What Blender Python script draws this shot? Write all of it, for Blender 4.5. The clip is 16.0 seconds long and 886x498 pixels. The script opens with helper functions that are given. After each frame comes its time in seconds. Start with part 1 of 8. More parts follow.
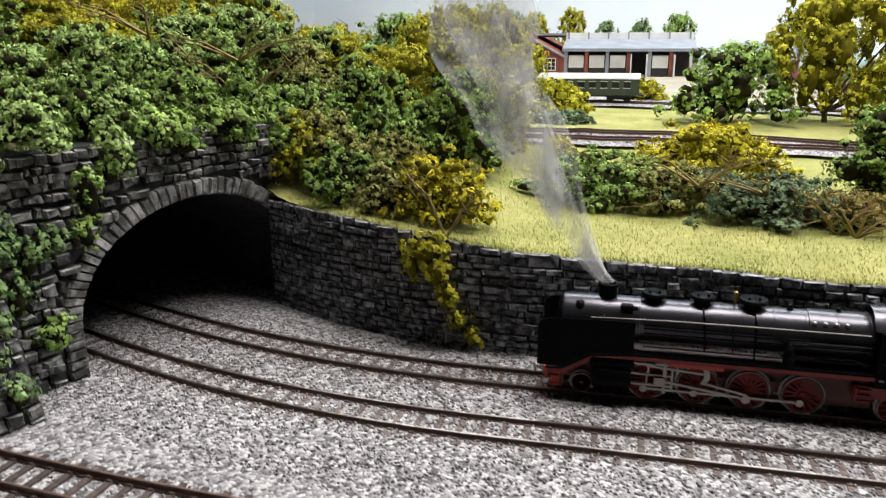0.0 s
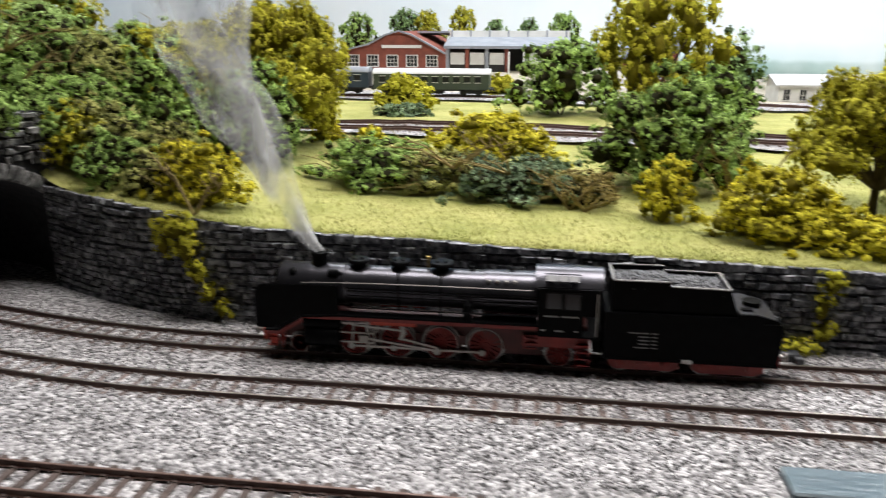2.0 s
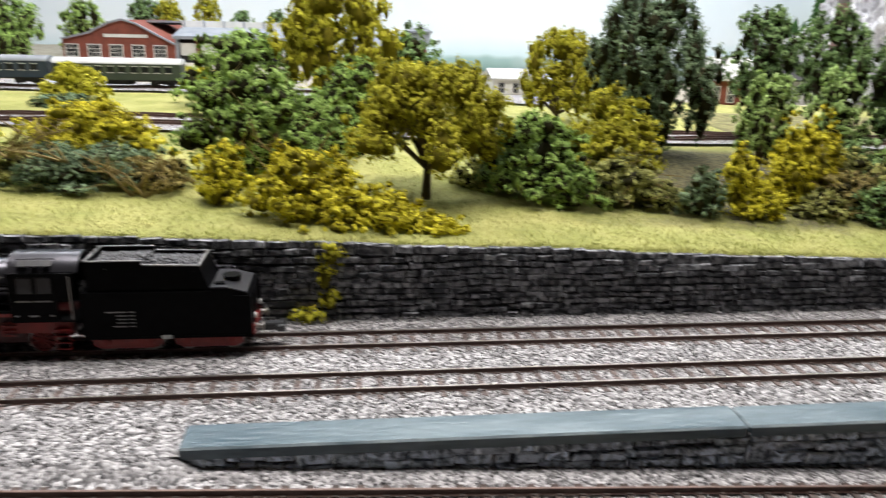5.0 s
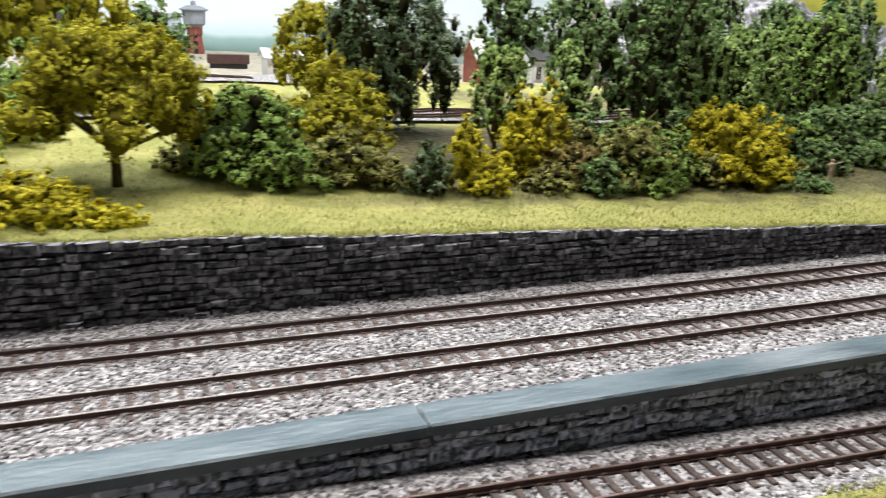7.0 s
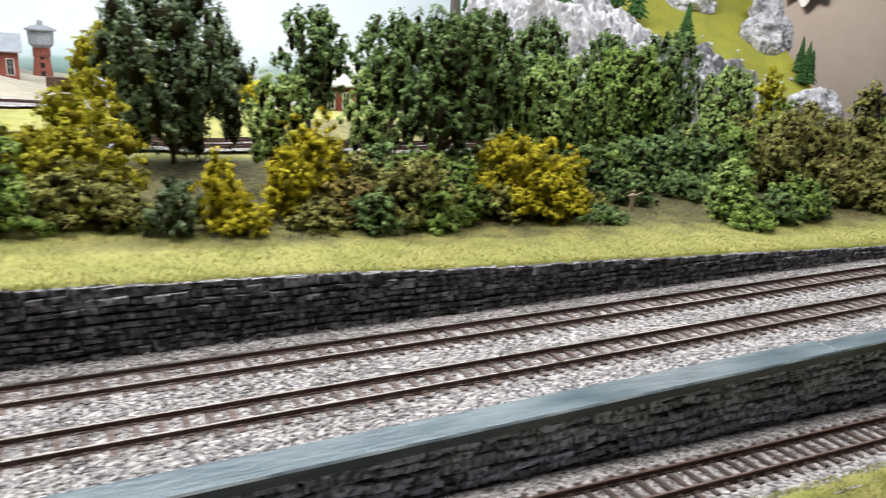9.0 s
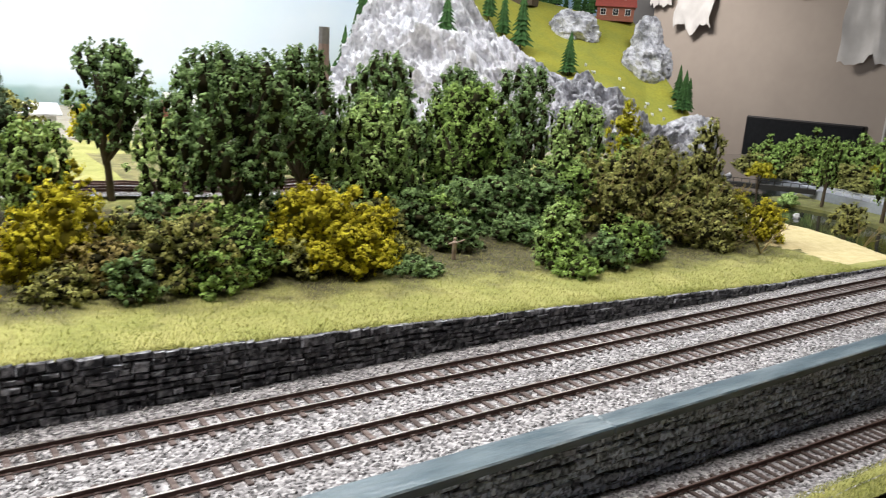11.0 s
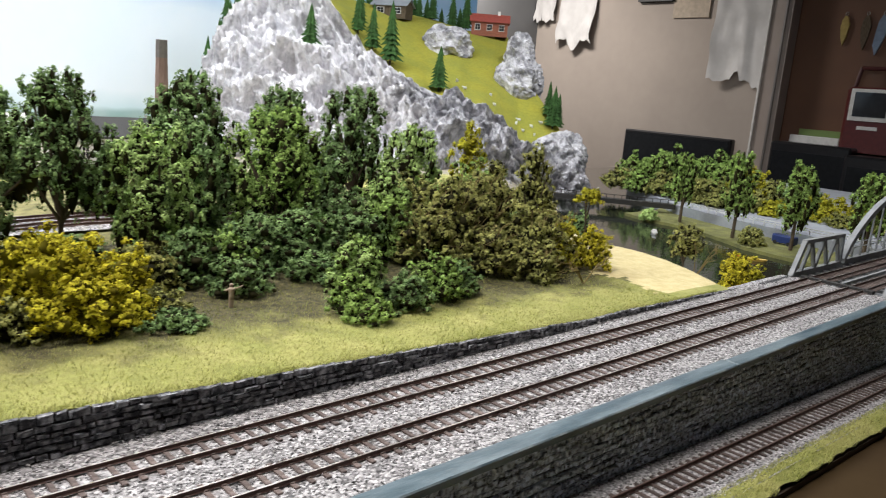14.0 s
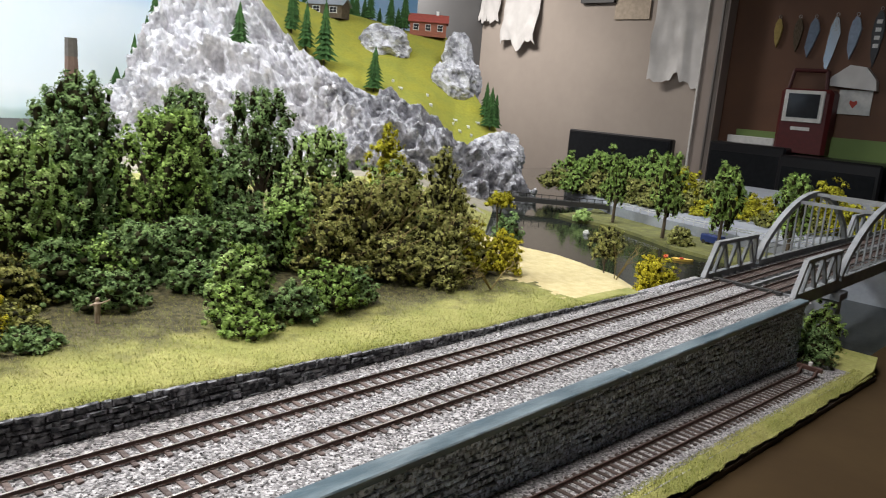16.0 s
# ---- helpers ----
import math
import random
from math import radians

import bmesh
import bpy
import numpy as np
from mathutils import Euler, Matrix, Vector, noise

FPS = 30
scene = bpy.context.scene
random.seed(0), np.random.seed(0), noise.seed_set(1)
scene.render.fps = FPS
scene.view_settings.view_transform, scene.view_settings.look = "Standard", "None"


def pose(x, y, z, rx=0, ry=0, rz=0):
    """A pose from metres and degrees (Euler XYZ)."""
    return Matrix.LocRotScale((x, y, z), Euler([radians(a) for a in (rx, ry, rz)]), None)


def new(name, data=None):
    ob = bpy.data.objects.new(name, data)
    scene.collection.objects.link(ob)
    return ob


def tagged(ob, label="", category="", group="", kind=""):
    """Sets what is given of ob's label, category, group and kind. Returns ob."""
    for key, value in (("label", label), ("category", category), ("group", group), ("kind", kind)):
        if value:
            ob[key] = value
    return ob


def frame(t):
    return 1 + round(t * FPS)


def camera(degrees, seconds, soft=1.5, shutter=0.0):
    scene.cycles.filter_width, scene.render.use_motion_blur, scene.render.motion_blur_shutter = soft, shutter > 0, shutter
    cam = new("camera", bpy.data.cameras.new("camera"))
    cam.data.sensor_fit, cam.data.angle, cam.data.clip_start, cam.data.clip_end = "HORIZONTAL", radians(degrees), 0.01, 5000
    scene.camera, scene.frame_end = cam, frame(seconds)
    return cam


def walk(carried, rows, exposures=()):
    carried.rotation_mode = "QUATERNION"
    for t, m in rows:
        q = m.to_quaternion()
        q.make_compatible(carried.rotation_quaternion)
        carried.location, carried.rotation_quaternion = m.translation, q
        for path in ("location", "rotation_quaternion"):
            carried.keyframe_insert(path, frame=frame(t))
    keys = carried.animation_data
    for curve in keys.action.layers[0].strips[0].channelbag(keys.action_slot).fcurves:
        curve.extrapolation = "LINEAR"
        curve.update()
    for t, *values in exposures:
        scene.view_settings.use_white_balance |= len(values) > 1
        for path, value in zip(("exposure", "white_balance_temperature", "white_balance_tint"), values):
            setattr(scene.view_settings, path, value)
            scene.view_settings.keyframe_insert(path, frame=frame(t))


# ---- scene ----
cam = camera(61.2, 16.0, soft=1.05, shutter=0.75)
METRES, EYE, TILT, LEAN, TURN = 0.768, 0.169, -16.5, 0.37, 13.3
ROWS = [
    (0.0, 0.0, 0.0, 0.0, 0.0, 0.0, 0.0),
    (0.5, 0.0167, -0.0075, -0.0062, 0.26, -0.51, -0.14),
    (1.0, 0.0431, -0.023, -0.0061, -0.87, -0.2, 0.21),
    (1.5, 0.0925, -0.0427, -0.013, -2.8, -0.11, 0.44),
    (2.0, 0.1388, -0.0545, -0.0195, -5.23, -0.15, 1.18),
    (2.5, 0.1719, -0.0572, -0.0285, -6.66, -0.4, 1.59),
    (3.0, 0.2234, -0.0695, -0.0302, -9.19, -0.41, 2.21),
    (3.5, 0.2693, -0.0873, -0.0327, -11.57, -0.42, 2.93),
    (4.0, 0.3049, -0.1094, -0.0315, -13.04, -0.13, 3.35),
    (4.5, 0.3296, -0.1207, -0.0322, -15.59, -0.36, 3.68),
    (5.0, 0.3443, -0.1205, -0.04, -19.53, -1.18, 3.88),
    (7.5, 0.4737, -0.1018, -0.0498, -35.45, -3.56, 6.94),
    (8.0, 0.4959, -0.1153, -0.0508, -36.63, -2.98, 7.17),
    (8.5, 0.5403, -0.1278, -0.0459, -38.96, -2.65, 7.45),
    (9.0, 0.5779, -0.1367, -0.0515, -41.2, -2.6, 7.25),
    (9.5, 0.6143, -0.1474, -0.0513, -43.12, -2.58, 7.22),
    (10.0, 0.6555, -0.1607, -0.0441, -44.95, -2.03, 7.7),
    (12.5, 0.771, -0.2054, -0.02, -51.1, -2.01, 8.46),
    (13.0, 0.8031, -0.2183, -0.0151, -52.75, -1.87, 8.92),
    (13.5, 0.8302, -0.2277, -0.0167, -54.03, -2.2, 9.16),
    (14.0, 0.8499, -0.2363, -0.0186, -55.13, -2.3, 8.94),
    (14.5, 0.8636, -0.246, -0.0183, -55.94, -2.19, 8.87),
    (15.0, 0.8853, -0.2572, -0.0171, -56.96, -2.46, 9.02),
    (15.5, 0.9035, -0.2725, -0.0175, -58.0, -2.65, 9.29),
    (16.0, 0.9162, -0.2799, -0.0228, -58.7, -2.87, 9.4),
]
walk(cam, [(t, pose(0, 0, EYE, TILT, LEAN, TURN) @ pose(METRES * x, METRES * y, METRES * z, 90 + pitch, roll, yaw)) for t, x, y, z, yaw, pitch, roll in ROWS],
     exposures=[(0.0, 0.0), (16.0, 0.0)])

# ---- light: unseen area lamps added above a model-railway room ----
world = bpy.data.worlds.new("world")
scene.world = world
world.use_nodes = True
world.node_tree.nodes["Background"].inputs[0].default_value = (0.75, 0.85, 1.0, 1)
world.node_tree.nodes["Background"].inputs[1].default_value = 0.25


def overhead_lamp(name, place, size, power, colour):
    data = bpy.data.lights.new(name, "AREA")
    data.shape, data.size, data.size_y, data.energy, data.color = "RECTANGLE", size[0], size[1], power, colour
    ob = new(name, data)
    ob.location = place
    return ob


overhead_lamp("added_overhead_light", (0.36, 0.47, 1.44), (1.4, 0.45), 37.5, (1.0, 0.955, 0.935))
overhead_lamp("added_overhead_light", (0.6, 1.75, 1.44), (2.6, 0.5), 60.0, (0.95, 0.98, 1.0))
overhead_lamp("added_overhead_light", (2.7, 1.1, 1.44), (1.2, 0.5), 19.0, (0.97, 0.98, 1.0))
# added only to brighten the beige east wall; no fixture is known there
overhead_lamp("added_overhead_light", (4.5, 3.85, 1.44), (0.4, 0.6), 46.0, (1.0, 0.94, 0.89))

# ---- materials ----
def material(name, colour, rough=0.7, metal=0.0, colour2=None, scale=40.0, detail=4.0, fine=0.0, bump=0.0, bump_scale=0.0,
             island=0.0, vary=0.0, spec=0.5, stretch=(1, 1, 1), contrast=(0.35, 0.65), coat=0.0, bump_dist=0.001):
    """A surface with a blotchy second colour, fine grain, random tone by piece or island, and fine relief."""
    m = bpy.data.materials.new(name)
    m.use_nodes = True
    nt = m.node_tree
    nodes, link = nt.nodes, nt.links.new
    bsdf = nodes["Principled BSDF"]
    bsdf.inputs["Roughness"].default_value = rough
    bsdf.inputs["Metallic"].default_value = metal
    bsdf.inputs["Specular IOR Level"].default_value = spec
    bsdf.inputs["Coat Weight"].default_value = coat
    co = nodes.new("ShaderNodeTexCoord")
    mp = nodes.new("ShaderNodeMapping")
    mp.inputs["Scale"].default_value = stretch
    link(co.outputs["Object"], mp.inputs[0])
    c2 = colour2 or tuple(0.8 * c for c in colour)
    n1 = nodes.new("ShaderNodeTexNoise")
    n1.inputs["Scale"].default_value, n1.inputs["Detail"].default_value = scale, detail
    link(mp.outputs[0], n1.inputs[0])
    ramp = nodes.new("ShaderNodeValToRGB")
    ramp.color_ramp.elements[0].position, ramp.color_ramp.elements[1].position = contrast
    ramp.color_ramp.elements[0].color, ramp.color_ramp.elements[1].color = (*colour, 1), (*c2, 1)
    link(n1.outputs[0], ramp.inputs[0])
    out = ramp.outputs[0]

    def tone(value_socket, amount, base):
        mr = nodes.new("ShaderNodeMapRange")
        mr.inputs[3].default_value, mr.inputs[4].default_value = 1 - amount, 1 + amount
        link(value_socket, mr.inputs[0])
        mul = nodes.new("ShaderNodeVectorMath")
        mul.operation = "SCALE"
        link(base, mul.inputs[0])
        link(mr.outputs[0], mul.inputs["Scale"])
        return mul.outputs[0]

    if fine:
        n2 = nodes.new("ShaderNodeTexNoise")
        n2.inputs["Scale"].default_value, n2.inputs["Detail"].default_value = scale * 9, 3
        link(mp.outputs[0], n2.inputs[0])
        out = tone(n2.outputs[0], fine, out)
    if island:
        g = nodes.new("ShaderNodeNewGeometry")
        out = tone(g.outputs["Random Per Island"], island, out)
    if vary:
        o = nodes.new("ShaderNodeObjectInfo")
        out = tone(o.outputs["Random"], vary, out)
    link(out, bsdf.inputs["Base Color"])
    if bump:
        nb = nodes.new("ShaderNodeTexNoise")
        nb.inputs["Scale"].default_value, nb.inputs["Detail"].default_value = bump_scale or scale * 6, 5
        link(mp.outputs[0], nb.inputs[0])
        b = nodes.new("ShaderNodeBump")
        b.inputs["Strength"].default_value, b.inputs["Distance"].default_value = bump, bump_dist
        link(nb.outputs[0], b.inputs["Height"])
        link(b.outputs[0], bsdf.inputs["Normal"])
    return m


def granular(name, colours, scale, bump=0.6):
    """Loose stone chips: a cell pattern with a tone of its own for every chip, and relief."""
    m = bpy.data.materials.new(name)
    m.use_nodes = True
    nodes, link = m.node_tree.nodes, m.node_tree.links.new
    bsdf = nodes["Principled BSDF"]
    bsdf.inputs["Roughness"].default_value = 0.9
    co = nodes.new("ShaderNodeTexCoord")
    vo = nodes.new("ShaderNodeTexVoronoi")
    vo.inputs["Scale"].default_value = scale
    link(co.outputs["Object"], vo.inputs["Vector"])
    sep = nodes.new("ShaderNodeSeparateColor")
    link(vo.outputs["Color"], sep.inputs[0])
    ramp = nodes.new("ShaderNodeValToRGB")
    while len(ramp.color_ramp.elements) < len(colours):
        ramp.color_ramp.elements.new(0.5)
    for i, c in enumerate(colours):
        ramp.color_ramp.elements[i].position = i / (len(colours) - 1)
        ramp.color_ramp.elements[i].color = (*c, 1)
    link(sep.outputs[0], ramp.inputs[0])
    n = nodes.new("ShaderNodeTexNoise")
    n.inputs["Scale"].default_value, n.inputs["Detail"].default_value = 18, 3
    link(co.outputs["Object"], n.inputs[0])
    mr = nodes.new("ShaderNodeMapRange")
    mr.inputs[3].default_value, mr.inputs[4].default_value = 0.82, 1.18
    link(n.outputs[0], mr.inputs[0])
    mul = nodes.new("ShaderNodeVectorMath")
    mul.operation = "SCALE"
    link(ramp.outputs[0], mul.inputs[0])
    link(mr.outputs[0], mul.inputs["Scale"])
    link(mul.outputs[0], bsdf.inputs["Base Color"])
    b = nodes.new("ShaderNodeBump")
    b.inputs["Strength"].default_value, b.inputs["Distance"].default_value = bump, 0.0012
    b.invert = True
    link(vo.outputs["Distance"], b.inputs["Height"])
    link(b.outputs[0], bsdf.inputs["Normal"])
    return m


GREYS = [(0.05, 0.048, 0.049), (0.215, 0.207, 0.209), (0.36, 0.348, 0.351), (0.62, 0.605, 0.61)]
M_BALLAST = granular("ballast_chips", GREYS, 620)
M_CHIP = material("ballast_chip_loose", (0.31, 0.30, 0.302), 0.9, island=0.75, scale=300)
M_SLEEPER = material("sleeper_weathered", (0.07, 0.046, 0.040), 0.85, colour2=(0.17, 0.135, 0.122), scale=300, vary=0.3)
M_SLEEPERDARK = material("sleeper_dark", (0.045, 0.030, 0.025), 0.8, colour2=(0.09, 0.066, 0.058), scale=300, vary=0.3)
M_RAIL = material("rail_rust", (0.07, 0.033, 0.025), 0.55, colour2=(0.10, 0.055, 0.042), scale=90, metal=0.2)
M_RAILDULL = material("rail_dull", (0.20, 0.13, 0.11), 0.5, metal=0.5, colour2=(0.13, 0.085, 0.07), scale=120)
M_RAILTOP = material("rail_steel", (0.58, 0.53, 0.50), 0.34, metal=1.0, colour2=(0.5, 0.44, 0.4), scale=120)
M_STONE = material("wall_stone_dark", (0.031, 0.034, 0.040), 0.7, colour2=(0.33, 0.335, 0.35), scale=240, detail=6, fine=0.4,
                   vary=0.35, bump=0.8, bump_scale=700, contrast=(0.42, 0.64))
M_STONES = material("wall_stone_dark_rest", (0.031, 0.034, 0.040), 0.7, colour2=(0.33, 0.335, 0.35), scale=240, detail=6, fine=0.4,
                    island=0.35, bump=0.8, bump_scale=700, contrast=(0.42, 0.64))
M_SIDESTONE = material("siding_stone", (0.085, 0.108, 0.138), 0.5, colour2=(0.62, 0.70, 0.80), scale=300, detail=6, fine=0.4, vary=0.35, bump=0.8, bump_scale=700, contrast=(0.40, 0.56))
M_SIDESTONES = material("siding_stone_rest", (0.085, 0.108, 0.138), 0.5, colour2=(0.62, 0.70, 0.80), scale=300, detail=6, fine=0.4, island=0.35, bump=0.8, bump_scale=700, contrast=(0.40, 0.56))
M_STONEWORN = material("wall_stone_worn_edge", (0.46, 0.47, 0.51), 0.6, colour2=(0.04, 0.043, 0.05), scale=200, detail=5, fine=0.4, contrast=(0.4, 0.62))
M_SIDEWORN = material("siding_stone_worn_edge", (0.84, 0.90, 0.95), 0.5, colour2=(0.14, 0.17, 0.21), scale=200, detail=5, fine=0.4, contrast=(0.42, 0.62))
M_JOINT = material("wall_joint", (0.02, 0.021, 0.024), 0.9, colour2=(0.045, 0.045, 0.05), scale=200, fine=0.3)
M_PORTAL = material("portal_stone", (0.03, 0.03, 0.029), 0.8, colour2=(0.30, 0.297, 0.285), scale=130, detail=6, fine=0.5, vary=0.3,
                    bump=0.9, bump_scale=500, contrast=(0.46, 0.70))
# near-black crown cores: the shade between leaf clumps is put into the colour
M_CORESHADE = material("crown_core_shade", (0.018, 0.017, 0.008), 0.95, colour2=(0.035, 0.033, 0.014), scale=120, spec=0.1)
M_PORTALWORN = material("portal_stone_worn_edge", (0.52, 0.515, 0.50), 0.7, colour2=(0.05, 0.05, 0.048), scale=150, detail=5, fine=0.4, contrast=(0.42, 0.62))
M_VOUSSOIR = material("voussoir_stone", (0.09, 0.09, 0.087), 0.8, colour2=(0.40, 0.395, 0.38), scale=160, detail=6, fine=0.5, vary=0.25, bump=0.9, bump_scale=600, contrast=(0.4, 0.7))
M_COPING = material("coping_grey", (0.05, 0.088, 0.112), 0.3, colour2=(0.16, 0.21, 0.235), scale=60, detail=6, fine=0.3, stretch=(0.25, 1, 1),
                    bump=0.3, bump_scale=400)
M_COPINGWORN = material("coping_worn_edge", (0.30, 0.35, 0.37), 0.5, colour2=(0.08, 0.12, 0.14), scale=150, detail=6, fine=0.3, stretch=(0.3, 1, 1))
M_GRASS = material("static_grass", (0.40, 0.385, 0.13), 0.95, colour2=(0.28, 0.295, 0.08), scale=26, detail=5, fine=0.35, bump=1.0, bump_scale=900)


def blend_shaded_litter(m, litter, litter2):
    """Lets the grass thin out into brown leaf litter, darkened as the wood's shade, with a ragged border."""
    nodes, link = m.node_tree.nodes, m.node_tree.links.new
    base = nodes["Principled BSDF"].inputs["Base Color"]
    grass = base.links[0].from_socket
    co = nodes.new("ShaderNodeTexCoord")
    sep = nodes.new("ShaderNodeSeparateXYZ")
    link(co.outputs["Object"], sep.inputs[0])
    n = nodes.new("ShaderNodeTexNoise")
    n.inputs["Scale"].default_value, n.inputs["Detail"].default_value = 30, 8
    link(co.outputs["Object"], n.inputs[0])
    add = nodes.new("ShaderNodeMath")
    add.operation = "MULTIPLY_ADD"
    add.inputs[1].default_value = 0.16
    link(n.outputs[0], add.inputs[0])
    link(sep.outputs["Y"], add.inputs[2])
    fy = nodes.new("ShaderNodeMapRange")
    fy.inputs[1].default_value, fy.inputs[2].default_value = 0.515, 0.565
    link(add.outputs[0], fy.inputs[0])
    fx = nodes.new("ShaderNodeMapRange")
    fx.inputs[1].default_value, fx.inputs[2].default_value = 0.40, 0.55
    link(sep.outputs["X"], fx.inputs[0])
    far = nodes.new("ShaderNodeMapRange")
    far.inputs[1].default_value, far.inputs[2].default_value, far.inputs[3].default_value, far.inputs[4].default_value = 0.70, 0.74, 1.0, 0.0
    link(sep.outputs["Y"], far.inputs[0])
    k = nodes.new("ShaderNodeMath")
    k.operation = "MULTIPLY"
    link(fy.outputs[0], k.inputs[0])
    link(fx.outputs[0], k.inputs[1])
    k2 = nodes.new("ShaderNodeMath")
    k2.operation = "MULTIPLY"
    link(k.outputs[0], k2.inputs[0])
    link(far.outputs[0], k2.inputs[1])
    n2 = nodes.new("ShaderNodeTexNoise")
    n2.inputs["Scale"].default_value, n2.inputs["Detail"].default_value = 220, 5
    link(co.outputs["Object"], n2.inputs[0])
    ramp = nodes.new("ShaderNodeValToRGB")
    ramp.color_ramp.elements[0].position, ramp.color_ramp.elements[1].position = 0.35, 0.65
    ramp.color_ramp.elements[0].color, ramp.color_ramp.elements[1].color = (*litter, 1), (*litter2, 1)
    link(n2.outputs[0], ramp.inputs[0])
    mix = nodes.new("ShaderNodeMix")
    mix.data_type = "RGBA"
    link(k2.outputs[0], mix.inputs["Factor"])
    link(grass, mix.inputs["A"])
    link(ramp.outputs[0], mix.inputs["B"])
    link(mix.outputs["Result"], base)


# litter tones are deepened to paint the trees' shadow on the ground
blend_shaded_litter(M_GRASS, (0.04, 0.038, 0.017), (0.14, 0.125, 0.055))
M_BLADE = material("grass_blade", (0.47, 0.455, 0.17), 0.9, colour2=(0.30, 0.33, 0.08), scale=22, island=0.4)
M_EARTH = material("woodland_floor", (0.27, 0.245, 0.10), 0.95, colour2=(0.12, 0.115, 0.045), scale=55, fine=0.5, bump=1.0, bump_scale=500)
M_SAND = material("sand", (0.70, 0.60, 0.33), 0.95, colour2=(0.60, 0.50, 0.25), scale=90, fine=0.2, bump=0.4, bump_scale=1500)
M_BARK = material("bark", (0.07, 0.05, 0.03), 0.9, colour2=(0.12, 0.09, 0.06), scale=200, stretch=(1, 1, 0.3), bump=0.6)
M_TWIG = material("dry_twig", (0.32, 0.25, 0.10), 0.9, colour2=(0.22, 0.16, 0.06), scale=150)
M_BLACK = material("loco_black", (0.002, 0.002, 0.0024), 0.36, colour2=(0.0035, 0.0035, 0.004), scale=200, spec=0.05, bump=0.04, bump_scale=1500)
M_BOILER = material("boiler_black", (0.10, 0.098, 0.112), 0.3, colour2=(0.07, 0.069, 0.078), scale=90, metal=0.85, spec=0.5, bump=0.05, bump_scale=900)
M_RED = material("loco_red", (0.27, 0.014, 0.009), 0.4, colour2=(0.19, 0.010, 0.007), scale=150)
# M_RED darkened: shade around frame, ashpan and brake gear is in the colour
M_FRAMESHADE = material("frame_red_shaded", (0.075, 0.005, 0.004), 0.5, colour2=(0.05, 0.004, 0.003), scale=150)
M_WHEELRED = material("wheel_red", (0.19, 0.011, 0.008), 0.45, colour2=(0.13, 0.008, 0.006), scale=150, spec=0.25)
M_BRIGHTRED = material("valve_gear_red", (0.55, 0.05, 0.02), 0.45, colour2=(0.45, 0.04, 0.02), scale=150)
M_STEEL = material("rod_steel", (0.33, 0.315, 0.30), 0.4, metal=0.9, colour2=(0.3, 0.28, 0.26), scale=200)
M_TYRE = material("tyre_steel", (0.32, 0.30, 0.29), 0.45, metal=0.9, colour2=(0.22, 0.21, 0.2), scale=200)
M_BAR = material("faint_lettering", (0.30, 0.30, 0.29), 0.6)
M_WHITE = material("white_marking", (0.75, 0.75, 0.73), 0.6)
M_COAL = material("coal", (0.035, 0.035, 0.038), 0.3, colour2=(0.11, 0.11, 0.12), scale=400, island=0.5)
M_DARKGLASS = material("dark_window", (0.02, 0.022, 0.025), 0.1)
M_BRASS = material("brass_fitting", (0.5, 0.36, 0.12), 0.35, metal=0.8)
M_CRAG = material("dark_crag", (0.66, 0.655, 0.69), 0.85, colour2=(0.20, 0.20, 0.22), scale=34, detail=9, fine=0.3, bump=1.0, bump_scale=60, bump_dist=0.012, contrast=(0.36, 0.66))
M_ROCK = material("plaster_rock", (0.82, 0.81, 0.84), 0.85, colour2=(0.46, 0.455, 0.485), scale=60, detail=9, fine=0.2, bump=1.0, bump_scale=75, bump_dist=0.012,
                  stretch=(1, 1, 0.6), contrast=(0.38, 0.74))
M_STACK = material("chimney_brick", (0.24, 0.165, 0.14), 0.85, colour2=(0.14, 0.095, 0.08), scale=30, fine=0.3, stretch=(1, 1, 0.3), bump=0.4)
M_SOOT = material("sooty_brick", (0.15, 0.14, 0.135), 0.9, colour2=(0.09, 0.085, 0.08), scale=40)
M_YARD = material("yard_gravel", (0.40, 0.36, 0.28), 0.95, colour2=(0.30, 0.27, 0.21), scale=30, fine=0.25, bump=0.5)
M_MEADOW = material("alpine_meadow", (0.33, 0.31, 0.035), 0.95, colour2=(0.27, 0.28, 0.04), scale=12, fine=0.3, bump=0.7, bump_scale=500)
M_MEADOWDIM = material("bank_grass", (0.20, 0.20, 0.06), 0.95, colour2=(0.12, 0.125, 0.045), scale=30, fine=0.3, bump=0.7, bump_scale=500)
M_WAGON = material("wagon_brown", (0.085, 0.04, 0.032), 0.7, colour2=(0.06, 0.03, 0.026), scale=60)
M_BRICK = material("red_brick", (0.26, 0.075, 0.05), 0.85, colour2=(0.19, 0.055, 0.04), scale=60, fine=0.25, bump=0.4)
M_ROOF = material("roof_felt", (0.23, 0.25, 0.28), 0.7, colour2=(0.3, 0.32, 0.36), scale=30, fine=0.2)
M_PALE = material("pale_render", (0.72, 0.72, 0.7), 0.8, colour2=(0.62, 0.62, 0.6), scale=40)
M_COACHGREEN = material("coach_green", (0.035, 0.05, 0.035), 0.45, colour2=(0.045, 0.06, 0.045), scale=60)
M_COACHBLUE = material("coach_blue", (0.02, 0.035, 0.06), 0.45, colour2=(0.03, 0.045, 0.07), scale=60)
M_COACHROOF = material("coach_roof", (0.62, 0.63, 0.64), 0.6, colour2=(0.5, 0.5, 0.52), scale=40)
M_UNDER = material("underframe", (0.025, 0.024, 0.023), 0.7)
M_BRIDGE = material("bridge_grey", (0.27, 0.28, 0.29), 0.55, colour2=(0.2, 0.21, 0.22), scale=50, fine=0.15)
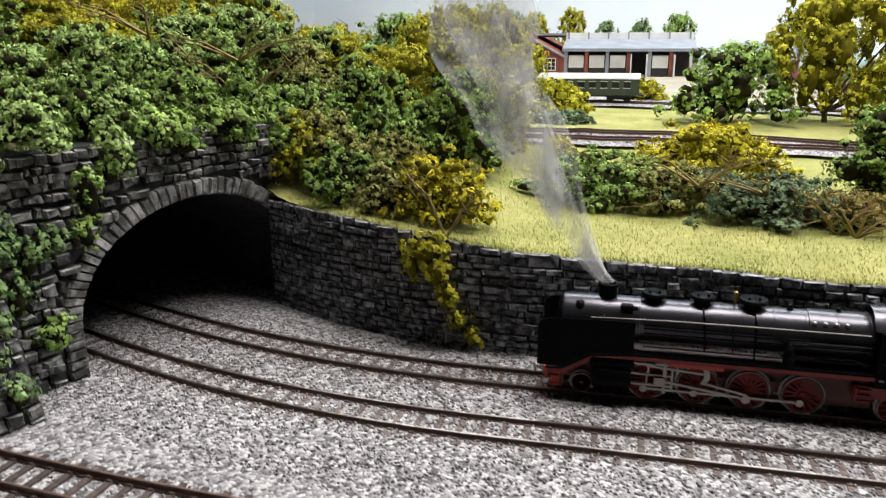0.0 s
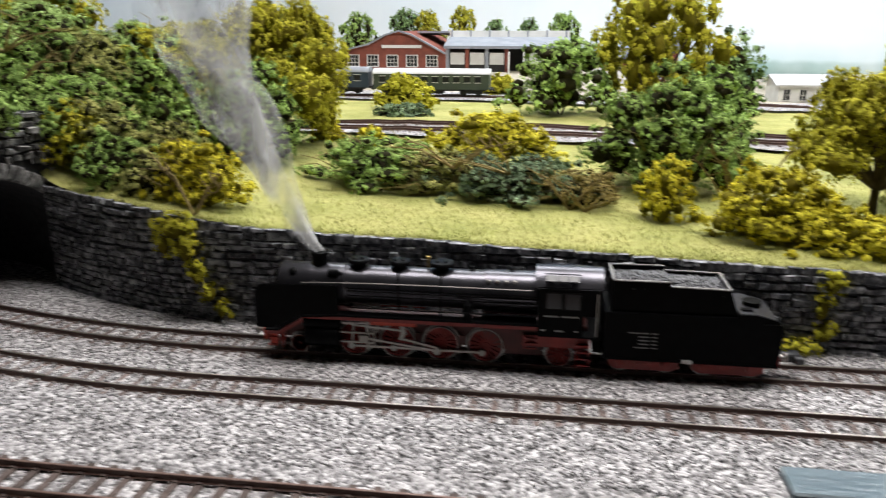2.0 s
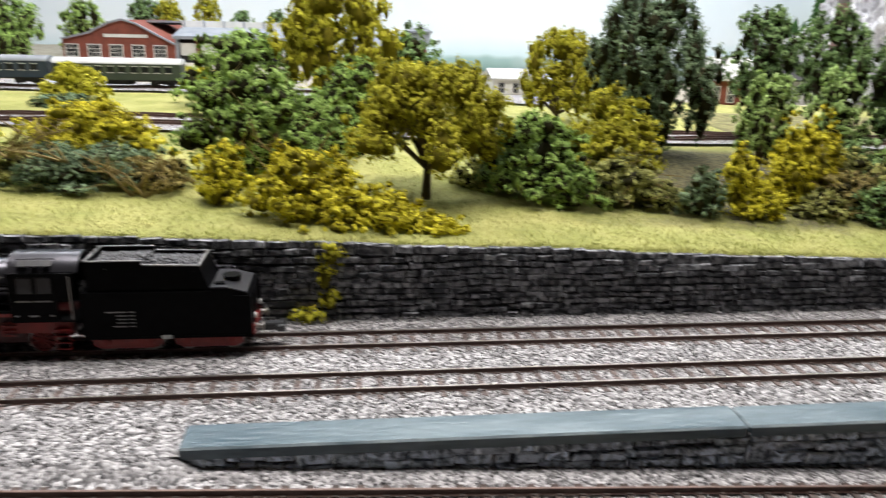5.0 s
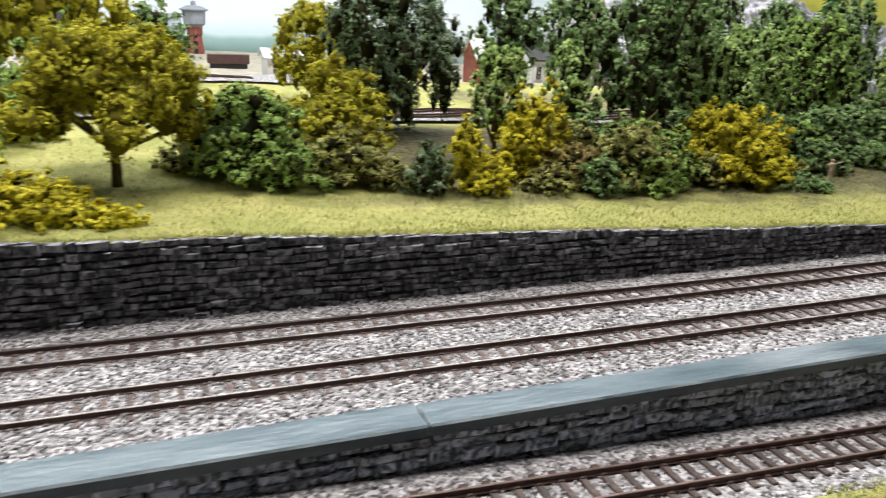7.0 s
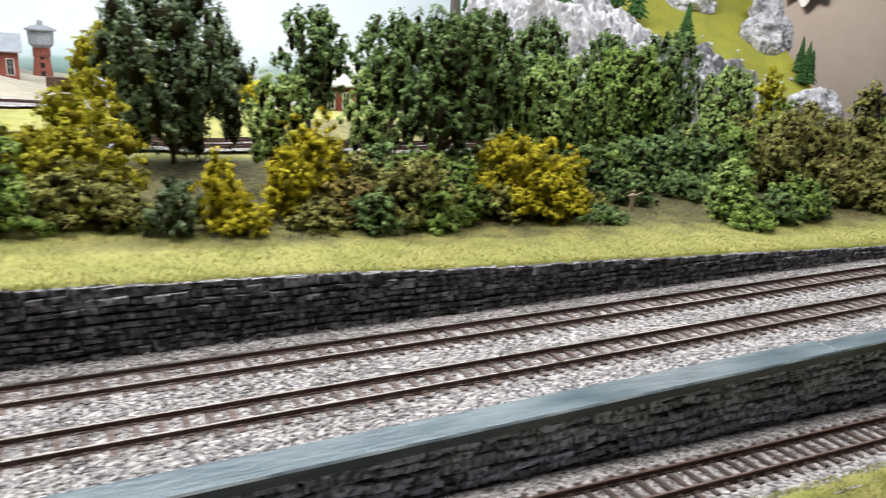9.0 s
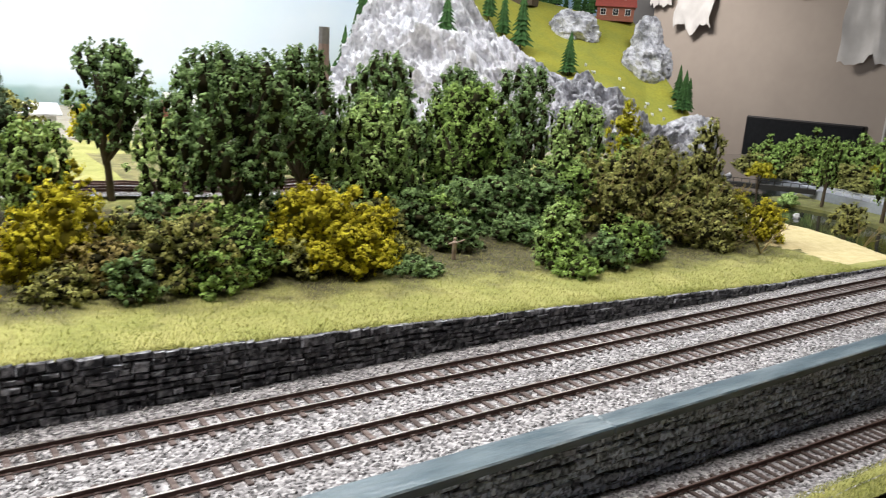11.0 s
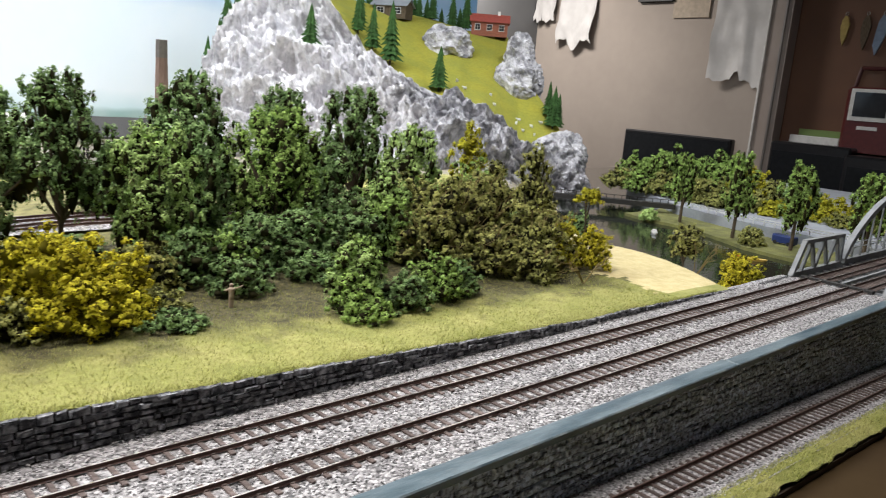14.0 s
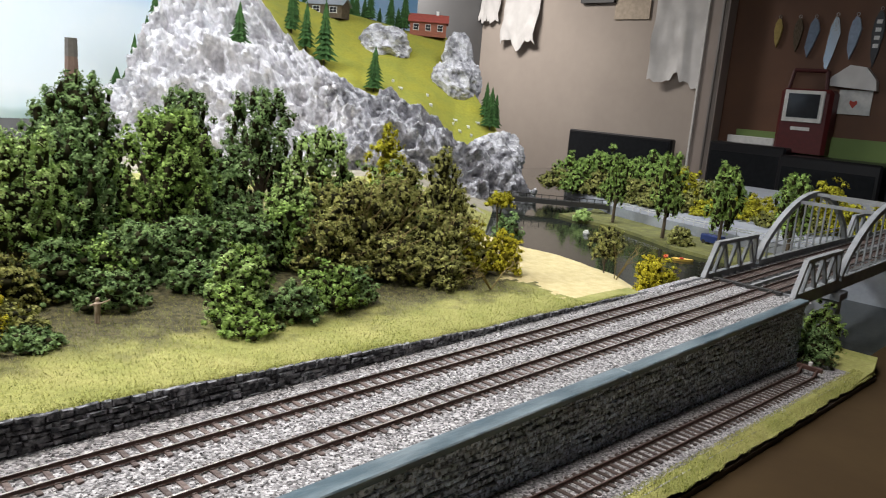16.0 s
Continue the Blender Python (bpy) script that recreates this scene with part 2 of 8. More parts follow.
M_CONCRETE = material("concrete_grey", (0.36, 0.38, 0.42), 0.8, colour2=(0.28, 0.3, 0.34), scale=20, fine=0.15, bump=0.3)
M_SHELF = material("shelf_brown", (0.054, 0.0345, 0.015), 0.9, colour2=(0.0435, 0.027, 0.012), scale=6, fine=0.1, spec=0.1)
M_FASCIA = material("fascia_brown", (0.035, 0.022, 0.016), 0.6, colour2=(0.045, 0.03, 0.02), scale=10, stretch=(1, 1, 6))
M_WALLBEIGE = material("beige_wall", (0.42, 0.365, 0.32), 0.9, colour2=(0.375, 0.325, 0.285), scale=2.0, fine=0.04, bump=0.15, bump_scale=120)
M_BOARD = material("brown_board", (0.13, 0.055, 0.025), 0.6, colour2=(0.10, 0.042, 0.02), scale=3.0, fine=0.06)
M_GREENPANEL = material("green_panel", (0.16, 0.24, 0.07), 0.7, colour2=(0.14, 0.21, 0.06), scale=3)
M_PAPER = material("torn_paper", (0.66, 0.65, 0.64), 0.85, colour2=(0.56, 0.55, 0.54), scale=9, bump=0.4, bump_scale=20)
M_PLASTICBLACK = material("black_plastic", (0.012, 0.012, 0.014), 0.35)
M_POST = material("door_post", (0.34, 0.29, 0.26), 0.6, colour2=(0.3, 0.25, 0.22), scale=5)
M_FLOOR = material("room_floor", (0.09, 0.06, 0.035), 0.6, colour2=(0.075, 0.05, 0.03), scale=3)
M_CEILING = material("unseen_ceiling_dark", (0.12, 0.10, 0.085), 0.9, colour2=(0.095, 0.08, 0.068), scale=2)
M_ROOMWALL = material("room_wall_plain", (0.15, 0.152, 0.156), 0.9, colour2=(0.125, 0.128, 0.132), scale=2)


def foliage(name, dark, light, rough=0.85):
    return material(name, dark, rough, colour2=light, scale=110, detail=4, island=0.22, fine=0.15, spec=0.12, contrast=(0.3, 0.7))


LEAF = {
    "olive": foliage("leaf_olive", (0.24, 0.23, 0.015), (0.63, 0.60, 0.06)),
    "yellow": foliage("leaf_yellow", (0.35, 0.31, 0.015), (0.76, 0.69, 0.06)),
    "green": foliage("leaf_green", (0.072, 0.128, 0.028), (0.44, 0.63, 0.17)),
    "deep": foliage("leaf_deep", (0.038, 0.075, 0.026), (0.33, 0.49, 0.19)),
    "blue": foliage("leaf_blue", (0.042, 0.07, 0.036), (0.27, 0.37, 0.21)),
    "moss": foliage("leaf_moss", (0.09, 0.1, 0.026), (0.49, 0.49, 0.16)),
    "fresh": foliage("leaf_fresh", (0.13, 0.21, 0.05), (0.57, 0.76, 0.28)),
    "fir": foliage("leaf_fir", (0.025, 0.065, 0.018), (0.06, 0.13, 0.04)),
    "brown": foliage("leaf_brown", (0.15, 0.12, 0.035), (0.47, 0.39, 0.14)),
}
# dark olive cores of yellow crowns, again coloured as shade in the gaps
M_YELLOWSHADE = material("yellow_core_shade", (0.10, 0.085, 0.008), 0.95, colour2=(0.16, 0.14, 0.012), scale=160, spec=0.1)


def backdrop_paint():
    """Painted sky: pale blue with white haze, low blue-green hills along its foot."""
    m = bpy.data.materials.new("painted_sky")
    m.use_nodes = True
    nodes, link = m.node_tree.nodes, m.node_tree.links.new
    bsdf = nodes["Principled BSDF"]
    bsdf.inputs["Roughness"].default_value = 0.9
    co = nodes.new("ShaderNodeTexCoord")
    sep = nodes.new("ShaderNodeSeparateXYZ")
    link(co.outputs["Object"], sep.inputs[0])
    n0 = nodes.new("ShaderNodeTexNoise")
    n0.inputs["Scale"].default_value = 7
    link(co.outputs["Object"], n0.inputs[0])
    add = nodes.new("ShaderNodeMath")
    add.operation = "MULTIPLY_ADD"
    add.inputs[1].default_value = 0.05
    link(n0.outputs[0], add.inputs[0])
    link(sep.outputs["Z"], add.inputs[2])
    ramp = nodes.new("ShaderNodeValToRGB")
    el = ramp.color_ramp.elements
    el[0].position, el[0].color = 0.0, (0.16, 0.27, 0.22, 1)
    el[1].position, el[1].color = 1.0, (0.42, 0.62, 0.86, 1)
    for p, c in ((0.06, (0.34, 0.49, 0.48, 1)), (0.075, (0.60, 0.74, 0.78, 1)), (0.14, (0.76, 0.83, 0.88, 1)), (0.45, (0.72, 0.82, 0.9, 1)), (0.62, (0.16, 0.42, 0.72, 1))):
        e = el.new(p)
        e.color = c
    link(add.outputs[0], ramp.inputs[0])
    n1 = nodes.new("ShaderNodeTexNoise")
    n1.inputs["Scale"].default_value, n1.inputs["Detail"].default_value = 2.2, 6
    link(co.outputs["Object"], n1.inputs[0])
    cl = nodes.new("ShaderNodeMapRange")
    cl.inputs[1].default_value, cl.inputs[2].default_value, cl.inputs[4].default_value = 0.45, 0.7, 0.6
    link(n1.outputs[0], cl.inputs[0])
    mix = nodes.new("ShaderNodeMix")
    mix.data_type = "RGBA"
    mix.inputs["B"].default_value = (0.86, 0.88, 0.9, 1)
    link(cl.outputs[0], mix.inputs["Factor"])
    link(ramp.outputs[0], mix.inputs["A"])
    link(mix.outputs["Result"], bsdf.inputs["Base Color"])
    return m


M_SKY = backdrop_paint()


def water_surface():
    m = bpy.data.materials.new("lake_water")
    m.use_nodes = True
    nodes, link = m.node_tree.nodes, m.node_tree.links.new
    bsdf = nodes["Principled BSDF"]
    bsdf.inputs["Base Color"].default_value = (0.018, 0.022, 0.016, 1)
    bsdf.inputs["Roughness"].default_value = 0.06
    co = nodes.new("ShaderNodeTexCoord")
    n = nodes.new("ShaderNodeTexNoise")
    n.inputs["Scale"].default_value, n.inputs["Detail"].default_value = 60, 3
    link(co.outputs["Object"], n.inputs[0])
    b = nodes.new("ShaderNodeBump")
    b.inputs["Strength"].default_value, b.inputs["Distance"].default_value = 0.12, 0.002
    link(n.outputs[0], b.inputs["Height"])
    link(b.outputs[0], bsdf.inputs["Normal"])
    return m


M_WATER = water_surface()

# ---- mesh helpers ----


class Geo:
    """Collects vertices and faces of one mesh. k: the unit (0.001 for millimetres)."""

    def __init__(self, k=1.0):
        self.v, self.f, self.k = [], [], k

    def add(self, verts, faces):
        n = len(self.v)
        self.v.extend([tuple(p) for p in verts])
        self.f.extend([tuple(i + n for i in q) for q in faces])
        return self

    def box(self, x0, x1, y0, y1, z0, z1, c=0.0):
        """A box; c chamfers its upright and top edges."""
        if not c:
            v = [(x, y, z) for z in (z0, z1) for x, y in ((x0, y0), (x1, y0), (x1, y1), (x0, y1))]
            return self.add(v, [(3, 2, 1, 0), (4, 5, 6, 7), (0, 1, 5, 4), (1, 2, 6, 5), (2, 3, 7, 6), (3, 0, 4, 7)])
        ring = lambda i, z: [(x0 + i, y0 + c, z), (x0 + c, y0 + i, z), (x1 - c, y0 + i, z), (x1 - i, y0 + c, z),
                             (x1 - i, y1 - c, z), (x1 - c, y1 - i, z), (x0 + c, y1 - i, z), (x0 + i, y1 - c, z)]
        v = ring(0, z0) + ring(0, z1 - c) + ring(c * 0.9, z1)
        f = [tuple(range(7, -1, -1)), tuple(range(16, 24))]
        for a in (0, 8):
            f += [(a + i, a + (i + 1) % 8, a + 8 + (i + 1) % 8, a + 8 + i) for i in range(8)]
        return self.add(v, f)

    def cyl(self, p, q, r, n=16, r2=None, caps=True):
        p, q = Vector(p), Vector(q)
        r2 = r if r2 is None else r2
        d = (q - p).normalized()
        a = d.orthogonal().normalized()
        b = d.cross(a)
        v = []
        for c, rr in ((p, r), (q, r2)):
            v += [c + rr * (math.cos(2 * math.pi * i / n) * a + math.sin(2 * math.pi * i / n) * b) for i in range(n)]
        f = [(i, (i + 1) % n, n + (i + 1) % n, n + i) for i in range(n)]
        if caps:
            f += [tuple(range(n - 1, -1, -1)), tuple(range(n, 2 * n))]
        return self.add(v, f)

    def tube(self, pts, r, n=6, r2=None):
        for i in range(len(pts) - 1):
            t0, t1 = i / (len(pts) - 1), (i + 1) / (len(pts) - 1)
            e = r if r2 is None else r2
            self.cyl(pts[i], pts[i + 1], r + (e - r) * t0, n, r + (e - r) * t1)
        return self

    def lathe(self, axis_point, axis, profile, n=24):
        """Turns (along, radius) pairs round an axis."""
        p, d = Vector(axis_point), Vector(axis).normalized()
        a = d.orthogonal().normalized()
        b = d.cross(a)
        v = []
        for h, r in profile:
            v += [p + d * h + r * (math.cos(2 * math.pi * i / n) * a + math.sin(2 * math.pi * i / n) * b) for i in range(n)]
        m = len(profile)
        f = [(j * n + i, j * n + (i + 1) % n, (j + 1) * n + (i + 1) % n, (j + 1) * n + i) for j in range(m - 1) for i in range(n)]
        f += [tuple(range(n - 1, -1, -1)), tuple(range((m - 1) * n, m * n))]
        return self.add(v, f)

    def slab(self, outline, a0, a1, axis="y"):
        """Extrudes an outline; for axis y it lies in x, z, for x in y, z, for z in x, y."""
        at = {"y": lambda p, t: (p[0], t, p[1]), "x": lambda p, t: (t, p[0], p[1]), "z": lambda p, t: (p[0], p[1], t)}[axis]
        n = len(outline)
        v = [at(p, a0) for p in outline] + [at(p, a1) for p in outline]
        f = [tuple(range(n)), tuple(range(2 * n - 1, n - 1, -1))]
        f += [(i, n + i, n + (i + 1) % n, (i + 1) % n) for i in range(n)]
        return self.add(v, f)

    def bar(self, p, q, w, h):
        """A square bar from p to q, w wide and h deep."""
        p, q = Vector(p), Vector(q)
        d = (q - p).normalized()
        up = Vector((0, 0, 1)) if abs(d.z) < 0.95 else Vector((0, 1, 0))
        s = d.cross(up).normalized()
        u = s.cross(d)
        v = [c + s * i * w / 2 + u * j * h / 2 for c in (p, q) for i, j in ((-1, -1), (1, -1), (1, 1), (-1, 1))]
        return self.add(v, [(3, 2, 1, 0), (4, 5, 6, 7), (0, 1, 5, 4), (1, 2, 6, 5), (2, 3, 7, 6), (3, 0, 4, 7)])

    def mesh(self, name, mat, smooth=0):
        me = bpy.data.meshes.new(name)
        me.from_pydata([(x * self.k, y * self.k, z * self.k) for x, y, z in self.v], [], self.f)
        bm = bmesh.new()
        bm.from_mesh(me)
        bmesh.ops.recalc_face_normals(bm, faces=bm.faces)
        bm.to_mesh(me)
        bm.free()
        me.materials.append(mat)
        if smooth:
            me.polygons.foreach_set("use_smooth", [True] * len(me.polygons))
            me.set_sharp_from_angle(angle=radians(smooth))
        return me


def part(name, geo, mat, parent=None, label="", smooth=0):
    ob = new(name, geo.mesh(name, mat, smooth) if isinstance(geo, Geo) else geo)
    ob.parent = parent
    if label:
        ob["label"] = label
    return ob


def thing(name, place, label, category, group="", kind="", turn=0.0):
    ob = new(name)
    ob.empty_display_size = 0.01
    ob.matrix_basis = pose(*place, 0, 0, turn)
    return tagged(ob, label, category, group, kind)


def raw_mesh(name, v, f, mat, smooth=False):
    """A mesh from arrays: v (n, 3), f (m, 3 or 4)."""
    me = bpy.data.meshes.new(name)
    v, f = np.asarray(v, np.float32), np.asarray(f, np.int32)
    me.vertices.add(len(v))
    me.vertices.foreach_set("co", v.ravel())
    me.loops.add(f.size)
    me.loops.foreach_set("vertex_index", f.ravel())
    me.polygons.add(len(f))
    me.polygons.foreach_set("loop_start", np.arange(0, f.size, f.shape[1], dtype=np.int32))
    me.update(calc_edges=True)
    me.validate()
    if smooth:
        me.polygons.foreach_set("use_smooth", [True] * len(me.polygons))
    me.materials.append(mat)
    return me


def sheet(name, xs, ys, height, mat, smooth=True):
    """A ground sheet over a grid, z = height(x, y)."""
    X, Y = np.meshgrid(xs, ys, indexing="ij")
    Z = np.vectorize(height)(X, Y)
    v = np.stack([X, Y, Z], -1).reshape(-1, 3)
    nx, ny = len(xs), len(ys)
    i, j = np.meshgrid(np.arange(nx - 1), np.arange(ny - 1), indexing="ij")
    a = (i * ny + j).ravel()
    return raw_mesh(name, v, np.stack([a, a + ny, a + ny + 1, a + 1], -1), mat, smooth)


def wob(x, y, z, s):
    return noise.noise(Vector((x * s, y * s, z * s)))


def smooth01(a, b, x):
    t = min(1.0, max(0.0, (x - a) / (b - a)))
    return t * t * (3 - 2 * t)

# ---- the lie of the land ----
RAIL_A, RAIL_B, RAIL_C = 0.3427, 0.2922, 0.208      # centre lines of the tracks
BED = -0.0030                                        # top of the ballast below the rail heads
WATER = -0.112


def bend(x):
    """The two upper tracks swing away into the tunnel."""
    return (x + 0.05) ** 2 / 1.24 if x < -0.05 else 0.0


def wall_top(x):
    return float(np.interp(x, [-0.3, -0.14, -0.05, 0.15, 0.33, 0.5, 0.7, 0.9, 1.1, 1.25, 1.45, 1.7],
                           [0.066, 0.062, 0.053, 0.046, 0.039, 0.032, 0.023, 0.0145, 0.006, 0.0, -0.003, -0.012])) + 0.0012 * wob(x, 0.3, 0, 14)


def wall_line(x):
    """The retaining wall's face; it follows the tracks' bend."""
    return 0.3795 + 2.2 * bend(x) + 0.001 * wob(x, 0, 0, 9)


def shore(y):
    return float(np.interp(y, [0.2, 0.4, 0.5, 0.6, 0.7, 0.8, 0.92, 1.0, 1.08, 1.35, 1.7], [1.7, 1.74, 1.86, 1.98, 2.06, 2.09, 2.10, 2.07, 2.10, 2.45, 2.8]))


def land(x, y):
    """Height of the terrain behind the retaining wall."""
    front = wall_top(x) + 0.001
    back = float(np.interp(x, [-0.6, 0.0, 0.6, 1.2, 1.6, 2.6], [0.058, 0.055, 0.042, 0.03, 0.01, 0.0]))
    k = smooth01(0.42, 0.78, y)
    z = front * (1 - k) + back * k
    z += 0.0035 * wob(x, y, 0, 9) * smooth01(0.40, 0.5, y) + 0.0012 * wob(x, y, 3, 40)
    hill = smooth01(-0.14, -0.3, x) * smooth01(0.40, 0.5, y) * (1 - smooth01(0.56, 0.72, y)) * 0.08
    bank = WATER - 0.012 + float(np.interp(y, [0.40, 0.6, 0.9, 1.1], [0.6, 0.32, 0.18, 0.3])) * (shore(y) - x)
    z -= 0.045 * smooth01(1.2, 1.9, y) * smooth01(0.25, 0.5, x)
    return min(z + hill, bank)


def lower_bed(x):
    return BED - 0.047 * max(0.0, x - 0.1)


# ---- ballast beds ----
def bed_height(x, y):
    return BED - 0.0007 + 0.0010 * (1 - smooth01(0.3, 0.75, x)) + 0.0005 * wob(x, y, 0, 60) - 0.0015 * smooth01(0.362, 0.378, y - bend(x))


xs, ts = np.linspace(-0.62, 1.69, 420), np.linspace(0, 1, 40)
v = [(x, y, bed_height(x, y)) for x in xs for y in 0.2355 + ts * (wall_line(max(x, -0.3)) + 0.008 - 0.2355)]
a = (np.arange(419)[:, None] * 40 + np.arange(39)[None]).ravel()
me = raw_mesh("ballast_bed", v, np.stack([a, a + 40, a + 41, a + 1], -1), M_BALLAST, True)
tagged(new("ballast_bed", me), "pale grey crushed stone ballast under the double track", "ballast", kind="structure")
me = sheet("lower_ballast_bed", np.linspace(-0.62, 1.72, 300), np.linspace(0.1745, 0.238, 18),
           lambda x, y: lower_bed(x) - 0.0007 + 0.0006 * wob(x, y, 0, 60) + (BED - lower_bed(x) + 0.0011) * smooth01(0.222, 0.2355, y) * (1 - smooth01(0.207, 0.216, x)), M_BALLAST)
tagged(new("lower_ballast_bed", me), "grey crushed stone ballast under the descending siding", "ballast", kind="structure")


def chips(name, n, zone, seed, label):
    """Loose ballast chips lying on a bed: small uneven octahedra."""
    r = np.random.default_rng(seed)
    x, y, z = zone(r, n)
    s = r.uniform(0.00045, 0.00105, n)
    base = np.array([(1, 0, 0), (-1, 0, 0), (0, 1, 0), (0, -1, 0), (0, 0, 1), (0, 0, -0.6)], float)
    tri = np.array([(0, 2, 4), (2, 1, 4), (1, 3, 4), (3, 0, 4), (2, 0, 5), (1, 2, 5), (3, 1, 5), (0, 3, 5)])
    v = base[None] * s[:, None, None] * r.uniform(0.6, 1.25, (n, 6, 1))
    a = r.uniform(0, 6.28, n)
    c, d = np.cos(a)[:, None], np.sin(a)[:, None]
    v = np.stack([v[..., 0] * c - v[..., 1] * d, v[..., 0] * d + v[..., 1] * c, v[..., 2]], -1)
    v += np.stack([x, y, z], -1)[:, None]
    f = tri[None] + 6 * np.arange(n)[:, None, None]
    tagged(new(name, raw_mesh(name, v.reshape(-1, 3), f.reshape(-1, 3), M_CHIP)), label, "ballast", kind="stuff")


def upper_zone(r, n):
    x = r.uniform(-0.3, 1.68, n)
    x = np.where(r.random(n) < 0.35, r.uniform(-0.28, 0.6, n), x)
    y = r.uniform(0.2545, 0.376, n)
    y = np.where(x < 0.2, r.uniform(0.232, 0.376, n), y)
    y = y + np.where(x < -0.05, (x + 0.05) ** 2 / 1.24, 0)
    return x, y, BED - 0.0004 + 0.0010 * (1 - np.clip((x - 0.3) / 0.45, 0, 1))


def lower_zone(r, n):
    x = r.uniform(-0.3, 1.66, n)
    y = r.uniform(0.178, 0.2365, n)
    return x, y, BED - 0.047 * np.maximum(0, x - 0.1) - 0.0004


chips("ballast_chips", 32000, upper_zone, 3, "loose pale and dark grey ballast chips between the rails")
chips("siding_chips", 8000, lower_zone, 4, "loose grey ballast chips along the siding")

# ---- terrain behind the wall: grass, woodland floor, sand ----
xs = np.concatenate([np.linspace(-0.9, -0.3, 14), np.linspace(-0.29, 1.7, 240), np.linspace(1.705, 2.1, 60), np.linspace(2.12, 2.9, 24)])
ys = np.concatenate([np.linspace(0.0, 1, 80) ** 1.2 * 0.5, np.linspace(0.52, 2.4, 46)])
nx, ny = len(xs), len(ys)
v = np.zeros((nx, ny, 3))
for i, x in enumerate(xs):
    y0 = wall_line(x) - 0.0002
    for j, d in enumerate(ys):
        y = y0 + d
        v[i, j] = (x, y, land(x, y))
a = (np.arange(nx - 1)[:, None] * ny + np.arange(ny - 1)[None]).ravel()
me = raw_mesh("ground", v.reshape(-1, 3), np.stack([a, a + ny, a + ny + 1, a + 1], -1), M_GRASS, True)
for m in (M_EARTH, M_SAND, M_YARD):
    me.materials.append(m)
index = []
for p in me.polygons:
    x, y, z = p.center
    n = 0.02 * wob(x, y, 1, 25) + 0.022 * wob(x, y, 4, 110)
    wood = x > 0.42 and 0.455 + 0.03 * (1 - smooth01(0.45, 0.6, x)) + n < y < 0.62 or (x > 0.75 and 0.47 + n < y < 1.1 and x < 1.5)
    beach = x > 1.42 + n + 0.5 * (y - 0.5) ** 2 and x > 1.30 + 0.6 * (0.55 - y) + n and 0.40 < y < 0.95
    index.append(3 if y > 1.3 + n else 2 if beach else 1 if wood and y > 0.7 else 0)
me.polygons.foreach_set("material_index", index)
tagged(new("ground", me), "terrain of yellow-green static grass, woodland floor and pale sand", "ground", kind="structure")


def grass_blades(name, n, seed, zone, label, long=(0.0014, 0.0034)):
    r = np.random.default_rng(seed)
    p = zone(r, n)
    p = p[~np.isnan(p[:, 2])]
    n = len(p)
    a, tilt, h = r.uniform(0, 6.28, n), r.uniform(0.1, 0.75, n), r.uniform(*long, n)
    d = np.stack([np.cos(a) * np.sin(tilt), np.sin(a) * np.sin(tilt), np.cos(tilt)], -1)
    s = np.stack([-np.sin(a), np.cos(a), np.zeros(n)], -1) * 0.00022
    v = np.stack([p - s, p + s, p + d * h[:, None]], 1)
    tagged(new(name, raw_mesh(name, v.reshape(-1, 3), np.arange(3 * n).reshape(n, 3), M_BLADE)), label, "grass", kind="stuff")


def lawn(r, n):
    x = r.uniform(-0.2, 1.42, n)
    y = 0.3835 + r.random(n) ** 1.6 * np.where(x < 0.45, 0.26, 0.17)
    return np.array([(a, b + 2.2 * bend(a), land(a, b + 2.2 * bend(a)) - 0.0003) for a, b in zip(x, y)])


def edge(r, n):
    x = r.uniform(-0.19, 1.5, n)
    y = np.array([wall_line(a) for a in x]) + r.uniform(-0.0006, 0.003, n)
    return np.array([(a, b, land(a, b) - 0.0004) for a, b in zip(x, y)])


def verge(r, n):
    x = r.uniform(0.6, 1.72, n)
    y = r.uniform(0.158, 0.185, n)
    y += (0.186 - y) / 0.026 * np.array([0.005 + 0.005 * wob(a, 0, 3, 13) + 0.003 * wob(a, 0, 5, 50) for a in x])
    return np.array([(a, b, lower_bed(a) - 0.0006 - 0.3 * max(0.0, 0.174 - b)) for a, b in zip(x, y)])


grass_blades("grass_fibres", 80000, 5, lawn, "short yellow-green static grass fibres on the terrace")
grass_blades("edge_fibres", 16000, 8, edge, "uneven grass fibres hanging over the wall's top", (0.0016, 0.0036))
grass_blades("verge_fibres", 26000, 6, verge, "short yellow-green static grass fibres on the layout's edge")

# ---- grassed edge of the layout and its fascia ----
me = sheet("grass_verge", np.linspace(-0.62, 1.745, 220), np.linspace(0.160, 0.186, 12),
           lambda x, y: lower_bed(x) - 0.0022 - 0.3 * max(0.0, 0.174 - y) + 0.0014 * wob(x, y, 0, 60) + 0.002 * smooth01(0.186, 0.179, y), M_GRASS)
for p in me.vertices:
    p.co.y += (0.186 - p.co.y) / 0.026 * (0.005 + 0.005 * wob(p.co.x, 0, 3, 13) + 0.003 * wob(p.co.x, 0, 5, 50))
tagged(new("grass_verge", me), "narrow yellow-green grass verge along the layout's edge", "grass", kind="structure")
g = Geo()
g.slab([(-0.62, -0.2), (1.745, -0.2), (1.745, -0.0885), (0.1, -0.0115), (-0.62, -0.0115)], 0.164, 0.180)
part("fascia", g, M_FASCIA)
tagged(bpy.data.objects["fascia"], "dark brown wooden fascia board along the layout's edge", "fascia", kind="structure")

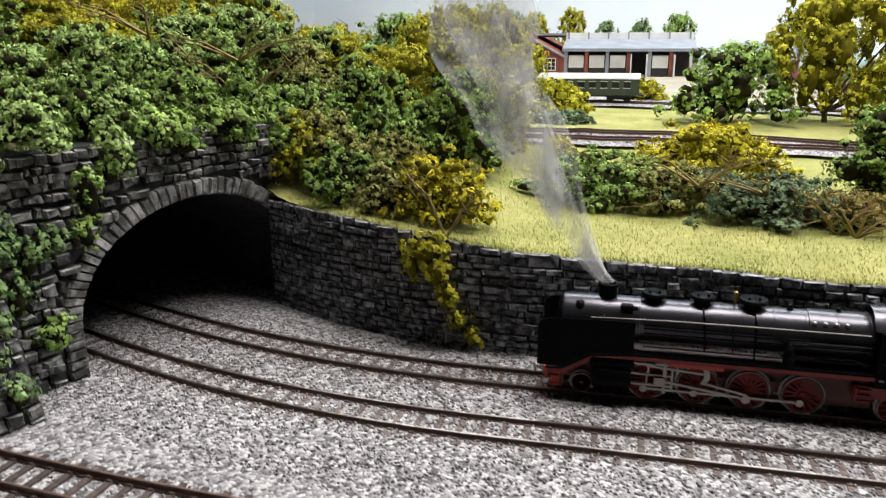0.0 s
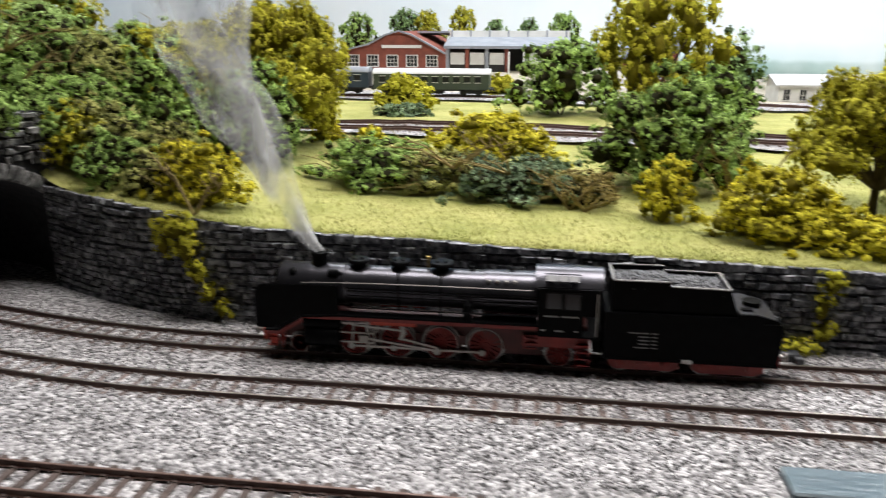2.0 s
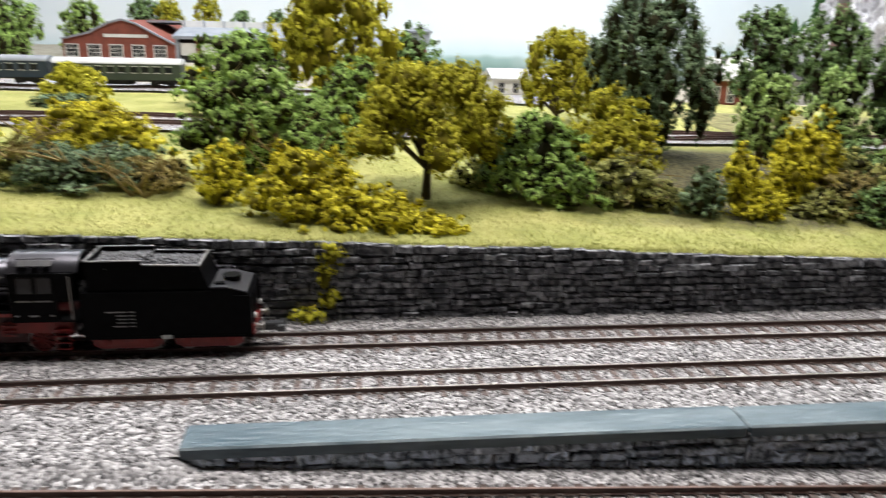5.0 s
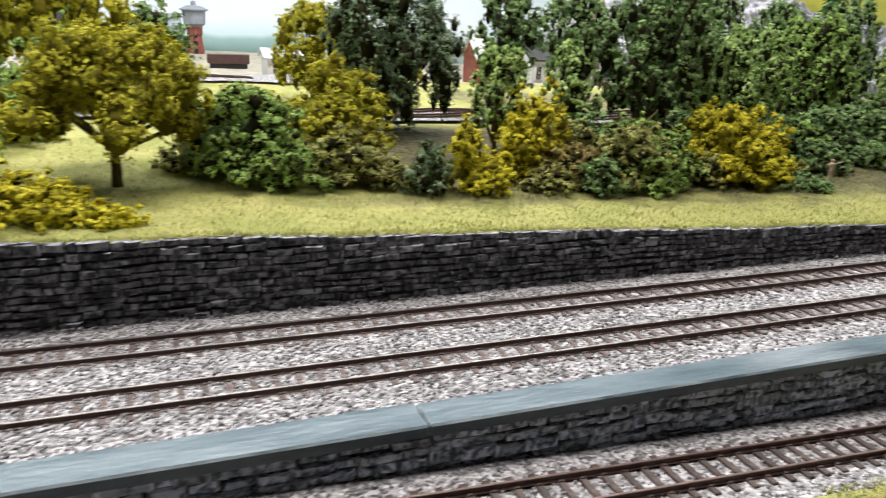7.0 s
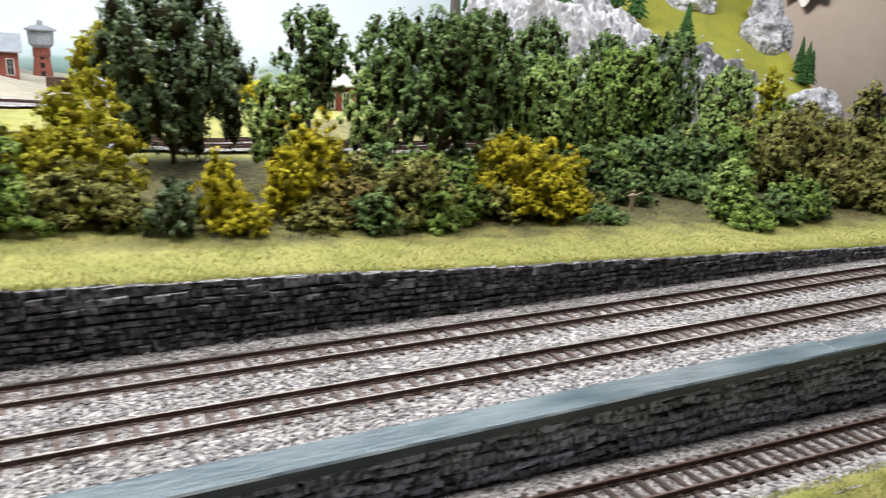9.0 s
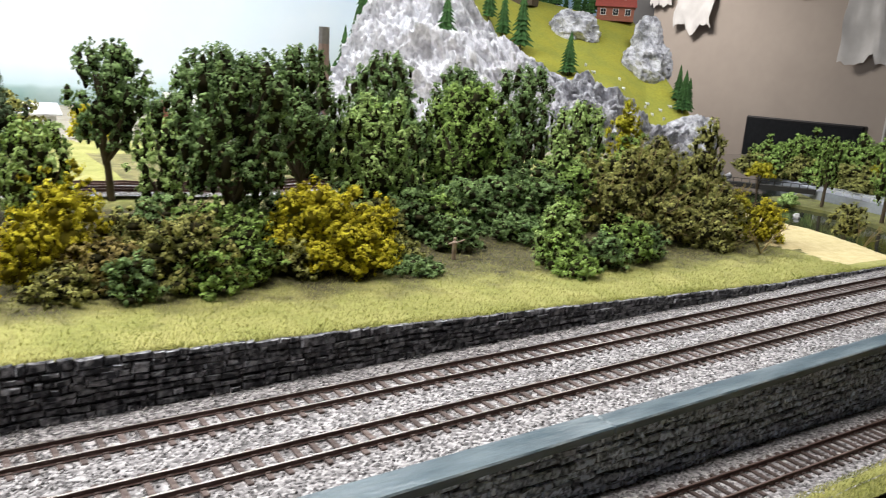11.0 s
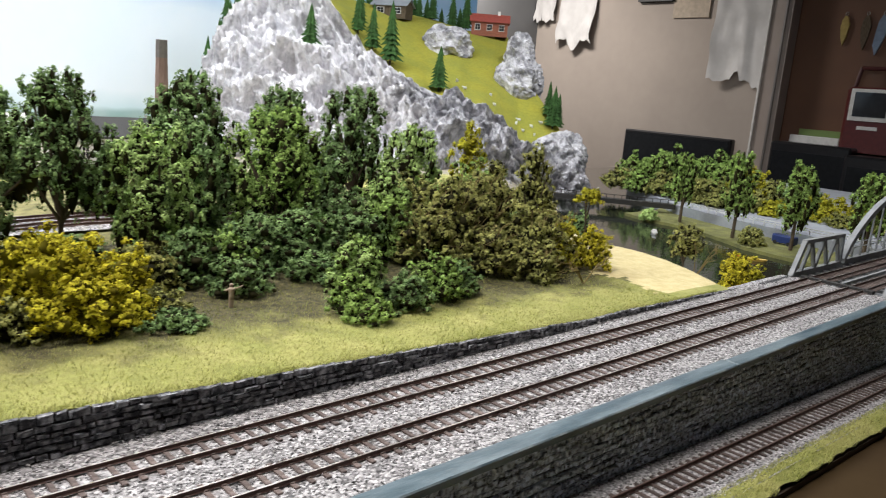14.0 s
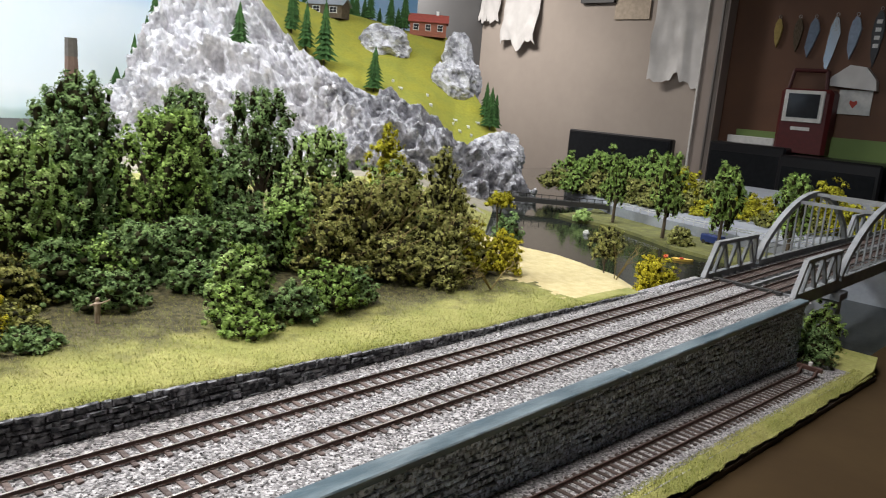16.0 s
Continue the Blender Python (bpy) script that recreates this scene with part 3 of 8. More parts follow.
g = Geo()
g.slab([(-0.62, -0.2), (3.2, -0.2), (3.2, -0.105), (1.747, -0.0935), (0.1, -0.0165), (-0.62, -0.0165)], -0.5, 0.1635)
g.slab([(1.747, -0.2), (3.2, -0.2), (3.2, -0.106), (1.747, -0.0945)], 0.1635, 0.2)
tagged(part("front_shelf", g, M_SHELF), "plain dark brown shelf board in front of the layout", "shelf", kind="structure")

g = Geo()
g.box(-0.6, 3.6, 0.16, 2.75, -0.24, -0.2)
g.box(-0.95, -0.6, 0.5, 2.6, -0.24, -0.2)
tagged(part("baseboard", g, M_FASCIA), "dark wooden baseboard under the layout", "board", kind="structure")
for x, y in ((-0.5, 0.25), (1.5, 0.25), (3.4, 0.25), (-0.5, 2.6), (1.5, 2.6), (3.4, 2.6), (0.3, -0.4), (2.8, -0.4)):
    g = Geo()
    g.box(x - 0.03, x + 0.03, y - 0.03, y + 0.03, -1.0, -0.2, 0.004)
    tagged(part("table_leg", g, M_FASCIA), "plain dark wooden leg under the layout", "leg", kind="structure")

# ---- retaining walls: cores; their stones follow at the end of the file ----
RETAINING = thing("retaining_wall", (0, 0, 0), "dark grey coursed rubble retaining wall below the grass terrace", "wall", kind="structure")
g = Geo()
X = np.linspace(-0.218, 1.56, 240)
for x0, x1 in zip(X[:-1], X[1:]):
    a, b = (x0, wall_line(x0), wall_top(x0)), (x1, wall_line(x1), wall_top(x1))
    q = [(p[0], p[1] + d, z) for p in (a, b) for d, z in ((0, -0.012), (0, p[2] - 0.002), (0.0055, p[2] - 0.002), (0.0055, -0.012))]
    g.add(q, [(0, 4, 5, 1), (1, 5, 6, 2), (2, 6, 7, 3)])
part("wall_core", g, M_JOINT, RETAINING)

SIDING = thing("siding_wall", (0, 0, 0), "dark stone wall with a smooth grey coping beside the siding", "wall", kind="structure")
g = Geo()
X = np.linspace(0.214, 1.675, 60)
for x0, x1 in zip(X[:-1], X[1:]):
    q = [(x, y, z) for x in (x0, x1) for y, z in ((0.2385, lower_bed(x) - 0.01), (0.2385, -0.004), (0.2515, -0.004), (0.2515, lower_bed(x) - 0.01))]
    g.add(q, [(0, 4, 5, 1), (1, 5, 6, 2), (2, 6, 7, 3)])
g.box(1.6748, 1.6752, 0.2385, 0.2515, -0.12, -0.004)
part("wall_core", g, M_JOINT, SIDING)
for a, b, back in ((0.209, 0.4475, 0.2545), (0.4480, 0.861, 0.2535), (0.8615, 1.262, 0.2505), (1.2625, 1.679, 0.2485)):
    g = Geo()
    g.box(a, b, 0.2355, back, -0.0045, 0.0006, 0.0009)
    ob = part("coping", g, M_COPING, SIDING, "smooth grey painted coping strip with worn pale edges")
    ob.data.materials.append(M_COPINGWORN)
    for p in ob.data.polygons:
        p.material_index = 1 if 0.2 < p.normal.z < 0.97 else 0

# ---- lake, abutment and far bank ----
g = Geo()
g.add([(1.2, 0.3, WATER), (1.66, 0.3, WATER), (1.72, 0.17, WATER), (2.2, 0.1, WATER), (4.2, 0.1, WATER), (4.2, 2.2, WATER), (1.2, 2.2, WATER)], [(0, 1, 2, 3, 4, 5, 6)])
tagged(part("lake_water", g, M_WATER), "still dark lake water under the bridges", "water", kind="structure")
g = Geo()
g.box(1.60, 1.689, 0.2555, 0.378, -0.16, -0.0046)
tagged(part("abutment", g, M_JOINT), "dark stone bridge abutment at the lake's edge", "abutment", kind="structure")

# ---- painted backdrop and room ----
g = Geo()
P = [(-2.0, 0.9), (-2.0, 1.9)] + [(-1.1 - 0.9 * math.cos(t), 1.9 + 0.9 * math.sin(t)) for t in np.linspace(0.1, 1.5, 14)] + [(-0.9, 2.8), (3.42, 2.8)]
for (x0, y0), (x1, y1) in zip(P[:-1], P[1:]):
    g.add([(x0, y0, -0.1), (x1, y1, -0.1), (x1, y1, 1.0), (x0, y0, 1.0)], [(0, 1, 2, 3)])
    g.add([(x0, y0 + 0.01, -0.1), (x1, y1 + 0.01, -0.1), (x1, y1 + 0.01, 1.0), (x0, y0 + 0.01, 1.0)], [(3, 2, 1, 0)])
tagged(part("backdrop", g, M_SKY), "painted pale blue sky backdrop board with hazy low hills", "backdrop", kind="structure")


def room_part(name, box, mat, label, category):
    g = Geo()
    g.box(*box)
    return tagged(part(name, g, mat), label, category, kind="structure")


room_part("floor", (-3.2, 5.7, -3.0, 4.4, -1.1, -1.0), M_FLOOR, "dark brown floor of the layout room", "floor")
# ceiling, south and west walls are unseen, kept dark to hold down fill light
room_part("ceiling", (-3.2, 5.7, -3.0, 4.4, 1.5, 1.6), M_CEILING, "unseen dark ceiling added above the layout to limit fill light", "ceiling")
room_part("wall_north", (-3.2, 5.7, 4.3, 4.4, -1.0, 1.5), M_ROOMWALL, "plain dim wall behind the backdrop", "wall")
room_part("wall_south", (-3.2, 5.7, -3.0, -2.9, -1.0, 1.5), M_ROOMWALL, "unseen dark wall added to close the layout room", "wall")
room_part("wall_west", (-3.2, -3.1, -2.9, 4.3, -1.0, 1.5), M_ROOMWALL, "unseen dark wall added to close the layout room", "wall")
room_part("wall_east", (5.6, 5.7, 2.15, 4.3, -1.0, 1.5), M_WALLBEIGE, "beige painted wall with torn paper hanging on it", "wall")
room_part("wall_east_board", (5.63, 5.7, -2.9, 2.15, -1.0, 1.5), M_BOARD, "brown wooden board wall with tools hanging on it", "wall")

# ---- tracks: two rails and every sleeper as a piece of its own ----
def track(name, centre, height, x0, x1, label, pitch=0.0098, top=None, tie=None):
    ob = thing(name, (0, 0, 0), label, "railway track", "tracks", "structure")
    for side in (-1, 1):
        foot, head = Geo(), Geo()
        X = np.linspace(x0, x1, int((x1 - x0) / 0.02) + 2)
        for a, b in zip(X[:-1], X[1:]):
            for g, prof in ((foot, [(-0.0013, -0.0026), (0.0013, -0.0026), (0.0006, -0.0020), (0.0005, -0.0010), (0.0007, -0.0009), (0.0007, -0.0002),
                                    (-0.0007, -0.0002), (-0.0007, -0.0009), (-0.0005, -0.0010), (-0.0006, -0.0020)]),
                            (head, [(-0.00065, -0.0002), (0.00065, -0.0002), (0.0005, 0.0), (-0.0005, 0.0)])):
                n = len(prof)
                q = [(x, centre(x) + side * 0.00875 + p, height(x) + z) for x in (a, b) for p, z in prof]
                g.add(q, [(i, (i + 1) % n, n + (i + 1) % n, n + i) for i in range(n)])
        rail = part("rail", foot, M_RAIL, ob, "rusty brown steel rail")
        part("rail_head", head, top or M_RAILTOP, rail, "bare polished running surface")
    g = Geo()
    g.box(-0.0016, 0.0016, -0.0152, 0.0152, -0.0018, 0.0, 0.0003)
    for s in (-1, 1):
        g.box(-0.0011, 0.0011, s * 0.00875 - 0.0021, s * 0.00875 + 0.0021, 0.0, 0.0005)
    me = g.mesh("sleeper", tie or M_SLEEPER)
    r = random.Random(3)
    n = int((x1 - x0) / pitch)
    for i in range(n):
        x = x0 + (i + 0.5) * pitch
        s = part("sleeper", me, None, ob)
        e = 0.004
        ang = math.degrees(math.atan2(centre(x + e) - centre(x - e), 2 * e))
        s.matrix_basis = pose(x, centre(x), height(x) - 0.0025, 0, 0, ang + r.uniform(-0.8, 0.8))
    return ob


track("track", lambda x: RAIL_A + bend(x), lambda x: 0.0, -0.42, 1.69, "model railway track with dark brown sleepers beside the retaining wall")
track("track", lambda x: RAIL_B + bend(x), lambda x: 0.0, -0.42, 1.69, "model railway track with dark brown sleepers in pale ballast")
track("track", lambda x: RAIL_C + 0.35 * bend(x), lambda x: lower_bed(x) - BED, -0.42, 1.625, "descending siding track with dark brown sleepers ending at a buffer stop", top=M_RAILDULL, tie=M_SLEEPERDARK)

# ---- tunnel portal ----
PU, PN = Vector((0.33, 0.944, 0)), Vector((0.944, -0.33, 0))
P0 = Vector((-0.263, 0.301, 0))
ARCH_U, ARCH_A, ARCH_Z, ARCH_B = 0.078, 0.076, 0.024, 0.053


def on_portal(u, z, d=0.0):
    return P0 + PU * u + PN * d + Vector((0, 0, z))


def arch(u):
    k = (u - ARCH_U) / ARCH_A
    return ARCH_Z + ARCH_B * math.sqrt(max(0.0, 1 - k * k)) if abs(k) < 1 else -0.01


PORTAL = thing("tunnel_portal", (0, 0, 0), "dark weathered stone tunnel portal with a pale voussoir arch", "tunnel portal", kind="structure")
g = Geo()
U = sorted(set(np.round(np.concatenate([np.linspace(-0.06, 0.21, 50), ARCH_U + ARCH_A * np.sin(np.linspace(-1.571, 1.571, 40))]), 5)))
for a, b in zip(U[:-1], U[1:]):
    mid = (a + b) / 2
    za, zb = (max(arch(a), -0.01), max(arch(b), -0.01)) if abs(mid - ARCH_U) < ARCH_A else (-0.01, -0.01)
    if abs(mid - ARCH_U) < ARCH_A:
        za, zb = max(za, ARCH_Z), max(zb, ARCH_Z)
    ta, tb = 0.114 - 0.15 * max(0, a - 0.13), 0.114 - 0.15 * max(0, b - 0.13)
    q = [on_portal(a, za), on_portal(b, zb), on_portal(b, tb), on_portal(a, ta)]
    q += [on_portal(a, za, -0.014), on_portal(b, zb, -0.014), on_portal(b, tb, -0.014), on_portal(a, ta, -0.014)]
    g.add(q, [(0, 1, 2, 3), (7, 6, 5, 4), (3, 2, 6, 7), (4, 5, 1, 0)])
part("portal_core", g, M_JOINT, PORTAL)
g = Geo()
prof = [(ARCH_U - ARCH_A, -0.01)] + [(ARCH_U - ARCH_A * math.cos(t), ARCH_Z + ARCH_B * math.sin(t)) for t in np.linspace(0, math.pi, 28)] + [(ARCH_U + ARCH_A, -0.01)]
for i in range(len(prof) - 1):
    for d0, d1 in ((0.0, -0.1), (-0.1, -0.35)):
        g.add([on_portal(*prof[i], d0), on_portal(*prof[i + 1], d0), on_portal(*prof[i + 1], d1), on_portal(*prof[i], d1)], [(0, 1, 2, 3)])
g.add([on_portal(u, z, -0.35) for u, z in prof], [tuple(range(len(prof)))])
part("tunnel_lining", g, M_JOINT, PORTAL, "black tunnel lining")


def block(corners, depth, rnd, place):
    """One hewn stone from a quad in the wall's plane: a bulging face with worn corners."""
    cx, cz = sum(c[0] for c in corners) / 4, sum(c[1] for c in corners) / 4
    j = lambda s: rnd.uniform(-s, s)
    out, mid, top = [], [], []
    for u, z in corners:
        out.append(place(u, z, -0.0004))
        mid.append(place(cx + (u - cx) * 0.97 + j(0.0002), cz + (z - cz) * 0.96 + j(0.0002), depth * 0.62))
        top.append(place(cx + (u - cx) * rnd.uniform(0.72, 0.85), cz + (z - cz) * rnd.uniform(0.66, 0.82), depth * rnd.uniform(0.85, 1.2)))
    v = out + mid + top
    f = [(8, 9, 10, 11)] + [(a + i, a + (i + 1) % 4, a + 4 + (i + 1) % 4, a + 4 + i) for a in (0, 4) for i in range(4)]
    return v, f


def courses(u0, u1, z0, top, course, length, depth, seed, skip=None, place=None, gap=0.00025):
    """Yields the stones of a coursed rubble wall."""
    rnd = random.Random(seed)
    z = z0
    while z < z0 + 0.2:
        h = course * rnd.uniform(0.8, 1.25)
        u = u0 - rnd.uniform(0, length)
        while u < u1:
            l = length * rnd.choice((0.5, 0.75, 1.0, 1.0, 1.3, 1.7)) * rnd.uniform(0.85, 1.15)
            a, b = max(u, u0) + gap, min(u + l, u1) - gap
            zt = z + h - 2 * gap + h * rnd.uniform(-0.12, 0.1)
            wave = 0.6 * course * noise.noise(Vector((u * 30, z * 60, seed)))
            lim = min(top(a), top(b))
            if b - a > 0.0016 and z + wave < lim - 0.0018 and not (skip and skip((a + b) / 2, z + h / 2)):
                e = lim if lim - zt - wave < 0.0034 else zt + wave
                j = lambda: rnd.uniform(-0.14, 0.14) * course
                q = [(a + j(), z + wave + j()), (b + j(), z + wave + j()), (b + j(), e + j()), (a + j(), e + j())]
                yield (a + b) / 2, z, block(q, depth * rnd.uniform(0.6, 1.3), rnd, place)
            u += l
        z += h


def piece(name, vf, mat, parent):
    me = bpy.data.meshes.new(name)
    me.from_pydata(vf[0], [], vf[1])
    me.materials.append(mat)
    ob = new(name, me)
    ob.parent = parent
    return ob


# leaning buttress beside the portal
g = Geo()
q = []
for z, d in ((-0.008, 0.026), (0.03, 0.016), (0.055, 0.006)):
    q += [on_portal(-0.060, z, -0.002), on_portal(-0.060, z, d), on_portal(-0.036, z, d), on_portal(-0.036, z, -0.002)]
g.add(q, [(4 * i + j, 4 * i + (j + 1) % 4, 4 * i + 4 + (j + 1) % 4, 4 * i + 4 + j) for i in range(2) for j in range(4)] + [(8, 9, 10, 11)])
part("buttress", g, M_JOINT, PORTAL, "leaning stone buttress")


# hill over the tunnel
def hill_height(x, y):
    back = max(0.0, -(Vector((x, y, 0)) - P0).dot(PN))
    z = 0.108 + 0.24 * back + 0.004 * wob(x, y, 5, 12)
    z = min(z, 0.165 + 0.006 * wob(x, y, 7, 8))
    side = (Vector((x, y, 0)) - P0).dot(PU)
    return z - 0.55 * max(0.0, side - 0.17) - 0.0 * side


g = Geo()
A, B = np.linspace(-0.25, 0.34, 40), np.linspace(0.002, 0.6, 30)
pts = [[P0 + PU * a - PN * b for b in B] for a in A]
v = [(p.x, p.y, hill_height(p.x, p.y)) for row in pts for p in row]
me = raw_mesh("tunnel_hill", v, [(i * 30 + j, (i + 1) * 30 + j, (i + 1) * 30 + j + 1, i * 30 + j + 1) for i in range(39) for j in range(29)], M_EARTH, True)
tagged(new("tunnel_hill", me), "wooded hill of dark earth over the tunnel", "hill", kind="structure")

# ---- trees and bushes ----
def crown_mesh(lobes, seed, rc, leaves, mat):
    """Foliage: tufts of small leaves over the outside of some ellipsoid boughs, round dark cores coloured as the shade
    between them.
    """
    r = np.random.default_rng(seed)
    L = np.asarray(lobes, float)
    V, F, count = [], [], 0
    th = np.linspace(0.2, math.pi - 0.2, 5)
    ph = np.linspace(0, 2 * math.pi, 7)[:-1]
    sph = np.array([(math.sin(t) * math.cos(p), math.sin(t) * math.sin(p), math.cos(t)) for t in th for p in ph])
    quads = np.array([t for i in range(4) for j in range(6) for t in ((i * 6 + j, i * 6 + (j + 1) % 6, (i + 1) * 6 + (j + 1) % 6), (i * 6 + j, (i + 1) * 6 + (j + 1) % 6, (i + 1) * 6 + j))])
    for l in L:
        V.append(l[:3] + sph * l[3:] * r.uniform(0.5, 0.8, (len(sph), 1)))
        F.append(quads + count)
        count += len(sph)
    C, N = [], []
    for i, l in enumerate(L):
        rad = float(np.mean(l[3:]))
        n = max(8, int(4 * math.pi * rad * rad / (rc * rc * 2.0)))
        d = r.normal(size=(n, 3))
        d /= np.linalg.norm(d, axis=1)[:, None]
        p = l[:3] + d * l[3:] * r.uniform(0.75, 1.15, (n, 1))
        # undersides stay mostly bare, so the dark cores show there as shade
        keep = (d[:, 2] > -0.1) | (r.random(n) < 0.22)
        for j, o in enumerate(L):
            if j != i:
                keep &= (((p - o[:3]) / (o[3:] * 0.84)) ** 2).sum(1) > 1
        m = d / l[3:]
        C.append(p[keep])
        N.append((m / np.linalg.norm(m, axis=1)[:, None])[keep])
    C, N = np.concatenate(C), np.concatenate(N)
    n, k = len(C), leaves
    d = r.normal(size=(n, k, 3)) + 0.7 * N[:, None] + np.array((0, 0, 0.2))
    d /= np.linalg.norm(d, axis=2)[..., None]
    size = rc * r.uniform(0.5, 1.2, (n, 1, 1))
    p = C[:, None] + d * size * r.uniform(0.35, 1.0, (n, k, 1))
    nm = 0.8 * d + 0.7 * N[:, None] + 0.22 * r.normal(size=(n, k, 3))
    nm /= np.linalg.norm(nm, axis=2)[..., None]
    u = np.cross(nm, r.normal(size=(n, k, 3)))
    u /= np.linalg.norm(u, axis=2)[..., None] + 1e-9
    w = np.cross(nm, u)
    s = rc * r.uniform(0.22, 0.42, (n, k, 1))
    q = np.stack([p - u * s * 1.15, p + u * s * 0.5 - w * s, p + u * s * 0.6 + w * s], 2).reshape(-1, 3)
    V.append(q)
    F.append(np.arange(len(q)).reshape(-1, 3) + count)
    me = raw_mesh("crown", np.concatenate(V), np.concatenate(F), mat)
    me.materials.append(M_YELLOWSHADE if mat in (LEAF["olive"], LEAF["yellow"]) else M_CORESHADE)
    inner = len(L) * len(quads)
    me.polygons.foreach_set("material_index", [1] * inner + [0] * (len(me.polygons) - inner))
    return me


def fineness(y, x=0.0):
    if x > 2.3:
        return 0.0072
    if x < -0.1 and y < 0.62:
        return 0.0026
    return 0.0029 if y < 0.54 else 0.0034 if y < 0.72 else 0.0047 if y < 0.98 else 0.0075


SEED = [100]


def lobes_bush(w, d, h, r, n):
    """Boughs of a shrub: a ragged dome of many small clumps round a dense middle, down to the ground."""
    out = [(r.uniform(-0.06, 0.06) * w, 0, h * 0.4, w * 0.25, d * 0.25, h * 0.34), (r.uniform(-0.12, 0.12) * w, 0, h * 0.22, w * 0.33, d * 0.33, h * 0.22)]
    drift = [r.uniform(0, 6.28) for i in range(3)]
    n = 2 * n + 14
    for i in range(n):
        a = 2.4 * i + r.uniform(-0.5, 0.5)
        e = math.asin(min(1.0, 0.02 + 0.96 * (i + 0.5) / n))
        k = r.uniform(0.62, 0.95) * (1 + 0.12 * math.sin(3 * a + drift[0]) + 0.1 * math.sin(2 * a + drift[1]))
        s = r.uniform(0.08, 0.15)
        z = h * (0.1 + 0.76 * math.sin(e) * r.uniform(0.85, 1.08))
        out.append((math.cos(a) * math.cos(e) * w / 2 * k, math.sin(a) * math.cos(e) * d / 2 * k, z, s * w * r.uniform(0.9, 1.3), s * d, min(s * h * r.uniform(0.7, 1.1), max(h - z, 0.003))))
    for i in range(n):
        a, e = r.uniform(0, 6.28), math.asin(r.uniform(0.0, 1.0))
        k = r.uniform(0.9, 1.22)
        q = min(w, h * 1.6) * r.uniform(0.022, 0.055)
        out.append((math.cos(a) * math.cos(e) * w / 2 * k, math.sin(a) * math.cos(e) * d / 2 * k, h * (0.1 + 0.84 * math.sin(e) * min(k, 1.1)), q * 1.3, q * 1.2, q * r.uniform(0.7, 1.3)))
    return out


LEAFWORD = {"olive": "olive-yellow", "yellow": "mustard yellow", "green": "mid green", "deep": "dark green", "blue": "bluish dark green", "moss": "mossy green",
            "fresh": "fresh light green", "brown": "dry brownish", "fir": "dark fir green"}


def bush(colour, x, y, w, top, base=None, depth=0.85, n=6, note="foam-foliage shrub standing on the grass terrace", twiggy=0):
    SEED[0] += 1
    r = random.Random(SEED[0])
    z0 = land(x, y) - 0.003 if base is None else base
    h = max(0.012, top - z0)
    ob = thing("bush", (x, y, z0), LEAFWORD[colour] + " " + note, "bush", "shrubs and trees")
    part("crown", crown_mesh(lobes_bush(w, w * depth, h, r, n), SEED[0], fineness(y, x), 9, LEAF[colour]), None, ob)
    g = Geo()
    for i in range(3):
        a = r.uniform(0, 6.28)
        p = (math.cos(a) * w * 0.25, math.sin(a) * w * 0.2, h * 0.55)
        g.tube([(0, 0, -0.002), (p[0] * 0.4, p[1] * 0.4, h * 0.3), p], 0.0012, 5, 0.0005)
    part("stem", g, M_BARK, ob)
    if twiggy:
        g = Geo()
        for i in range(twiggy):
            a, e = r.uniform(2.9, 6.6), r.uniform(0.1, 1.4)
            u = Vector((math.cos(a) * math.cos(e) * w / 2, math.sin(a) * math.cos(e) * w * depth / 2, h * (0.12 + 0.8 * math.sin(e))))
            b = u + Vector((r.uniform(-0.2, 0.2) * w, r.uniform(-0.12, 0.02) * w, r.uniform(-0.1, 0.16) * h))
            g.tube([u * 0.75, u * 1.06, b * 1.1], 0.0005, 4, 0.0002)
        tagged(part("twig", g, M_TWIG, ob, "thin dry pale twigs"), kind="stuff")
    return ob


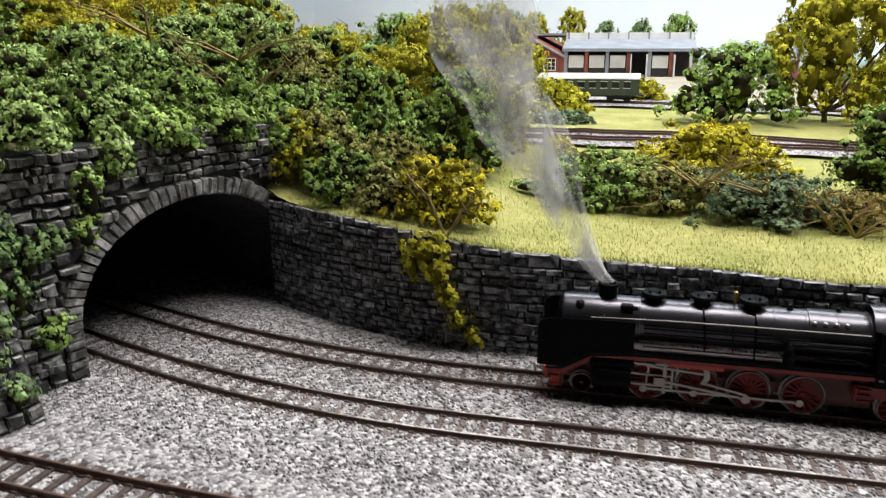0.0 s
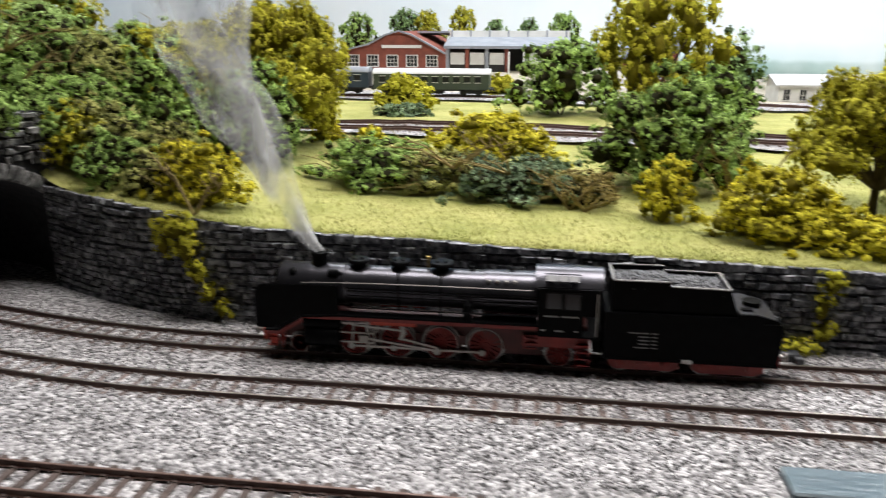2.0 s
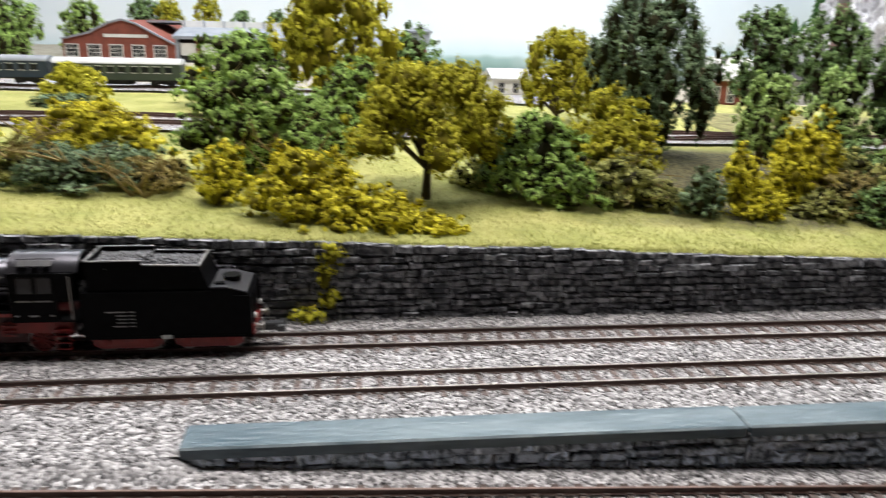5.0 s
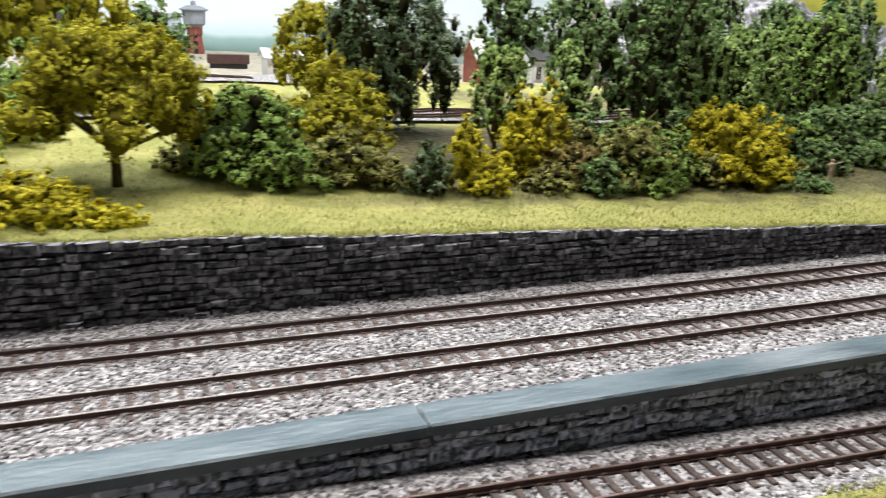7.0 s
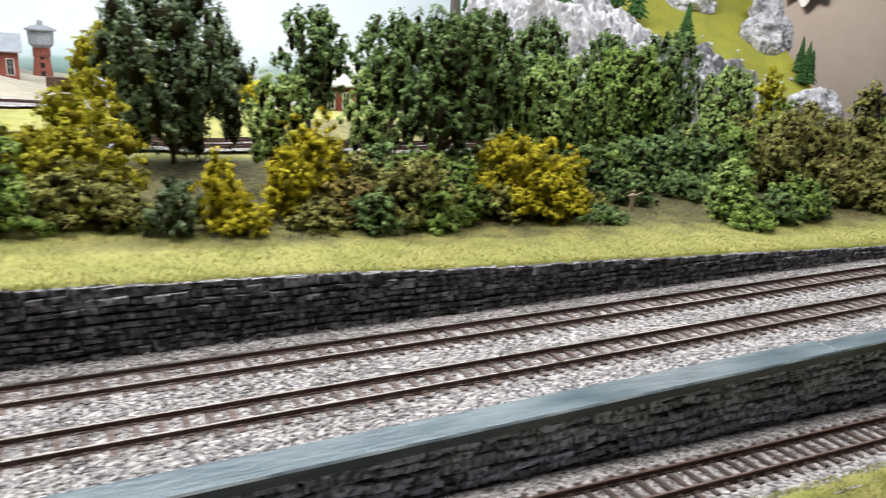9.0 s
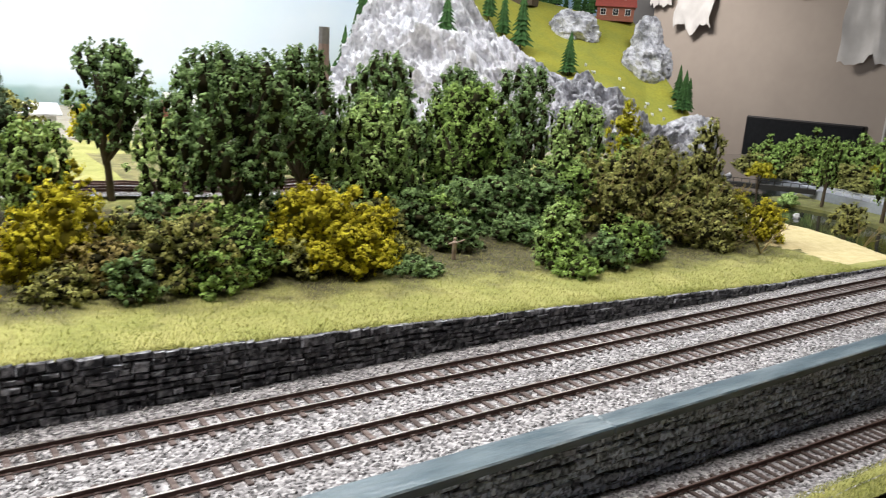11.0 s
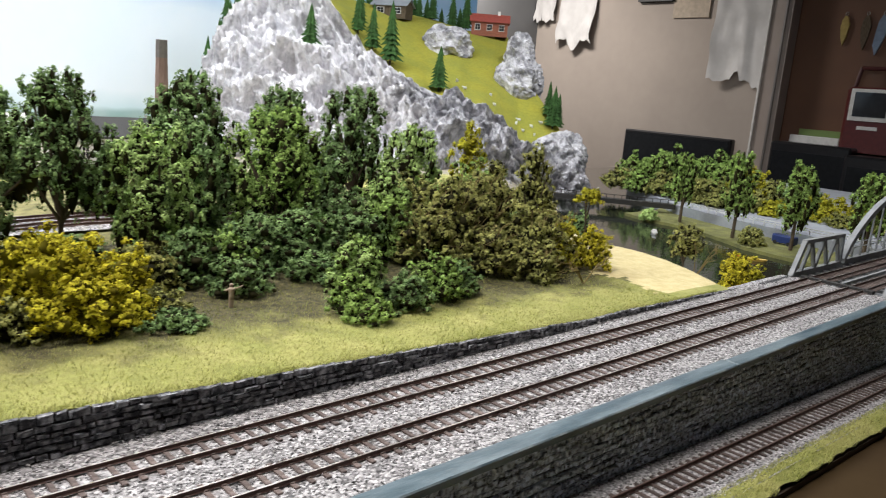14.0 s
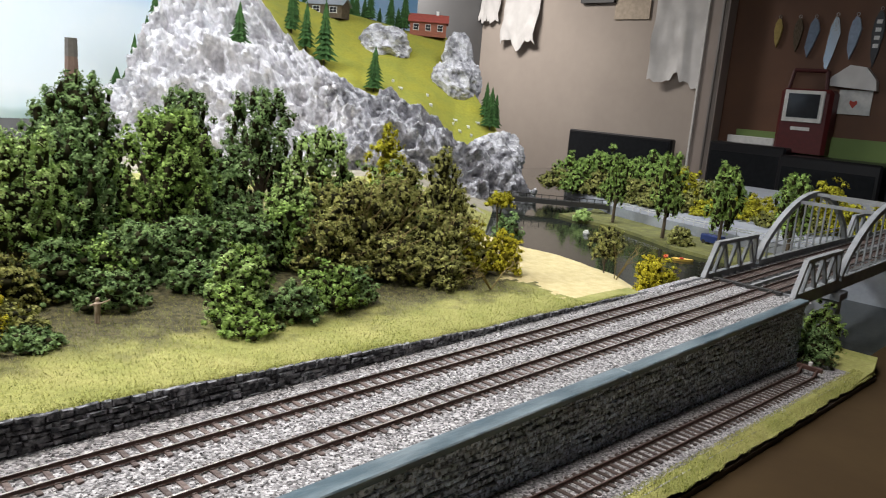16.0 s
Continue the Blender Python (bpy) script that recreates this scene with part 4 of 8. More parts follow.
def tree(colour, x, y, w, top, base=None, crown=0.30, n=12, note="deciduous model tree with a dark trunk", R=0.0, flat=0.0):
    """A trunk with limbs to every large bough; flat: how far the crown spreads like an umbrella."""
    SEED[0] += 1
    r = random.Random(SEED[0])
    z0 = land(x, y) - 0.003 if base is None else base
    h = top - z0
    ob = thing("tree", (x, y, z0), LEAFWORD[colour] + " " + note, "tree", "shrubs and trees")
    lobes, c0 = [], h * crown
    ch = h - c0
    n = 2 * n + 8

    def prof(t):
        round_ = math.sin(math.pi * (0.16 + 0.76 * t)) ** 0.75
        dome = math.sqrt(max(0.0, 1 - (0.1 + 0.86 * t) ** 2))
        return round_ * (1 - flat) + dome * flat

    sway = [r.uniform(0, 6.28) for i in range(3)]
    for i in range(n):
        t = (i + 0.5) / n
        a = i * 2.4 + r.uniform(-0.5, 0.5)
        k = prof(t) * r.uniform(0.6, 1.0) * (1 + 0.14 * math.sin(2 * a + 5 * t + sway[0]) + 0.1 * math.sin(3 * a + sway[1]))
        z = c0 + ch * (0.05 + 0.84 * t)
        if flat:
            s = r.uniform(0.075, 0.135) * (0.75 + 0.35 * prof(t))
            lobes.append((math.cos(a) * w / 2 * k, math.sin(a) * w / 2 * k, z, s * w, s * w, min(s * w * r.uniform(0.7, 1.1), h - z)))
        else:
            s = r.uniform(0.055, 0.1)
            lobes.append((math.cos(a) * w / 2 * k, math.sin(a) * w / 2 * k, z, s * w, s * w, min(s * w * r.uniform(1.5, 3.0), ch * 0.2, h - z + 0.003)))
    for i in range(n + 10):
        t, a = r.uniform(0.0, 1.0), r.uniform(0, 6.28)
        k = prof(t) * r.uniform(0.85, 1.16)
        q = w * r.uniform(0.022, 0.045)
        z = c0 + ch * (0.02 + 0.92 * t)
        lobes.append((math.cos(a) * w / 2 * k, math.sin(a) * w / 2 * k, z, q, q, q * r.uniform(1.2, 3.2)))
    for t in (0.22, 0.45, 0.7):
        lobes.append((r.uniform(-0.08, 0.08) * w, 0, c0 + ch * (t + 0.03), w * 0.27 * prof(t), w * 0.27 * prof(t), ch * 0.18))
    lobes.append((r.uniform(-0.08, 0.08) * w, 0, h - ch * 0.09, w * 0.055, w * 0.055, ch * 0.09))
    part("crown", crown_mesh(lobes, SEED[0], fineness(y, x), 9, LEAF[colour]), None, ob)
    g = Geo()
    lean = r.uniform(-0.06, 0.06) * h
    R = R or (0.0028 if y < 0.7 else 0.004)
    g.tube([(0, 0, -0.004), (lean * 0.3, 0, c0 * 0.6), (lean, 0, c0 + ch * 0.3), (lean, 0, c0 + ch * 0.7)], R, 8, R * 0.35)
    for l in lobes[:n:3]:
        g.tube([(lean * 0.6, 0, c0 * 0.7), (l[0] * 0.6, l[1] * 0.6, c0 * 0.35 + l[2] * 0.6), l[:3]], R * 0.55, 5, R * 0.2)
    part("trunk", g, M_BARK, ob, smooth=60)
    return ob


# between the tunnel and the spreading tree
bush("green", -0.165, 0.432, 0.055, 0.102, depth=0.7)
bush("moss", -0.135, 0.42, 0.045, 0.09, depth=0.7)
bush("olive", -0.20, 0.445, 0.05, 0.118, depth=0.7)
bush("yellow", -0.099, 0.413, 0.06, 0.102, depth=0.6, twiggy=10)
bush("moss", -0.185, 0.452, 0.056, 0.121)
bush("green", -0.178, 0.52, 0.07, 0.153)
tree("olive", -0.143, 0.66, 0.15, 0.188, crown=0.12, flat=0.3)
bush("green", -0.012, 0.525, 0.10, 0.088, twiggy=14)
bush("moss", 0.035, 0.515, 0.08, 0.080, twiggy=14)
bush("blue", 0.087, 0.515, 0.12, 0.078, twiggy=8)
bush("yellow", 0.07, 0.60, 0.108, 0.102)
bush("brown", 0.138, 0.50, 0.055, 0.07, twiggy=24)
bush("green", 0.205, 0.56, 0.106, 0.134, n=9, twiggy=8)
bush("yellow", 0.192, 0.472, 0.036, 0.086)
bush("yellow", 0.250, 0.438, 0.074, 0.089, depth=0.75)
bush("yellow", 0.282, 0.424, 0.085, 0.068, depth=0.7)
bush("yellow", 0.315, 0.417, 0.062, 0.052, depth=0.6)
tree("olive", 0.332, 0.508, 0.118, 0.136, crown=0.36, n=16, note="spreading model tree with a forked dark trunk on the terrace", R=0.0038, flat=0.75)
bush("moss", 0.376, 0.545, 0.036, 0.062)
bush("green", 0.281, 0.80, 0.087, 0.129)
tree("olive", 0.250, 1.04, 0.16, 0.226, crown=0.12)
bush("deep", 0.362, 1.114, 0.093, 0.157)
bush("green", 0.129, 1.0, 0.138, 0.156)

# between the spreading tree and the first tall trees
bush("green", 0.415, 0.502, 0.072, 0.108)
bush("deep", 0.398, 0.525, 0.05, 0.098)
bush("olive", 0.484, 0.545, 0.092, 0.119)
bush("moss", 0.476, 0.505, 0.075, 0.075, twiggy=22)
bush("green", 0.435, 0.485, 0.05, 0.07)
bush("moss", 0.506, 0.495, 0.04, 0.055, twiggy=10)
bush("blue", 0.533, 0.478, 0.032, 0.072)
tree("olive", 0.546, 0.94, 0.105, 0.160, crown=0.15)
tree("blue", 0.566, 0.69, 0.125, 0.198, crown=0.12, n=16)
bush("yellow", 0.563, 0.482, 0.034, 0.087)
bush("yellow", 0.575, 0.470, 0.034, 0.058)
bush("yellow", 0.636, 0.520, 0.062, 0.107)
bush("yellow", 0.614, 0.500, 0.036, 0.085)
bush("brown", 0.655, 0.495, 0.05, 0.066, twiggy=18)
bush("moss", 0.628, 0.478, 0.04, 0.05, twiggy=8)
bush("moss", 0.66, 1.10, 0.075, 0.115)
bush("yellow", 0.80, 1.35, 0.06, 0.09)

# the wood of tall trees
tree("fresh", 0.627, 0.572, 0.050, 0.130)
tree("deep", 0.711, 0.742, 0.076, 0.187, crown=0.36)
tree("deep", 0.822, 0.792, 0.076, 0.190, crown=0.34)
tree("fresh", 0.732, 0.628, 0.058, 0.135, crown=0.25)
tree("deep", 0.768, 0.565, 0.100, 0.185, crown=0.34, n=16, R=0.0036)
tree("deep", 0.866, 0.665, 0.080, 0.198, crown=0.3, n=14)
tree("fresh", 0.933, 0.632, 0.085, 0.152, crown=0.15, n=14)
tree("deep", 1.058, 0.84, 0.100, 0.202, crown=0.2, n=14)
tree("deep", 1.002, 0.725, 0.092, 0.147, crown=0.18)
tree("green", 1.098, 0.702, 0.110, 0.171, crown=0.15, n=16)
tree("deep", 1.291, 0.828, 0.09, 0.201, crown=0.22, n=14)
tree("fresh", 1.342, 0.765, 0.086, 0.154, crown=0.2)
tree("olive", 1.528, 0.844, 0.066, 0.158, crown=0.1, flat=0.35)
bush("fresh", 1.238, 0.683, 0.060, 0.114)
tree("deep", 1.20, 0.87, 0.078, 0.194, crown=0.2)

# shrubs before the wood
bush("moss", 0.706, 0.492, 0.068, 0.079, twiggy=10)
bush("green", 0.752, 0.505, 0.062, 0.072)
bush("green", 0.720, 0.478, 0.045, 0.055)
bush("deep", 0.667, 0.472, 0.034, 0.056)
bush("yellow", 0.818, 0.522, 0.088, 0.095, n=8)
bush("yellow", 0.862, 0.515, 0.06, 0.078)
bush("yellow", 0.836, 0.500, 0.070, 0.066)
bush("moss", 0.792, 0.505, 0.04, 0.05)
bush("deep", 1.020, 0.602, 0.080, 0.078, n=8)
bush("green", 0.985, 0.590, 0.052, 0.066)
bush("deep", 1.078, 0.612, 0.088, 0.082, n=8)
bush("deep", 1.130, 0.600, 0.075, 0.075)
bush("deep", 1.06, 0.56, 0.07, 0.045)
bush("fresh", 1.054, 0.494, 0.046, 0.074)
bush("green", 1.075, 0.505, 0.05, 0.07)
bush("green", 1.045, 0.474, 0.045, 0.05)
bush("green", 1.044, 0.458, 0.048, 0.032)
bush("deep", 1.098, 0.472, 0.055, 0.042)
bush("green", 1.150, 0.488, 0.062, 0.052)
bush("deep", 1.185, 0.495, 0.05, 0.04)
bush("moss", 1.262, 0.592, 0.094, 0.118, twiggy=26)
bush("moss", 1.318, 0.600, 0.092, 0.112, twiggy=26)
bush("moss", 1.215, 0.575, 0.085, 0.082, twiggy=24)
bush("moss", 1.275, 0.545, 0.09, 0.062, twiggy=26)
bush("green", 1.175, 0.60, 0.06, 0.092)
bush("moss", 1.352, 0.545, 0.095, 0.08, twiggy=22)
bush("olive", 1.395, 0.535, 0.065, 0.066, twiggy=14)
bush("moss", 1.322, 0.505, 0.065, 0.040, twiggy=20)
bush("yellow", 1.428, 0.51, 0.050, 0.056)
tree("moss", 1.378, 0.575, 0.046, 0.148, crown=0.3, n=8, note="thin crowned model tree beside the beach")
tree("moss", 1.425, 0.60, 0.040, 0.105, crown=0.25, n=8, note="thin crowned model tree beside the beach")
bush("yellow", 1.655, 0.43, 0.065, 0.022)

bush("moss", 0.905, 0.572, 0.055, 0.064)
bush("deep", 0.698, 0.545, 0.065, 0.080)
bush("green", 0.735, 0.535, 0.06, 0.082)
bush("moss", 0.672, 0.525, 0.055, 0.074, twiggy=8)
bush("deep", 0.80, 0.585, 0.07, 0.072)
bush("deep", 0.855, 0.60, 0.07, 0.07)
bush("deep", 0.945, 0.582, 0.06, 0.07)
bush("moss", 0.892, 0.515, 0.05, 0.042)
bush("deep", 0.893, 0.488, 0.05, 0.03)
bush("deep", 0.975, 0.548, 0.055, 0.05)

# dark undergrowth below the tall trees
for c, x, y, w, t in (("green", -0.215, 0.475, 0.07, 0.14), ("moss", -0.15, 0.475, 0.055, 0.105), ("green", -0.125, 0.57, 0.09, 0.14), ("olive", -0.21, 0.6, 0.1, 0.17),
                      ("moss", -0.245, 0.53, 0.08, 0.165), ("green", 0.25, 0.63, 0.07, 0.105), ("deep", 0.42, 0.58, 0.07, 0.09)):
    bush(c, x, y, w, t)
rt = random.Random(77)
for i in range(15):
    x = 0.93 + 0.49 * (i + rt.random()) / 15
    y = rt.uniform(0.60, 0.74)
    bush(rt.choice(("deep", "deep", "moss", "green")), x, y, rt.uniform(0.06, 0.085), land(x, y) + rt.uniform(0.035, 0.06), n=3)
for c, x, y, w, t in (("deep", 0.97, 0.84, 0.085, 0.12), ("deep", 1.05, 0.78, 0.08, 0.115), ("green", 1.15, 0.80, 0.09, 0.125),
                      ("deep", 1.19, 0.74, 0.075, 0.135), ("deep", 1.24, 0.86, 0.085, 0.12), ("moss", 1.29, 0.70, 0.08, 0.095), ("green", 1.36, 0.68, 0.09, 0.108), ("moss", 1.43, 0.70, 0.09, 0.112), ("green", 1.48, 0.76, 0.09, 0.105), ("moss", 1.52, 0.70, 0.08, 0.09)):
    bush(c, x, y, w, t, n=4, note="model tree in the depth of the wood")

# on the hill over the tunnel
HILL = dict(note="foam-foliage shrub on the hill over the tunnel")
for c, x, y, w, z0, z1 in (("fresh", -0.285, 0.29, 0.07, 0.112, 0.15), ("fresh", -0.275, 0.345, 0.06, 0.112, 0.15), ("green", -0.262, 0.40, 0.075, 0.108, 0.15),
                           ("green", -0.24, 0.44, 0.05, 0.095, 0.145)):
    bush(c, x, y, w, z1, base=z0, **HILL)
for c, x, y, w, z0, z1 in (("fresh", -0.37, 0.37, 0.1, 0.13, 0.176), ("olive", -0.36, 0.45, 0.10, 0.13, 0.19), ("olive", -0.34, 0.52, 0.10, 0.12, 0.195), ("fresh", -0.32, 0.42, 0.09, 0.12, 0.172),
                           ("fresh", -0.31, 0.49, 0.10, 0.11, 0.185), ("green", -0.27, 0.50, 0.09, 0.1, 0.172), ("yellow", -0.40, 0.50, 0.12, 0.14, 0.225), ("olive", -0.41, 0.58, 0.14, 0.14, 0.245),
                           ("fresh", -0.29, 0.56, 0.10, 0.1, 0.2), ("green", -0.45, 0.40, 0.14, 0.14, 0.225), ("fresh", -0.23, 0.60, 0.09, 0.08, 0.175), ("green", -0.46, 0.48, 0.14, 0.14, 0.24), ("olive", -0.34, 0.62, 0.13, 0.12, 0.225)):
    bush(c, x, y, w, z1, base=z0, twiggy=6, **HILL)

# ---- steam locomotive and tender (millimetres, nose at x = 0, rail head at z = 0) ----
LX = -0.0345
LOCO = thing("steam_locomotive", (LX, RAIL_A, 0), "black model steam locomotive with red wheels and frame on the track", "locomotive")
MM = 0.001


def lp(name, g, mat, parent=None, label="", smooth=0):
    return part(name, g, mat, parent or LOCO, label, smooth)


def wheel(x, y, r, spokes, parent, tyre_label="bare steel tyre"):
    """One spoked wheel; its face looks away from the middle of the engine."""
    s = 1 if y > 0 else -1
    g = Geo(MM)
    rim, hub = r * 0.93, r * 0.2
    g.lathe((x, y, r), (0, s, 0), [(-1.2, hub), (1.0, hub), (1.0, 0.05)], 12)
    g.lathe((x, y, r), (0, s, 0), [(-0.9, rim * 0.88), (0.5, rim * 0.88), (0.5, rim), (-0.9, rim)], 28)
    if spokes > 10:
        g.slab([(x + rim * math.cos(t), r + rim * math.sin(t)) for t in np.linspace(0.6, 2.5, 9)], y - 0.4, y + 0.6)
    w = lp("wheel", g, M_WHEELRED, parent, "red spoked wheel", 40)
    for i in range(spokes):
        a = 2 * math.pi * (i + 0.5) / spokes
        g = Geo(MM)
        g.bar((x + hub * 0.8 * math.cos(a), y, r + hub * 0.8 * math.sin(a)), (x + rim * 0.9 * math.cos(a), y, r + rim * 0.9 * math.sin(a)), 1.25, 1.25)
        part("spoke", g, M_WHEELRED, w)
    g = Geo(MM)
    g.lathe((x, y, r), (0, s, 0), [(-1.6, r + 0.9), (-1.1, r + 0.9), (-0.9, r), (1.0, r * 0.99), (1.0, r * 0.95), (-1.6, r * 0.93)], 32)
    part("tyre", g, M_TYRE, w, tyre_label, 40)
    return w


# boiler and its fittings
g = Geo(MM)
g.lathe((12, 0, 36), (1, 0, 0), [(0, 9.4), (0.6, 10.5), (1.4, 10.8), (36, 10.8), (36.1, 10.2), (108, 10.3), (108.1, 10.8), (134, 10.9), (136, 10.2)], 40)
lp("boiler", g, M_BOILER, label="black boiler barrel with a satin sheen", smooth=40)
for x in (30, 47.5, 62, 70, 84, 92, 106, 119, 132, 145):
    g = Geo(MM)
    R = 11.0 if x < 48 or x > 119 else 10.45
    g.lathe((x, 0, 36), (1, 0, 0), [(-0.45, R - 0.5), (-0.4, R), (0.4, R), (0.45, R - 0.5)], 40)
    lp("boiler_band", g, M_BOILER, smooth=40)
g = Geo(MM)
g.lathe((11.9, 0, 36), (-1, 0, 0), [(0, 9.2), (0.6, 9.0), (1.6, 6.5), (2.1, 2.0), (3.0, 0.8), (3.2, 0.3)], 32)
for a in (0.4, 0.75, 1.1, 1.45, 1.8, 2.15, 2.5, 2.85, 3.5, 3.9, 4.3, 4.7, 5.1, 5.5, 5.9):
    g.cyl((11.9, 8.6 * math.cos(a), 36 + 8.6 * math.sin(a)), (10.8, 8.6 * math.cos(a), 36 + 8.6 * math.sin(a)), 0.45, 6)
g.tube([(9.6, -5, 36), (9.2, 0, 36.2), (9.6, 5, 36)], 0.35, 6)
lp("smokebox_door", g, M_BLACK, smooth=35)
g = Geo(MM)
g.lathe((33, 0, 43), (0, 0, 1), [(0, 6.0), (1.8, 5.0), (3.2, 4.2), (3.6, 4.2), (8.4, 4.0), (8.6, 4.8), (10.2, 4.9), (10.3, 3.4), (8.0, 3.2)], 28)
lp("chimney", g, M_BLACK, smooth=35)
for x, lid in ((54, 5.6), (75.5, 5.3), (97.5, 6.2)):
    g = Geo(MM)
    g.lathe((x, 0, 43.5), (0, 0, 1), [(0, 6.0), (1.2, 4.8), (3.2, 3.6), (4.8, 3.7), (5.0, lid), (6.0, lid + 0.2), (6.7, lid - 0.3), (6.9, lid - 1.6), (7.1, 0.4)], 28)
    d = lp("dome", g, M_BLACK, smooth=35)
    g = Geo(MM)
    g.cyl((x + 2.2, -2.5, 50.4), (x + 2.2, -2.5, 51.6), 0.6, 8)
    g.cyl((x - 2.2, -2.5, 50.4), (x - 2.2, -2.5, 51.3), 0.5, 8)
    part("bolt", g, M_BLACK, d)
g = Geo(MM)
g.lathe((20.5, -6.5, 43.5), (0, -0.7, 1), [(-2, 2.2), (1.2, 2.2), (1.8, 1.4), (2.0, 0.3)], 14)
g.lathe((20.5, 6.5, 43.5), (0, 0.7, 1), [(-2, 2.2), (1.2, 2.2), (1.8, 1.4), (2.0, 0.3)], 14)
lp("preheater_valve", g, M_BLACK, smooth=35)
g = Geo(MM)
g.lathe((39, -7.0, 43.6), (1, 0, 0), [(0, 1.2), (0.5, 2.3), (5.5, 2.3), (6.0, 1.2), (7.8, 1.1), (8.0, 0.4)], 14)
g.cyl((42, -7, 44), (42, -8, 40), 0.6, 8)
lp("turbo_generator", g, M_BLACK, smooth=35)
g = Geo(MM)
g.cyl((90, 2.0, 45), (90, 2.0, 51.4), 0.55, 8)
g.lathe((90, 2.0, 50.2), (0, 0, 1), [(0, 0.6), (0.3, 1.0), (1.8, 1.0), (2.4, 0.3)], 10)
lp("whistle", g, M_BRASS, label="small brass whistle")
for x in (113, 133):
    g = Geo(MM)
    g.lathe((x, 0, 45.8), (0, 0, 1), [(0, 1.5), (1.2, 1.4), (1.4, 0.9), (2.6, 0.8), (2.8, 0.2)], 12)
    lp("safety_valve", g, M_BLACK, smooth=35)
for i in range(4):
    g = Geo(MM)
    g.lathe((122 + 4.4 * i, -8.1, 43.4), (0, -0.74, 0.67), [(-0.5, 1.0), (0.4, 1.0), (0.7, 0.5), (0.8, 0.1)], 10)
    lp("washout_plug", g, M_STEEL, label="small bright washout plug")
for y in (-1, 1):
    g = Geo(MM)
    g.tube([(26, y * 11.3, 39.5), (60, y * 11.5, 40.6), (100, y * 11.5, 40.8), (144, y * 11.7, 40.8)], 0.32, 6)
    for x in (32, 50, 68, 86, 104, 122, 140):
        g.cyl((x, y * 9.6, 40.4), (x, y * 11.6, 40.6), 0.3, 6)
    lp("handrail", g, M_STEEL, label="thin metal handrail")
    for z, yy in ((37.6, 11.5), (36.2, 11.6), (33.8, 11.4), (27.5, 12.2)):
        g = Geo(MM)
        g.tube([(50, y * yy, z), (96, y * yy, z - 0.1), (146, y * yy, z - 0.2)], 0.42, 6)
        lp("boiler_pipe", g, M_BLACK)
    g = Geo(MM)
    g.tube([(75.5, y * 4, 46), (76, y * 8.5, 42.5), (76.5, y * 11.2, 36), (77, y * 11.6, 27)], 0.55, 6)
    g.tube([(97.5, y * 4, 46), (98, y * 8.5, 42.2), (98.2, y * 11.2, 36), (98.2, y * 12, 25)], 0.5, 6)
    g.tube([(88, y * 6, 44), (88.5, y * 10.8, 37), (89, y * 11.6, 27)], 0.35, 6)
    lp("sand_pipe", g, M_BLACK)
    g = Geo(MM)
    g.lathe((112, y * 13.2, 24), (0, 0, 1), [(0, 2.8), (1.2, 3.0), (1.4, 2.4), (4.2, 2.3), (4.4, 2.9), (5.0, 2.9), (5.1, 2.2), (8.6, 2.0), (9.2, 1.4), (10.4, 0.8), (10.8, 0.2)], 16)
    g.tube([(112, y * 13.2, 34), (111, y * 12.4, 35.5), (106, y * 11.6, 35.5)], 0.4, 6)
    lp("air_pump", g, M_BLACK, smooth=35)

